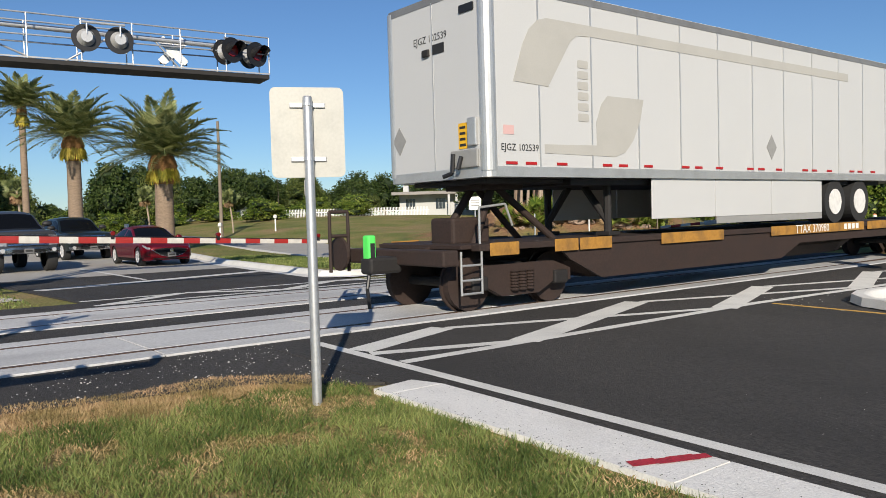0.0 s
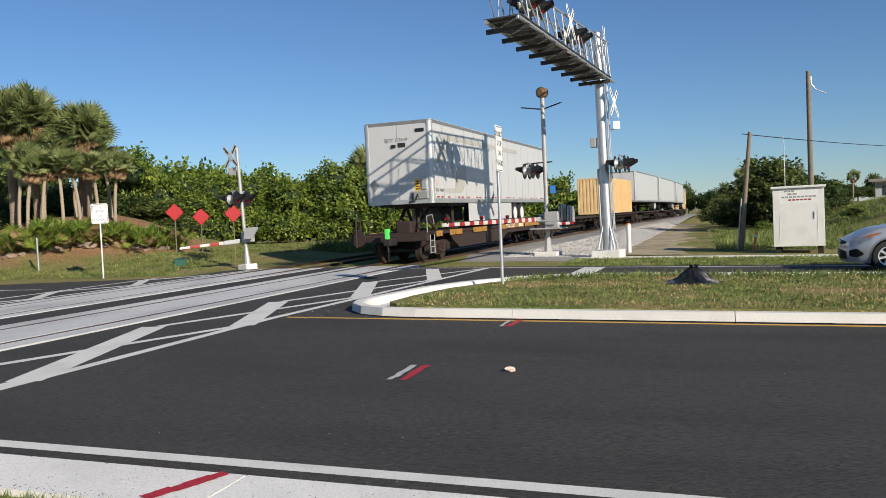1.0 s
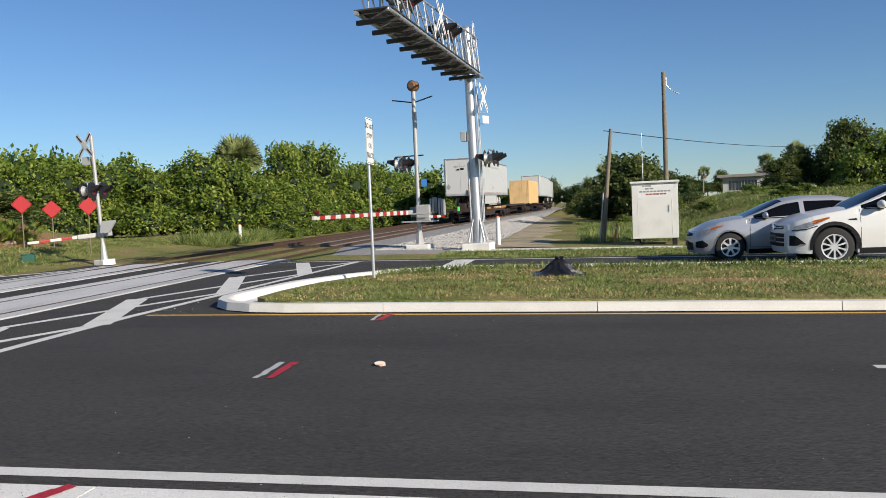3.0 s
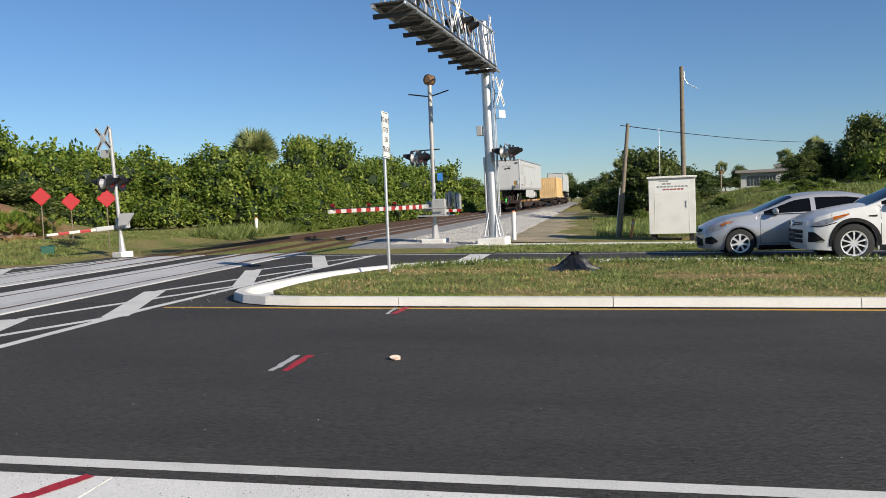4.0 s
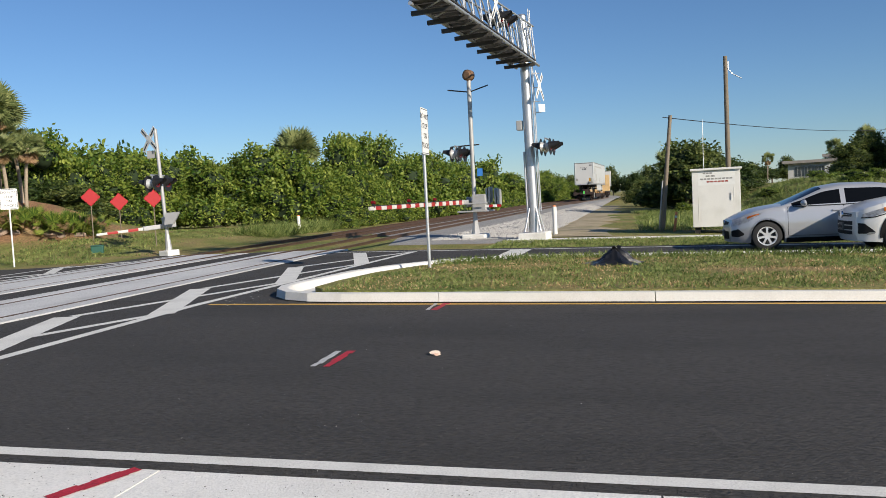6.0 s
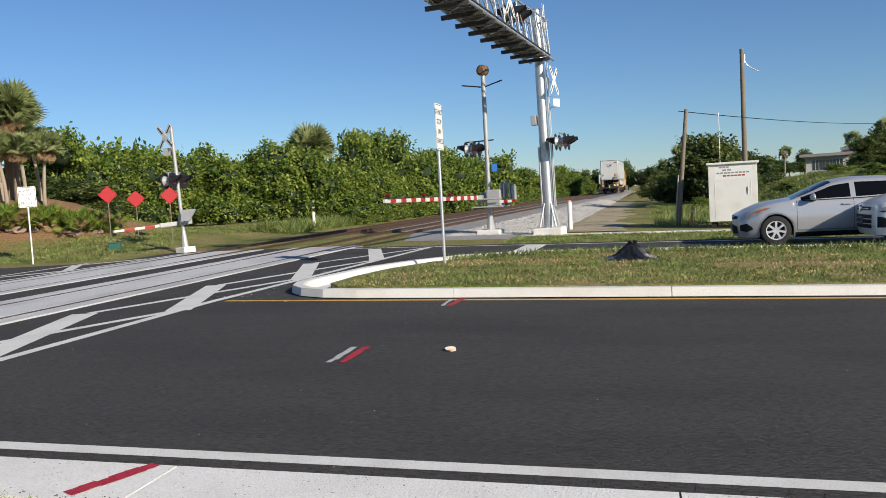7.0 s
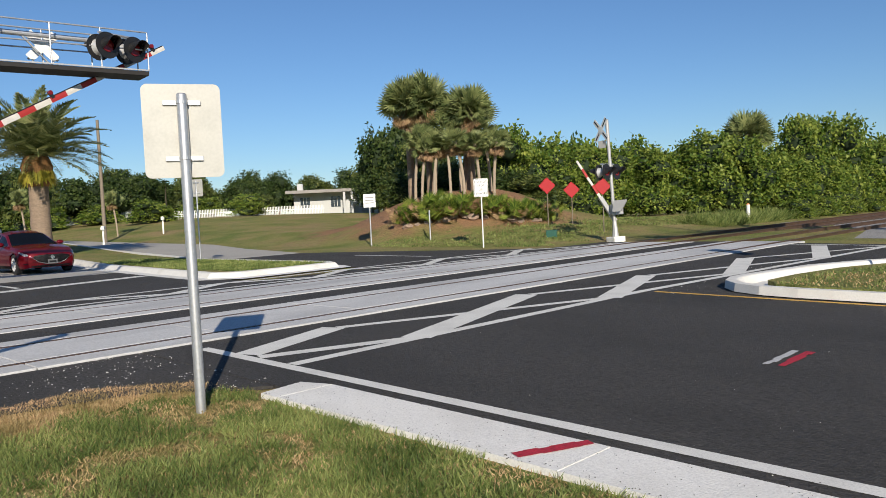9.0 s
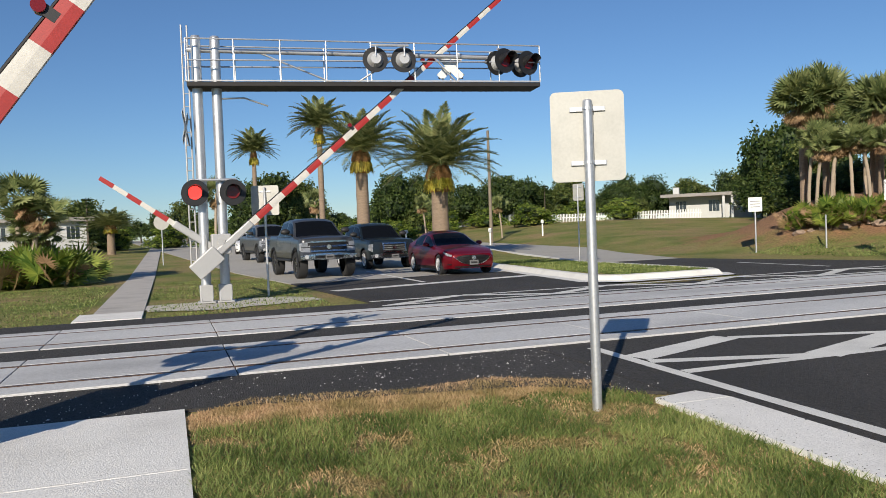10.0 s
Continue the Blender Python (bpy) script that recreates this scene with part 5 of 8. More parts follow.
p = utility_pole(1.3, 33.4, 4.6, 5.5, 0.10, "short leaning wooden pole beside the cabinet")
part("conduit", tube((-0.13, -0.02, 0), (-0.13, -0.02, 2.0), 0.03), ALU, p)
p = utility_pole(5.6, 47.9, 9.0, 0.0, 0.16, "tall wooden utility pole with a lamp bracket")
part("bracket", tubes([((0.05, 0, 8.4), (0.35, 0, 8.0)), ((0.35, 0, 8.0), (0.85, 0, 7.7))], 0.025), GALV, p, "bent lamp bracket")
part("insulator", tube((0.12, 0, 8.3), (0.12, 0, 8.7), 0.07), GALV, p)
utility_pole(27.6, 91.1, 8.0, 0, 0.15, "distant wooden utility pole")
utility_pole(24.0, 92.0, 6.6, 0, 0.12, "distant wooden utility pole")
utility_pole(-55.6, 23.2, 8.5, 0, 0.14, "wooden utility pole beyond the lawn")
rings = []
for i in range(25):
    f = i / 24
    c = Vector((1.45 + 26.1 * f, 33.4 + 57.7 * f, 4.5 + 2.1 * f - 1.6 * f * (1 - f)))
    rings.append([c + Vector((0.015 * math.cos(k * 1.2566), 0, 0.018 * math.sin(k * 1.2566))) for k in range(5)])
bm = loft(rings)
tagged(part("overhead_cable", bm, BLACK), "thin black overhead cable sagging between poles", "cable")


def white_post(x, y, h, label):
    p = thing("marker_post", pose(x, y, gz(x)), label, "post", "white marker posts")
    part("shaft", tube((0, 0, -0.1), (0, 0, h), 0.09, seg=14), SIGN_WHITE, p, "", True)
    part("cap", tube((0, 0, h), (0, 0, h + 0.06), 0.092, 0.05, seg=14), mat("orange_cap", (0.7, 0.25, 0.1), 0.5), p, "orange top")


white_post(-2.94, 32.67, 1.1, "white plastic cable marker post beside the ballast")
white_post(-17.7, 41.0, 1.0, "white plastic marker post beside the rails")
p = thing("marker_post", pose(1.75, 33.2, gz(1.75), 0, 8, 0), "small orange marker stake", "post")
part("shaft", tube((0, 0, -0.1), (0, 0, 0.75), 0.05), mat("orange_cap", (0.7, 0.25, 0.1), 0.5), p)
part("band", tube((0, 0, 0.5), (0, 0, 0.6), 0.052), SIGN_WHITE, p)


def trash_bag():
    """A slumped bag: a tied peak, folds running down from it, a skirt spread flat on the grass."""
    rings = []
    n = 40
    for i, (r, z) in enumerate(((0.62, 0.0), (0.50, 0.035), (0.37, 0.08), (0.29, 0.16), (0.22, 0.25), (0.13, 0.33), (0.07, 0.37), (0.10, 0.43), (0.03, 0.44))):
        ring = []
        for k in range(n):
            a = 2 * math.pi * k / n
            fold = 1 + 0.16 * math.sin(5 * a + i * 0.4) + 0.10 * math.sin(11 * a + i) + 0.25 * noise.noise(Vector((math.cos(a) * 1.5, math.sin(a) * 1.5, i * 0.5)))
            ring.append((r * fold * math.cos(a) + 0.06 * z, 0.8 * r * fold * math.sin(a), max(0.0, 0.78 * z * (1 + 0.12 * math.sin(3 * a + 1)))))
        rings.append(ring)
    return tagged(part("trash_bag", loft(rings), mat("black_plastic", (0.012, 0.012, 0.013), 0.3, bump=0.4, bump_scale=25), smooth=True, at=pose(-0.35, 17.35, gz(-0.35) + 0.135)),
                  "crumpled black plastic bag lying on the median grass", "trash bag")


trash_bag()


def litter(x, y, label):
    bm = bmesh.new()
    bmesh.ops.create_icosphere(bm, subdivisions=2, radius=0.06)
    for v in bm.verts:
        v.co *= 1 + 0.5 * noise.noise(v.co * 20)
        v.co.z = max(v.co.z * 0.5, -0.02) + 0.02
    ob = tagged(part("paper_wrapper", bm, mat("wrapper", (0.7, 0.6, 0.5), 0.5, stain=0.6, stain_scale=12, dark=(0.5, 0.15, 0.05)), at=pose(x, y, gz(x))), label, "litter")


litter(-2.09, 8.32, "crumpled white and orange wrapper on the asphalt")


def utility_box():
    c = thing("cable_pedestal", pose(-19.8, 26.7, 0.5, 0, 0, 30), "small dark green utility box in the grass", "utility box")
    part("body", box(-0.22, 0.22, -0.16, 0.16, -0.4, 0.08, 0.03), mat("green_box", (0.02, 0.10, 0.07), 0.5, stain=0.3), c)
    part("lid", box(-0.24, 0.24, -0.18, 0.18, 0.08, 0.12, 0.02), mat("green_box", (0.02, 0.10, 0.07), 0.5), c)


utility_box()

# ---- vehicles ----
GLASS = mat("car_glass", (0.005, 0.006, 0.008), 0.05, spec=0.08)
CHROME = mat("chrome", (0.80, 0.80, 0.81), 0.16, metal=1.0)
HEADLAMP = mat("headlamp", (0.66, 0.67, 0.68), 0.1, metal=0.35, grain=0.55, grain_scale=18)
AMBER = mat("amber_lamp", (0.75, 0.22, 0.03), 0.2)
DARK_RIM = mat("dark_rim", (0.05, 0.05, 0.052), 0.35, metal=0.5)
TRIM = mat("black_trim", (0.02, 0.02, 0.021), 0.6)
PLATE = mat("number_plate", (0.16, 0.16, 0.16), 0.5)


def paint(name, color, metal=0.35):
    return mat(name, color, 0.28, metal=metal, coat=0.2, stain=0.1, stain_scale=1.0)


def wheel(car, x, y, r, width, spokes=7, rim_mat=RIM, spoke_w=0.07):
    w = new("wheel")
    w.parent = car
    w.matrix_basis = pose(x, y, r)
    s = 1 if y > 0 else -1
    prof = [(-width / 2, r * 0.66), (-width / 2, r * 0.88), (-width * 0.44, r * 0.97), (-width * 0.34, r), (width * 0.34, r), (width * 0.44, r * 0.97), (width / 2, r * 0.88), (width / 2, r * 0.66)]
    n = 40
    bm = bmesh.new()
    rings = [[(rr * math.sin(2 * math.pi * k / n), yy, rr * math.cos(2 * math.pi * k / n)) for yy, rr in prof] for k in range(n + 1)]
    loft(rings, bm, closed=False, cap=False)
    bmesh.ops.remove_doubles(bm, verts=bm.verts, dist=0.0005)
    part("tyre", bm, RUBBER, w, "black rubber tyre", True)
    part("hub_well", tube((0, s * width * 0.02, 0), (0, s * width * 0.10, 0), r * 0.66, seg=28), TRIM, w)
    bm = bmesh.new()
    for k in range(spokes):
        a = 2 * math.pi * k / spokes
        q = r * spoke_w
        ring = [[(-q * f, s * o, z), (q * f, s * o, z), (q * f * 0.8, s * (o + 0.022), z), (-q * f * 0.8, s * (o + 0.022), z)] for z, f, o in ((r * 0.10, 1.2, width * 0.36), (r * 0.36, 0.8, width * 0.40), (r * 0.62, 1.25, width * 0.36))]
        had = set(bm.verts)
        loft(ring, bm)
        bmesh.ops.transform(bm, matrix=pose(0, 0, 0, 0, math.degrees(a), 0), verts=[v for v in bm.verts if v not in had])
    tube((0, s * width * 0.30, 0), (0, s * width * 0.46, 0), r * 0.17, r * 0.13, seg=18, bm=bm)
    ring = [[(rr * math.sin(2 * math.pi * k / 36), s * yy, rr * math.cos(2 * math.pi * k / 36)) for yy, rr in ((width * 0.1, r * 0.66), (width * 0.50, r * 0.67), (width * 0.48, r * 0.60), (width * 0.1, r * 0.58))] for k in range(37)]
    loft(ring, bm, closed=False, cap=False)
    part("rim", bm, rim_mat, w, "spoked alloy rim", True)
    return w


def eased(points, soft):
    """A rounded line through points, as a function."""
    xs = np.arange(-1.0, 8.0, 0.02)
    ys = np.interp(xs, [p[0] for p in points], [p[1] for p in points])
    k = max(1, int(soft / 0.02)) | 1
    for _ in range(2):
        ys = np.convolve(np.pad(ys, k // 2, mode="edge"), np.ones(k) / k, mode="valid")
    return lambda x: float(np.interp(x, xs, ys))


class Shell:
    """The skin of a car's body: half width, shoulder and sill along its length x from the nose; the nose is raked and rounded."""

    def __init__(self, L, W, top, sill, plan, rake, bow=0.16, soft=0.16, wheels=(), arch=0.0, r=0.3):
        self.L, self.w = L, W / 2
        self.top, self.sill, self.plan, self.rake = eased(top, soft), eased(sill, 0.1), eased(plan, 0.08), eased(rake, 0.08)
        self.bow, self.wheels, self.arch, self.r = bow, wheels, arch, r

    def low(self, x):
        z = self.sill(x)
        for xw in self.wheels:
            if abs(x - xw) < self.arch:
                z = max(z, self.r + math.sqrt(self.arch ** 2 - (x - xw) ** 2))
        return z

    def half(self, x, z):
        f = (z - 0.2) / (self.top(x) - 0.2)
        return self.w * self.plan(x) * float(np.interp(f, [-0.1, 0.06, 0.25, 0.5, 0.62, 0.68, 0.85, 0.95, 1.0], [0.88, 0.955, 0.985, 1.0, 0.997, 0.982, 0.962, 0.935, 0.89]))

    def bent(self, x, y, z):
        near = max(0.0, 1 - x / 0.9) ** 2
        back = max(0.0, 1 - (self.L - x) / 0.7) ** 2
        side = (y / self.w) ** 2
        return Vector((-(x + near * (self.rake(z) + self.bow * side) - back * 0.14 * side), y, z))

    def at(self, x, z, s, out=0.0):
        p = self.bent(x, s * self.half(x, z), z)
        return p + Vector((out * max(0.0, 1 - x / 0.5), s * out, 0))

    def body(self):
        rows, fr = 10, [1.0, 0.92, 0.66, 0.34, 0.0]
        xs = set(np.round(np.arange(0, self.L + 0.001, 0.075), 3)) | {0.02, 0.05, 0.11, self.L - 0.03, self.L}
        for xw in self.wheels:
            xs |= set(np.round(xw + self.arch * np.sin(np.linspace(-math.pi / 2, math.pi / 2, 23)), 4))
            xs |= {round(xw - self.arch - 0.002, 4), round(xw + self.arch + 0.002, 4)}
        xs = sorted(x for x in xs if 0 <= x <= self.L)
        rings = []
        for x in xs:
            lo, hi = self.low(x), self.top(x)
            half = []
            p = self.at(x, lo, 1)
            half.append(p - Vector((0, 0.12, 0)))
            for i in range(rows + 1):
                half.append(self.at(x, lo + (hi - lo) * i / rows, 1))
            ys = self.half(x, hi)
            crown = 0.045 * min(1.0, x / 0.5) * min(1.0, (self.L - x) / 0.4)
            for f in fr[1:]:
                half.append(self.bent(x, ys * f, hi + crown * (1 - f * f)))
            rings.append(half + [Vector((q.x, -q.y, q.z)) for q in half[-2::-1]])
        bm = bmesh.new()
        vs = [[bm.verts.new(q) for q in ring] for ring in rings]
        for a, b in zip(vs, vs[1:]):
            for i in range(len(a) - 1):
                bm.faces.new((a[i], a[i + 1], b[i + 1], b[i]))
        ends = [1.0, 0.92, 0.66, 0.34, 0.0, -0.34, -0.66, -0.92, -1.0]
        for x in (xs[0], xs[-1]):
            lo, hi = self.low(x), self.top(x)
            g = [[bm.verts.new(self.bent(x, f * self.half(x, lo + (hi - lo) * i / rows), lo + (hi - lo) * i / rows)) for f in ends] for i in range(rows + 1)]
            for a, b in zip(g, g[1:]):
                for i in range(8):
                    bm.faces.new((a[i], a[i + 1], b[i + 1], b[i]))
        bmesh.ops.remove_doubles(bm, verts=bm.verts, dist=0.001)
        bmesh.ops.recalc_face_normals(bm, faces=bm.faces)
        return bm

    def cabin(self, roof, x0, x1, windows, screen, rear, lean=0.40):
        """The upper shell in two meshes: painted and glazed."""
        roof = eased(roof, 0.14)
        rows = [0.0, 0.06, 0.3, 0.6, 0.88, 1.0]
        cross = [0.90, 0.6, 0.3, 0.0]
        xs = np.linspace(x0, x1, int((x1 - x0) / 0.05))
        rings = []
        for x in xs:
            b = self.top(x) - 0.012
            h = max(0.004, roof(x) - b)
            wb = self.half(x, b) * 1.005
            wt = wb - lean * h - 0.02 * min(1, h * 4)
            eave = min(0.05, h * 0.25)
            half = [Vector((-x, wb + (wt - wb) * f ** 1.15, b + (h - eave) * f)) for f in rows]
            half += [Vector((-x - 0.0, wt * f, b + h - eave + eave * (1 - ((f - 0.0) / 1.0) ** 6) + 0.03 * min(1, h * 3) * (1 - f * f))) for f in cross]
            rings.append((h, half + [Vector((q.x, -q.y, q.z)) for q in half[-2::-1]]))
        glass, skin = bmesh.new(), bmesh.new()
        n = len(rings[0][1])
        for k in range(len(xs) - 1):
            x, h = (xs[k] + xs[k + 1]) / 2, min(rings[k][0], rings[k + 1][0])
            for i in range(n - 1):
                j = min(i, n - 2 - i)
                pane = (1 <= j <= 3 and h > 0.10 and any(a < x < b for a, b in windows)) or (j > 5 and (x < screen or x > rear) and h > 0.02)
                bm = glass if pane else skin
                q = [rings[k][1][i], rings[k][1][i + 1], rings[k + 1][1][i + 1], rings[k + 1][1][i]]
                bm.faces.new([bm.verts.new(c) for c in q])
        for bm in (glass, skin):
            bmesh.ops.remove_doubles(bm, verts=bm.verts, dist=0.0008)
            bmesh.ops.recalc_face_normals(bm, faces=bm.faces)
        return glass, skin

    def patch(self, s, xa, xb, lo, hi, out=0.006, n=10, m=4):
        """A piece laid on the flank between two heights along x."""
        bm = bmesh.new()
        g = []
        for k in range(n + 1):
            x = xa + (xb - xa) * k / n
            a, b = lo(k / n), hi(k / n)
            g.append([bm.verts.new(self.at(x, a + (b - a) * i / m, s, out)) for i in range(m + 1)])
        for a, b in zip(g, g[1:]):
            for i in range(m):
                bm.faces.new((a[i], a[i + 1], b[i + 1], b[i]))
        bmesh.ops.solidify(bm, geom=list(bm.faces), thickness=0.004)
        bmesh.ops.recalc_face_normals(bm, faces=bm.faces)
        return bm

    def front(self, ya, yb, lo, hi, out=0.008, n=10, m=4, x=0.0):
        """A piece laid on the nose between two heights across it."""
        bm = bmesh.new()
        g = []
        for k in range(n + 1):
            y = ya + (yb - ya) * k / n
            a, b = lo(k / n), hi(k / n)
            g.append([bm.verts.new(self.bent(x, y, a + (b - a) * i / m) + Vector((out, 0, 0))) for i in range(m + 1)])
        for a, b in zip(g, g[1:]):
            for i in range(m):
                bm.faces.new((a[i], a[i + 1], b[i + 1], b[i]))
        bmesh.ops.solidify(bm, geom=list(bm.faces), thickness=0.006)
        bmesh.ops.recalc_face_normals(bm, faces=bm.faces)
        return bm

    def lip(self, s, xw, width, out=0.008):
        """A strip round a wheel opening."""
        bm = bmesh.new()
        g = []
        for a in np.linspace(-0.12, math.pi + 0.12, 26):
            g.append([bm.verts.new(self.at(xw + q * math.cos(a), self.r + q * math.sin(a), s, out)) for q in (self.arch - 0.008, self.arch + width * 0.5, self.arch + width)])
        for a, b in zip(g, g[1:]):
            for i in range(2):
                bm.faces.new((a[i], a[i + 1], b[i + 1], b[i]))
        bmesh.ops.solidify(bm, geom=list(bm.faces), thickness=0.02)
        bmesh.ops.recalc_face_normals(bm, faces=bm.faces)
        return bm


def flat(z):
    return lambda f: z


def slope(*z):
    """Heights spread evenly along a piece."""
    return lambda f: float(np.interp(f, np.linspace(0, 1, len(z)), z))


def vehicle(name, m, label, material, shell, roof, cab, windows, screen, rear, tyre, category="car", lean=0.40, spokes=7, spoke_w=0.07, lip_mat=None, seams=(), mirror=None, mirror_mat=None, rim=RIM):
    """A road vehicle, front towards +x with its bumper at x = 0: body, cabin, windows, wheels, mirrors, door lines."""
    car = thing(name, m, label, category, "vehicles waiting at the crossing")
    part("body", shell.body(), material, car, "", True)
    glass, skin = shell.cabin(roof, cab[0], cab[1], windows, screen, rear, lean)
    part("glazing", glass, GLASS, car, "dark tinted windows", True)
    part("cabin_shell", skin, material, car, "painted roof and pillars", True)
    part("underbody", box(-shell.L + 0.25, -0.3, -shell.w + 0.30, shell.w - 0.30, shell.sill(1.5) + 0.02, min(shell.top(0.5), shell.top(shell.L - 0.4)) - 0.16), TRIM, car)
    for xw in shell.wheels:
        for s in (-1, 1):
            wheel(car, -xw, s * (shell.w - tyre / 2 - 0.012), shell.r, tyre, spokes, rim, spoke_w)
            part("wheel_arch", shell.lip(s, xw, 0.065 if lip_mat else 0.03, 0.008 if lip_mat else 0.005), lip_mat or material, car, "dark wheel-arch trim" if lip_mat else "", True)
    for s in (-1, 1):
        for x in seams:
            part("door_seam", shell.patch(s, x, x + 0.009, flat(shell.sill(x) + 0.14), flat(shell.top(x) - 0.02), 0.0015, 1, 8), TRIM, car)
        for x in seams[1:]:
            z = shell.top(x) - 0.14
            part("door_handle", box(-x + 0.05, -x + 0.24, s * shell.half(x, z) - 0.01, s * shell.half(x, z) + 0.03, z - 0.018, z + 0.018, 0.012), material, car)
        part("window_trim", shell.patch(s, windows[0][0] + 0.05, windows[-1][1], lambda f: shell.top(windows[0][0] + f * (windows[-1][1] - windows[0][0])) - 0.028, lambda f: shell.top(windows[0][0] + f * (windows[-1][1] - windows[0][0])) - 0.004, 0.004, 16, 1), TRIM, car)
        part("rocker", shell.patch(s, shell.wheels[0] + shell.arch + 0.03, shell.wheels[1] - shell.arch - 0.03, flat(shell.sill(2.0) - 0.02), flat(shell.sill(2.0) + 0.09), 0.006, 8, 2), TRIM, car)
        mx, mz, k = mirror
        bm = bmesh.new()
        bmesh.ops.create_icosphere(bm, subdivisions=3, radius=1.0)
        for v in bm.verts:
            c = v.co
            v.co = Vector((-mx + 0.09 * k * c.x * (1.0 if c.x > 0 else 0.45), s * (shell.w + 0.06 * k) + 0.125 * k * c.y, mz + 0.085 * k * c.z * (1 if c.z > 0 else 0.8)))
        part("mirror", bm, mirror_mat or material, car, "wing mirror", True)
        part("mirror_stalk", box(-mx - 0.05, -mx + 0.04, min(s * (shell.w - 0.14), s * shell.w), max(s * (shell.w - 0.14), s * shell.w), mz - 0.09 * k, mz - 0.04 * k, 0.01), TRIM, car)
    return car


def plate_on(car, shell, z, x=0.0):
    p = shell.bent(x, 0, z).x
    part("number_plate", box(p - 0.01, p + 0.022, -0.15, 0.15, z - 0.075, z + 0.075, 0.004), PLATE, car, "plain plate with dark bar")
    part("plate_bar", box(p + 0.022, p + 0.025, -0.11, 0.11, z - 0.03, z + 0.03), INK, car)


def badge_on(car, shell, z, r=0.06):
    p = shell.bent(0.0, 0, z).x
    part("badge", tube((p, 0, z), (p + 0.035, 0, z), r, r * 0.9, seg=20), CHROME, car, "plain badge")


# silver compact hatchback
ACC = Shell(4.12, 1.70, [(0, 0.70), (0.2, 0.79), (0.6, 0.90), (1.1, 0.975), (1.5, 0.985), (2.6, 0.99), (3.6, 1.03), (4.0, 1.03), (4.12, 0.95)],
            [(0, 0.20), (0.5, 0.17), (3.6, 0.19), (4.12, 0.30)], [(0, 0.70), (0.15, 0.84), (0.45, 0.95), (0.8, 1.0), (3.4, 1.0), (3.9, 0.93), (4.12, 0.80)],
            [(0.2, 0.03), (0.35, 0.0), (0.55, 0.0), (0.75, 0.08), (1.0, 0.14)], 0.17, 0.16, (0.84, 3.39), 0.375, 0.325)
accent = vehicle("hatchback", Matrix(), "silver compact hatchback creeping towards the crossing", paint("silver_metallic", (0.47, 0.48, 0.50), 0.4), ACC,
                 [(1.05, 0.95), (1.25, 1.02), (2.05, 1.355), (2.5, 1.415), (3.2, 1.40), (3.7, 1.31), (4.05, 1.04)], (1.02, 4.08), ((1.35, 2.42), (2.50, 3.45)), 2.03, 3.62, 0.20, "car", 0.42, 7, 0.085, None, (1.28, 2.44), (1.62, 1.03, 0.95))
for s in (-1, 1):
    part("headlight", ACC.patch(s, 0.05, 0.72, slope(0.58, 0.60, 0.66, 0.745, 0.825), slope(0.685, 0.735, 0.785, 0.825, 0.85), 0.006, 14), HEADLAMP, accent, "clear swept-back headlight", True)
    part("turn_lamp", ACC.patch(s, 0.36, 0.66, slope(0.725, 0.775, 0.815), slope(0.775, 0.81, 0.838), 0.011, 8), AMBER, accent, "amber corner lamp", True)
    part("fog_intake", ACC.patch(s, 0.02, 0.30, slope(0.33, 0.31, 0.36), slope(0.46, 0.50, 0.40), 0.004, 8), TRIM, accent, "black fog-lamp recess")
    part("sill_trim", ACC.patch(s, 1.27, 2.98, flat(0.305), flat(0.325), 0.008, 8, 1), GHOST_GREY, accent)
part("grille", ACC.front(-0.42, 0.42, slope(0.60, 0.575, 0.60), slope(0.66, 0.675, 0.66), 0.006), TRIM, accent, "black grille slot")
part("lower_intake", ACC.front(-0.5, 0.5, slope(0.27, 0.25, 0.27), slope(0.44, 0.47, 0.44), 0.004), TRIM, accent)
badge_on(accent, ACC, 0.64, 0.055)
plate_on(accent, ACC, 0.40)

# white crossover
ESC = Shell(4.5, 1.84, [(0, 0.83), (0.12, 0.90), (0.5, 1.0), (1.1, 1.10), (1.5, 1.14), (3.2, 1.16), (4.2, 1.20), (4.5, 1.12)],
            [(0, 0.27), (0.5, 0.25), (3.8, 0.27), (4.5, 0.40)], [(0, 0.74), (0.12, 0.86), (0.4, 0.96), (0.8, 1.0), (3.8, 1.0), (4.3, 0.93), (4.5, 0.86)],
            [(0.25, 0.05), (0.4, 0.0), (0.7, 0.01), (0.9, 0.05), (1.1, 0.12)], 0.17, 0.14, (0.93, 3.59), 0.44, 0.385)
escape = vehicle("crossover_car", Matrix(), "white crossover car with dark wheel-arch trim and alloy wheels", paint("pearl_white", (0.74, 0.73, 0.70), 0.05), ESC,
                 [(1.15, 1.10), (1.35, 1.18), (2.2, 1.55), (2.7, 1.63), (3.7, 1.61), (4.15, 1.48), (4.45, 1.16)], (1.1, 4.46), ((1.45, 2.62), (2.72, 3.55), (3.63, 4.05)), 2.2, 4.0, 0.235, "car", 0.36, 10, 0.05, TRIM, (1.42, 2.66), (1.8, 1.19, 1.1))
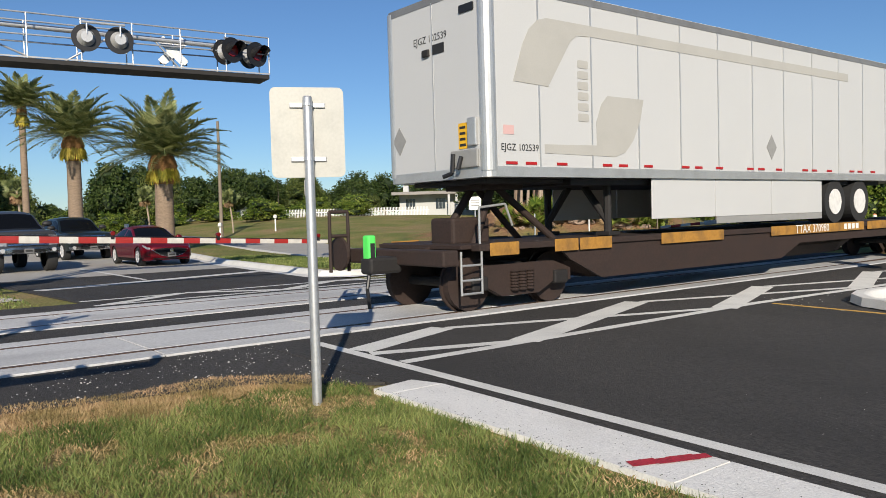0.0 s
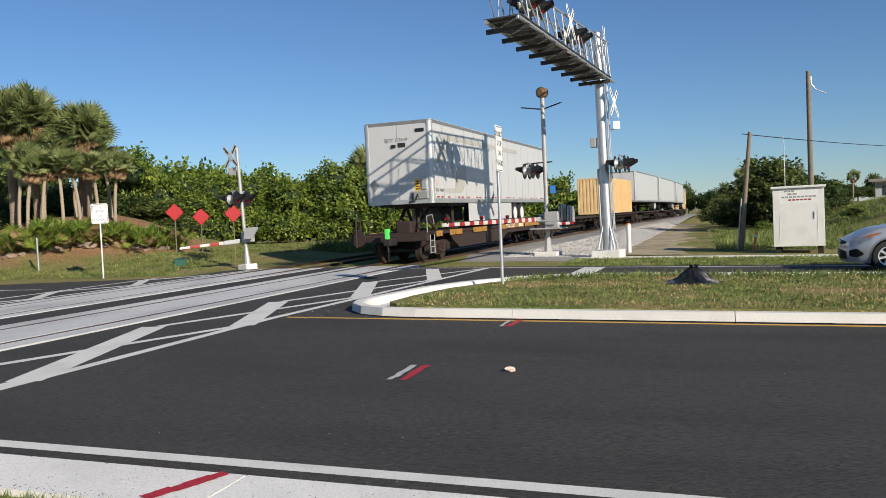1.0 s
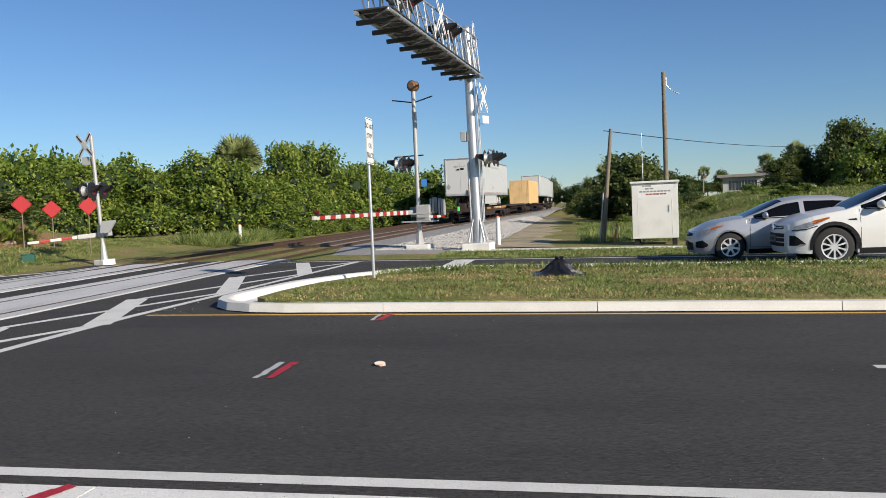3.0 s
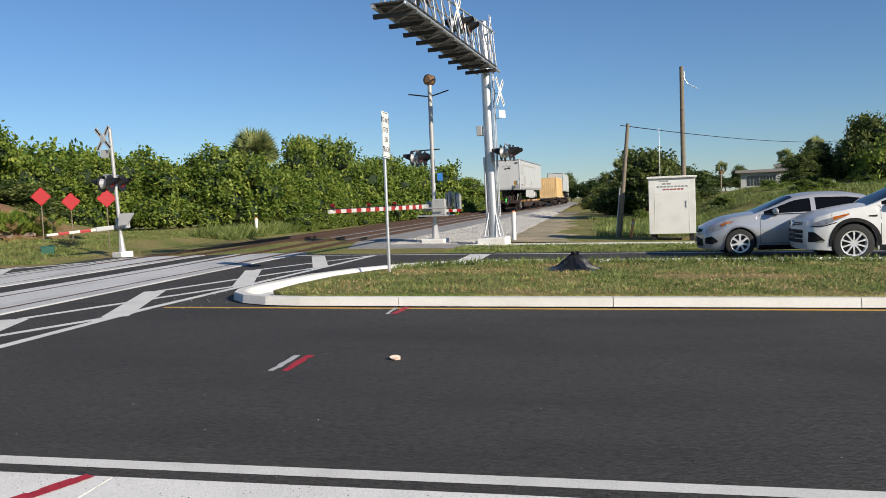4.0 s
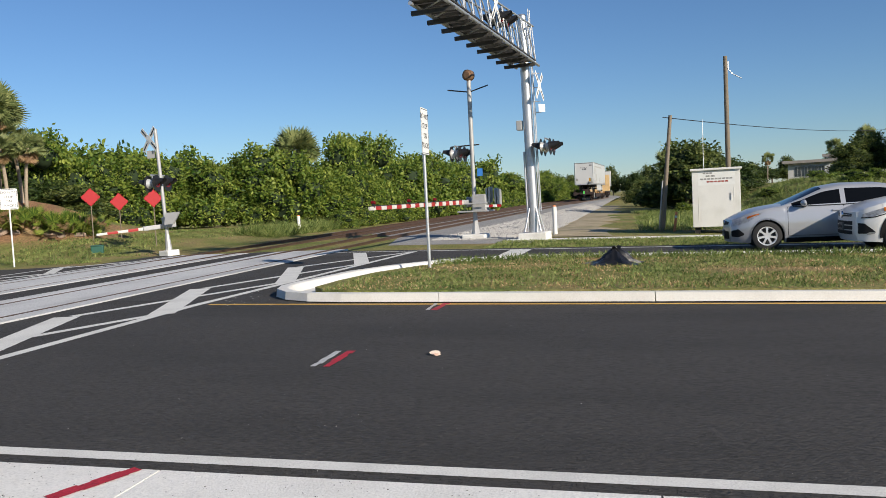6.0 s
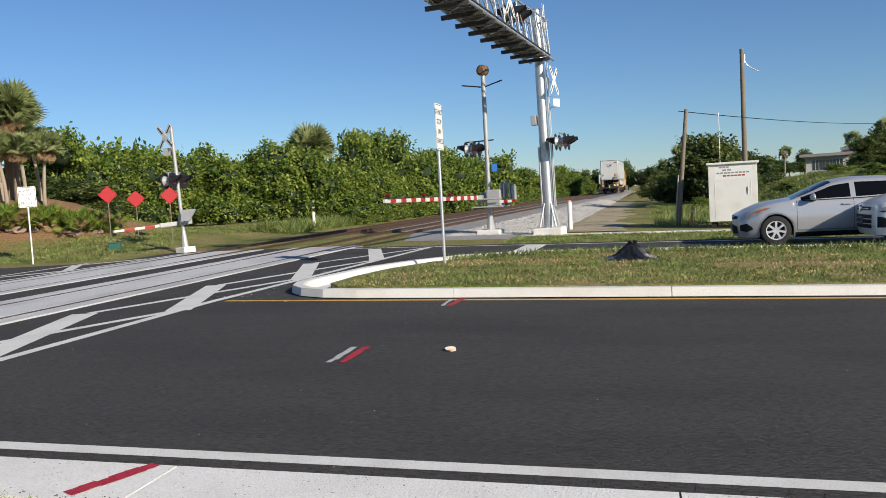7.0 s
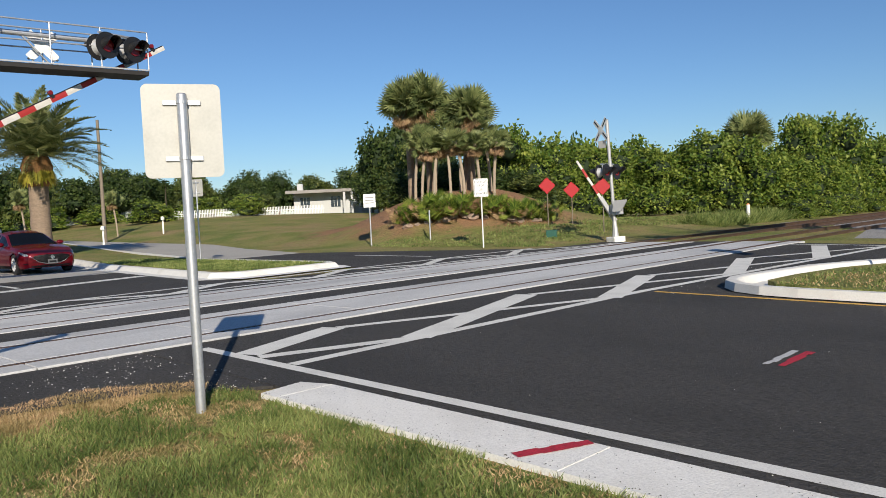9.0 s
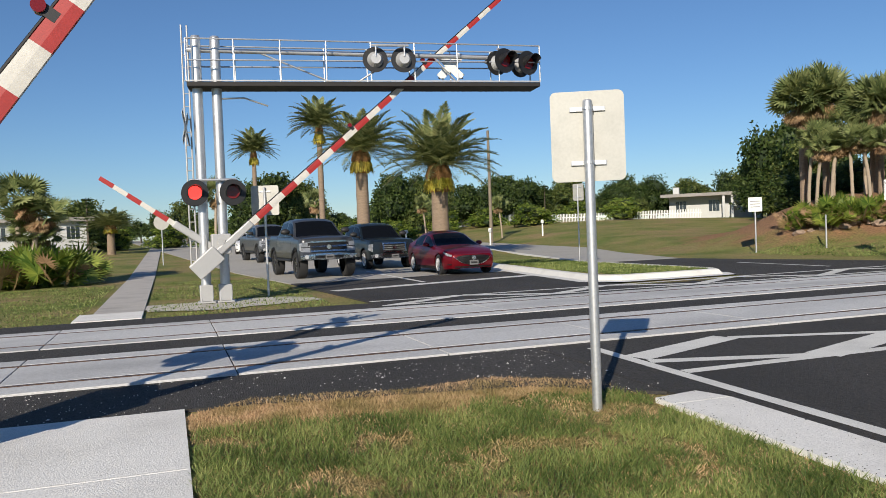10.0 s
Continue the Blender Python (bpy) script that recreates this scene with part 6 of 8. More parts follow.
for s in (-1, 1):
    part("headlight", ESC.patch(s, 0.10, 0.86, slope(0.735, 0.75, 0.80, 0.875, 0.955), slope(0.80, 0.86, 0.905, 0.95, 0.985), 0.006, 14), HEADLAMP, escape, "clear swept-back headlight", True)
    part("headlight_bezel", ESC.patch(s, 0.08, 0.60, slope(0.72, 0.735, 0.80), slope(0.74, 0.755, 0.82), 0.011, 8, 1), TRIM, escape)
    part("turn_lamp", ESC.patch(s, 0.52, 0.84, slope(0.85, 0.90, 0.955), slope(0.92, 0.95, 0.98), 0.011, 8), AMBER, escape, "amber corner lamp", True)
    part("fog_intake", ESC.patch(s, 0.03, 0.34, slope(0.42, 0.42, 0.425, 0.44), slope(0.63, 0.62, 0.54, 0.46), 0.005, 10), TRIM, escape, "black fog-lamp intake")
    part("fog_lamp", ESC.patch(s, 0.18, 0.33, slope(0.40, 0.405, 0.42), slope(0.43, 0.455, 0.45), 0.011, 6), HEADLAMP, escape, "small fog lamp")
    part("side_badge", ESC.patch(s, 1.20, 1.36, slope(0.905, 0.90), slope(0.93, 0.94), 0.006, 4, 1), TRIM, escape)
part("grille", ESC.front(-0.5, 0.5, slope(0.755, 0.745, 0.755), slope(0.81, 0.82, 0.81), 0.006), TRIM, escape, "black upper grille")
part("grille_bar", ESC.front(-0.52, 0.52, flat(0.777), flat(0.791), 0.018, 10, 1), CHROME, escape, "chrome grille bar")
for k in range(3):
    part("lower_grille", ESC.front(-0.56, 0.56, flat(0.40 + 0.095 * k), flat(0.475 + 0.095 * k), 0.006), TRIM, escape, "black lower grille")
badge_on(escape, ESC, 0.785, 0.07)
plate_on(escape, ESC, 0.55)

# dark red sedan, and the pale one farther back
SED = Shell(4.86, 1.84, [(0, 0.66), (0.15, 0.74), (0.6, 0.83), (1.3, 0.92), (1.75, 0.95), (3.6, 0.98), (4.4, 1.03), (4.75, 1.02), (4.86, 0.9)],
            [(0, 0.22), (0.5, 0.18), (4.3, 0.2), (4.86, 0.32)], [(0, 0.76), (0.12, 0.87), (0.4, 0.96), (0.8, 1.0), (3.9, 1.0), (4.6, 0.93), (4.86, 0.84)],
            [(0.2, 0.04), (0.35, 0.0), (0.6, -0.02), (0.75, 0.06), (1.0, 0.14)], 0.22, 0.16, (0.95, 3.78), 0.375, 0.34)
SED_ROOF = [(1.45, 0.93), (1.65, 1.0), (2.4, 1.36), (2.95, 1.44), (3.4, 1.41), (4.1, 1.16), (4.5, 1.02)]


def sedan(label, material, m):
    car = vehicle("sedan", m, label, material, SED, SED_ROOF, (1.42, 4.5), ((1.75, 2.78), (2.86, 3.75)), 2.38, 3.5, 0.22, "car", 0.44, 10, 0.05, None, (1.65, 2.82), (1.95, 1.0, 1.0))
    for s in (-1, 1):
        part("headlight", SED.patch(s, 0.03, 0.50, slope(0.60, 0.62, 0.68, 0.735), slope(0.665, 0.70, 0.745, 0.765), 0.006, 12), HEADLAMP, car, "narrow clear headlight", True)
        part("fog_slot", SED.patch(s, 0.02, 0.22, slope(0.33, 0.34), slope(0.37, 0.355), 0.005, 6, 1), TRIM, car)
    part("grille", SED.front(-0.56, 0.56, slope(0.50, 0.40, 0.36, 0.36, 0.36, 0.40, 0.50), slope(0.60, 0.635, 0.645, 0.645, 0.645, 0.635, 0.60), 0.008, 18), TRIM, car, "black shield grille")
    part("grille_wing", SED.front(-0.64, 0.64, slope(0.575, 0.40, 0.335, 0.33, 0.335, 0.40, 0.575), slope(0.60, 0.425, 0.36, 0.35, 0.36, 0.425, 0.60), 0.016, 22, 1), CHROME, car, "chrome grille surround")
    part("lower_intake", SED.front(-0.62, 0.62, slope(0.24, 0.235, 0.24), slope(0.29, 0.30, 0.29), 0.006), TRIM, car)
    badge_on(car, SED, 0.55, 0.075)
    plate_on(car, SED, 0.40, -0.02)
    return car


mazda = sedan("metallic dark red sedan waiting first in its lane", paint("metallic_red", (0.15, 0.002, 0.008), 0.35), Matrix())
fourth = sedan("white car farther back in the queue", paint("plain_white", (0.7, 0.7, 0.68), 0.0), pose(-56, 5.3, gz(-56), 0, 0, -6))
copy_thing(fourth, pose(-72, 8.5, gz(-72), 0, 0, -6))


# pickup trucks
def pickup(label, material, m, ride, r, tyre, bars, style):
    """A crew-cab pickup with its open bed; style sets the grille's bars."""
    def up(pts):
        return [(x, z + ride) for x, z in pts]
    sh = Shell(5.85, 2.03, up([(0, 1.10), (0.12, 1.16), (0.7, 1.19), (1.5, 1.23), (2.0, 1.24), (4.1, 1.25), (4.2, 1.28), (5.8, 1.29), (5.85, 1.25)]),
               up([(0, 0.44), (0.5, 0.40), (5.3, 0.44), (5.85, 0.55)]), [(0, 0.88), (0.1, 0.94), (0.3, 0.985), (0.6, 1.0), (5.6, 1.0), (5.85, 0.97)],
               up([(0.3, 0.06), (0.5, 0.0), (0.8, 0.0), (1.0, 0.03), (1.2, 0.08)]), 0.10, 0.10, (0.98, 4.68), r + 0.08, r)
    car = vehicle("pickup_truck", m, label, material, sh, up([(1.45, 1.20), (1.62, 1.27), (2.25, 1.76), (2.55, 1.85), (3.2, 1.88), (3.95, 1.85), (4.1, 1.72), (4.2, 1.26)]), (1.45, 4.2),
                  ((1.72, 2.88), (2.98, 3.92)), 2.28, 4.0, tyre, "pickup truck", 0.30, 6, 0.09, TRIM if bars > 2 else None, (1.75, 2.93, 4.16), (2.0, 1.42 + ride, 1.35), TRIM, DARK_RIM if bars > 2 else RIM)
    part("bed_floor", box(-5.7, -4.3, -0.85, 0.85, 1.296 + ride, 1.325 + ride, 0.01), TRIM, car, "black bed cover")
    g0, g1 = 0.68 + ride, 1.06 + ride
    part("grille", sh.front(-0.60, 0.60, flat(g0), flat(g1), 0.010), TRIM, car, "black grille")
    if style == "bars":
        for k in range(3):
            z = g0 + 0.03 + 0.155 * k
            part("grille_bar", sh.front(-0.62, 0.62, flat(z), flat(z + 0.055), 0.03, 10, 1), CHROME, car, "chrome grille bar")
    else:
        part("grille_surround", sh.front(-0.52, 0.52, flat(g1 - 0.05), flat(g1 + 0.01), 0.03, 10, 1), CHROME, car, "chrome grille rim")
        part("grille_surround", sh.front(-0.46, 0.46, flat(g0), flat(g0 + 0.05), 0.03, 10, 1), CHROME, car, "chrome grille rim")
        for s in (-1, 1):
            part("grille_surround", sh.front(s * 0.50, s * 0.44, flat(g0), flat(g1), 0.03, 2, 4), CHROME, car, "chrome grille rim")
        for k in range(3):
            part("grille_bar", sh.front(-0.44, 0.44, flat(g0 + 0.09 + 0.08 * k), flat(g0 + 0.115 + 0.08 * k), 0.02, 8, 1), GHOST_GREY, car)
    badge_on(car, sh, (g0 + g1) / 2, 0.085)
    for s in (-1, 1):
        part("headlight", sh.front(s * 0.64, s * 0.93, slope(g0 + 0.02, g0 + 0.04), slope(g1 - 0.02, g1 - 0.03), 0.014, 6, 6, 0.03), HEADLAMP, car, "clear headlight")
        part("headlight", sh.patch(s, 0.06, 0.34, slope(g0 + 0.05, g0 + 0.12), slope(g1 - 0.03, g1 - 0.06), 0.008, 6), HEADLAMP, car)
        part("headlight_divider", sh.front(s * 0.64, s * 0.93, flat((g0 + g1) / 2 - 0.012), flat((g0 + g1) / 2 + 0.012), 0.02, 4, 1, 0.03), TRIM, car)
        part("fog_lamp", tube(sh.bent(0, s * 0.78, 0.55 + ride) + Vector((0.02, 0, 0)), sh.bent(0, s * 0.78, 0.55 + ride) + Vector((0.09, 0, 0)), 0.07, seg=16), HEADLAMP, car, "round fog lamp")
        part("side_step", tube((-1.75, s * 0.98, 0.42 + ride), (-3.9, s * 0.98, 0.42 + ride), 0.05, seg=10), TRIM, car, "black side step")
    part("front_bumper", sh.front(-0.98, 0.98, slope(0.47 + ride, 0.44 + ride, 0.44 + ride, 0.47 + ride), slope(0.60 + ride, 0.655 + ride, 0.655 + ride, 0.60 + ride), 0.06, 14, 3, 0.02), CHROME, car, "chrome front bumper")
    part("bumper_slot", sh.front(-0.5, 0.5, flat(0.49 + ride), flat(0.585 + ride), 0.068, 8, 1, 0.02), TRIM, car)
    plate_on(car, sh, 0.53 + ride, -0.07)
    return car


silverado = pickup("lifted grey pickup truck with chrome bars and big tyres", paint("pewter_grey", (0.055, 0.058, 0.062), 0.3), Matrix(), 0.20, 0.47, 0.34, 3, "bars")
tundra = pickup("dark slate pickup truck with a chrome-rimmed grille", paint("slate_blue_black", (0.009, 0.014, 0.017), 0.0), Matrix(), 0.0, 0.40, 0.28, 2, "rim")
third = pickup("tall silver and black pickup truck second in its lane", paint("silver_white", (0.10, 0.103, 0.107), 0.2), pose(-42.2, 5.6, gz(-42), 0, 0, 6), 0.15, 0.45, 0.32, 3, "bars")


def along(x, y, heading, s, facing=4.0):
    """A pose s metres ahead of a place on a straight course."""
    a = radians(heading)
    u = x + s * math.cos(a)
    return pose(u, y + s * math.sin(a), gz(u), 0, 0, facing)


for ob, k in ((accent, 1.13), (escape, 1.17)):
    for o in ob.children:
        o.matrix_basis = Matrix.Diagonal((k, k, k, 1)) @ o.matrix_basis


def drive():
    walk(mazda, [(t, along(-24.25, 9.42, -8, s, 0.0)) for t, s in ((0, -4.3), (4, -4.3), (8.3, -4.1), (9.0, -3.7), (9.5, -2.5), (9.8, -0.9), (10.0, 0.0))])
    walk(tundra, [(t, along(-32.0, 8.8, -8, s)) for t, s in ((0, -4.6), (4, -4.6), (8.3, -4.2), (9.0, -3.6), (9.5, -2.4), (9.8, -0.3), (10.0, 1.1))])
    walk(silverado, [(t, along(-28.6, 5.5, -8, s)) for t, s in ((0, -0.4), (4, -0.4), (8.5, -0.3), (9.2, 0.1), (9.5, 0.5), (9.8, 1.3), (10.0, 1.9))])
    walk(accent, [(t, pose(u, 22.72, gz(u), 0, 0, 180)) for t, u in ((0, 3.6), (1.0, 3.22), (2.5, 3.16), (4.5, 2.79), (5.5, 2.55), (7.5, 2.13), (10.0, 1.5))])
    walk(escape, [(t, pose(u, 20.95, gz(u), 0, 0, 180)) for t, u in ((0, 7.2), (1.0, 5.15), (1.5, 4.97), (2.0, 4.93), (2.5, 4.93), (4.5, 4.93), (10.0, 4.93))])

# ---- plants ----
LEAF_BUSH = leaf_mat("bush_leaves", (0.06, 0.125, 0.018), (0.27, 0.33, 0.055))
LEAF_DARK = leaf_mat("dark_leaves", (0.022, 0.048, 0.012), (0.09, 0.13, 0.032))
LEAF_OLIVE = leaf_mat("olive_leaves", (0.05, 0.085, 0.022), (0.17, 0.20, 0.05))
LEAF_PALM = leaf_mat("palm_leaves", (0.09, 0.13, 0.045), (0.26, 0.29, 0.11), 0.25)
LEAF_DATE = leaf_mat("date_leaves", (0.13, 0.18, 0.065), (0.38, 0.39, 0.16), 0.25)
LEAF_DEAD = leaf_mat("dead_fronds", (0.20, 0.13, 0.06), (0.36, 0.25, 0.13), 0.2)
GRASS_GREEN = leaf_mat("grass_blades", (0.070, 0.125, 0.024), (0.28, 0.32, 0.10), 0.3, 1.6)
GRASS_DRY = leaf_mat("dry_grass", (0.25, 0.165, 0.07), (0.53, 0.40, 0.20), 0.2, 2.0)
# near-black green that stands in for the shade deep inside the crowns
CORE = mat("crown_shade", (0.018, 0.035, 0.010), 0.9, grain=0.5, grain_scale=4)
BARK = mat("palm_bark", (0.27, 0.20, 0.14), 0.9, grain=0.5, grain_scale=9, stain=0.4, stain_scale=2.5, bump=0.8, bump_scale=10, stretch=(1, 1, 4))
BARK_GREY = mat("tree_bark", (0.16, 0.13, 0.10), 0.9, grain=0.5, grain_scale=12, bump=0.6)
BOOTS = mat("palm_boots", (0.30, 0.15, 0.05), 0.9, grain=0.7, grain_scale=8, bump=0.9, bump_scale=9)
FRUIT = leaf_mat("date_stalks", (0.26, 0.25, 0.03), (0.55, 0.45, 0.06), 0.2)
BARK_PALE = mat("pale_bark", (0.37, 0.30, 0.22), 0.9, grain=0.4, grain_scale=12, bump=0.5, stretch=(1, 1, 4))
rng = np.random.default_rng(7)
random.seed(12)


def quads(name, co, material):
    """A mesh of loose quads from an array n x 4 x 3."""
    n = len(co)
    me = bpy.data.meshes.new(name)
    me.vertices.add(4 * n)
    me.loops.add(4 * n)
    me.polygons.add(n)
    me.vertices.foreach_set("co", co.reshape(-1).astype(np.float32))
    me.loops.foreach_set("vertex_index", np.arange(4 * n, dtype=np.int32))
    me.polygons.foreach_set("loop_start", np.arange(0, 4 * n, 4, dtype=np.int32))
    me.materials.append(material)
    me.update(calc_edges=True)
    me.validate()
    return me


def leaf_quads(p, d, nrm, length, width):
    """Lens-shaped leaves at p along d, lying across nrm."""
    d = d / np.linalg.norm(d, axis=1, keepdims=True)
    s = np.cross(d, nrm)
    s /= np.linalg.norm(s, axis=1, keepdims=True) + 1e-9
    L, W = np.asarray(length).reshape(-1, 1), np.asarray(width).reshape(-1, 1)
    return np.stack([p, p + d * L * 0.45 + s * W, p + d * L, p + d * L * 0.45 - s * W], 1)


def crown_mesh(name, lumps, count, size, material):
    """A crown of leaves in sprays: twigs stand off uneven lumps (centre, radii), with gaps between them."""
    lumps = np.array(lumps, float)
    area = lumps[:, 3] * lumps[:, 4] + lumps[:, 5] * lumps[:, 4]
    twigs = max(60, count // 15)
    pick = rng.choice(len(lumps), twigs, p=area / area.sum())
    v = rng.normal(size=(twigs, 3))
    v /= np.linalg.norm(v, axis=1, keepdims=True)
    v[:, 2] = np.where(v[:, 2] < -0.5, -v[:, 2], v[:, 2])
    rad = 0.74 + 0.30 * rng.random((twigs, 1)) + 0.30 * rng.random((twigs, 1)) ** 5
    wob = np.sin(v[:, :1] * 7 + pick[:, None]) * np.cos(v[:, 1:2] * 6 + pick[:, None] * 2) * 0.10
    p = lumps[pick, :3] + v * (rad + wob) * lumps[pick, 3:]
    k = rng.integers(0, twigs, count)
    grow = v[k] + np.array([0, 0, 0.35])
    p = p[k] + grow * rng.uniform(-0.9, 0.9, (count, 1)) * size * 1.3 + rng.normal(size=(count, 3)) * size * 0.62
    d = rng.normal(size=(count, 3)) + v[k] * 0.5
    d[:, 2] -= 0.35
    nr = v[k] + rng.normal(size=(count, 3)) * 0.7
    ln = size * (0.55 + 0.9 * rng.random(count))
    return quads(name, leaf_quads(p, d, nr, ln, ln * 0.30), material)


# added filler lumps, coloured as inner shade, that stop views through the leaves
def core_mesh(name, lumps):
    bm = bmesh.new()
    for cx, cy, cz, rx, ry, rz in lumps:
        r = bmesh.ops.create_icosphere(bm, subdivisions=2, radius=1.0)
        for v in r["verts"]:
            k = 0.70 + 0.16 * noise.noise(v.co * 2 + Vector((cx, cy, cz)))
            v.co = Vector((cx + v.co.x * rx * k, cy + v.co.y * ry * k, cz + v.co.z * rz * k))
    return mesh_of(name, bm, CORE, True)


def random_lumps(n, w, d, h, r):
    out = []
    for i in range(n):
        a, q = rng.uniform(0, 2 * math.pi), math.sqrt(rng.random())
        z = rng.uniform(0.25, 0.85) * h
        k = 1.0 - 0.35 * (z / h)
        rr = r * rng.uniform(0.7, 1.25)
        out.append((w * q * math.cos(a) * k, d * q * math.sin(a) * k, z, rr, rr, rr * rng.uniform(0.75, 1.0)))
    return out


def make_bush(name, label, category, group, lumps, count, size, material, trunk=None):
    t = thing(name, Matrix(), label, category, group)
    part("crown", crown_mesh("crown", lumps, count, size, material), None, t)
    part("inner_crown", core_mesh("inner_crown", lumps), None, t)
    if trunk:
        part("trunk", tube((0, 0, -0.3), (0, 0, trunk[0]), trunk[1], trunk[1] * 0.6), BARK_GREY, t, "tapered trunk", True)
        for k in range(4):
            a = k * 1.6
            part("limb", tube((0, 0, trunk[0] * 0.7), (math.cos(a) * trunk[0] * 0.4, math.sin(a) * trunk[0] * 0.4, trunk[0] * 1.15), trunk[1] * 0.5, trunk[1] * 0.2), BARK_GREY, t)
    return t


def put(src, x, y, s, turn=0.0, z=None, sz=None, sy=None):
    return copy_thing(src, pose(x, y, land_z(x, y) if z is None else z, 0, 0, turn) @ Matrix.Diagonal((s, sy or s, sz or s, 1)))


def place(src, x, y, s, turn=0.0, sz=None):
    src.matrix_basis = pose(x, y, land_z(x, y), 0, 0, turn) @ Matrix.Diagonal((s, s, sz or s, 1))


H_LABEL = "tangled green hedge bush along the railway"
def hedge_lumps():
    return random_lumps(16, 2.5, 1.9, 4.4, 0.98) + [(x, 0, 0.9, 1.5, 1.4, 1.1) for x in (-1.8, 0, 1.8)]


hedges = [make_bush("hedge_bush", H_LABEL, "bush", "hedge bushes", hedge_lumps(), 21000, 0.19, LEAF_BUSH) for _ in range(3)]
thin = [make_bush("hedge_bush", H_LABEL, "bush", "hedge bushes", hedge_lumps(), 6500, 0.30, LEAF_BUSH) for _ in range(2)]
line = [(-32.5, 39.5), (-30.2, 42.0), (-28.0, 43.5), (-26.4, 45.2), (-24.6, 46.2), (-23.0, 48.0), (-21.6, 49.5), (-20.8, 51.8), (-20.2, 54.5), (-19.9, 57.5), (-19.5, 60.5), (-19.1, 64), (-18.7, 68), (-18.4, 72), (-18.0, 77), (-17.5, 83), (-17, 89), (-16.4, 96), (-16, 104), (-15, 113), (-14, 123), (-13.2, 135), (-12.5, 148), (-12, 162)]
for i, (x, y) in enumerate(line):
    s = (1.15, 0.95, 1.05, 0.9, 1.0, 1.1, 0.95)[i % 7]
    tall = 1.06 if i in (8, 9) else (0.98, 0.80, 0.88, 0.76, 0.94)[i % 5]
    if i < 3:
        place(hedges[i], x, y, s, 40 * i, s * tall * (1.15 if i == 0 else 1))
    else:
        put(hedges[i % 3], x, y, s, 47 * i, sz=s * tall)
place(thin[0], -34.5, 44.0, 1.1, 10, 1.15)
place(thin[1], -32.0, 46.5, 1.05, 70, 1.08)
for i in range(16):
    put(thin[i % 2], -31 + 1.3 * i - (0.1 * i) ** 2, 43.0 + 2.2 * i, 0.95, 31 * i, sz=random.uniform(0.72, 1.0))
dark_trees = [make_bush("broadleaf_tree", "dense dark green broadleaf tree", "tree", "broadleaf trees", random_lumps(20, 2.7, 2.7, 5.8, 1.15), 14000, 0.26, LEAF_DARK, (3.0, 0.22)) for _ in range(2)]
place(dark_trees[0], -64.6, 58.2, 1.05, 0)
place(dark_trees[1], -61.2, 56.0, 1.18, 50)
olive = make_bush("broadleaf_tree", "olive green broadleaf tree", "tree", "broadleaf trees", random_lumps(18, 2.5, 2.5, 5.2, 1.1), 13000, 0.25, LEAF_OLIVE, (2.8, 0.2))
place(olive, -57.4, 52.2, 1.12, 20)
for i, (x, y, s, z) in enumerate(((-67.8, 59.0, 0.9, 0.85), (-53.3, 50.8, 1.12, 1.22), (-50.5, 49.5, 1.05, 1.32), (-47.0, 46.0, 0.85, 1.35), (-44.0, 44.2, 0.8, 1.35), (-59, 54.5, 1.1, 1.1), (-55.3, 49.0, 0.9, 0.85), (-49.0, 45.5, 0.85, 0.8), (-78.7, 50.0, 0.62, 1.0), (-76.1, 51.5, 0.75, 0.95), (-75.9, 55.3, 0.75, 0.95), (-76.5, 58.0, 0.7, 1.0), (-71.5, 59.0, 0.8, 1.0), (-69.5, 60.5, 0.95, 1.0), (-81.5, 54.5, 0.75, 1.0), (-84.0, 51.5, 0.8, 1.0), (-88.0, 47.0, 0.9, 0.95), (-89.0, 42.5, 0.85, 1.0), (-72.9, 47.5, 0.42, 0.9), (-71.0, 46.2, 0.35, 0.9), (-96, 28.7, 0.9, 1.15), (-93.5, 31, 0.9, 1.1))):
    put((dark_trees[1], olive, dark_trees[0])[i % 3], x, y, s, 80 * i, sz=s * z)
for i, (x, y, s, z) in enumerate(((-85, 24.2, 1.1, 1.07), (-84, 27.5, 0.9, 1.0), (-85, 9.4, 1.15, 1.08), (-86, 13.0, 1.0, 1.02), (-85, 38.0, 1.0, 0.95), (-83, 45.5, 0.85, 0.85), (-84, 33.0, 0.9, 0.9), (-79, -6.8, 0.8, 0.9), (-55.2, 50.2, 1.1, 1.32), (-52.4, 49.6, 1.05, 1.08), (-34.5, 33.5, 0.7, 0.62), (-32.6, 35.2, 0.72, 0.6), (-30.5, 36.4, 0.7, 0.55), (-28.3, 36.8, 0.65, 0.5))):
    put((dark_trees[0], olive)[i % 2], x, y, s, 55 * i, sz=s * z)
random.seed(21)
# farther trees, in larger and fewer leaves
kinds = [make_bush("broadleaf_tree", "distant green broadleaf tree", "tree", "distant trees", random_lumps(16, 2.8, 2.8, 5.6, 1.2), 4800, 0.42, m, (2.6, 0.22)) for m in (LEAF_DARK, LEAF_OLIVE, LEAF_DARK)]
# treeline beyond the suburb
for i in range(40):
    a = radians(47 + 58 * i / 39)
    d = random.uniform(92, 125)
    s = random.uniform(0.6, 1.0)
    sz = random.uniform(0.58, 0.92)
    if i < 3:
        place(kinds[i], -d * math.sin(a), d * math.cos(a), s, 50 * i, sz)
    else:
        put(kinds[i % 3], -d * math.sin(a), d * math.cos(a), s, random.uniform(0, 360), sz=sz)
for i in range(14):
    a = radians(58 + 3.2 * i)
    d = random.uniform(78, 88)
    put(thin[i % 2], -d * math.sin(a), d * math.cos(a), 0.7, random.uniform(0, 360), sz=0.38)
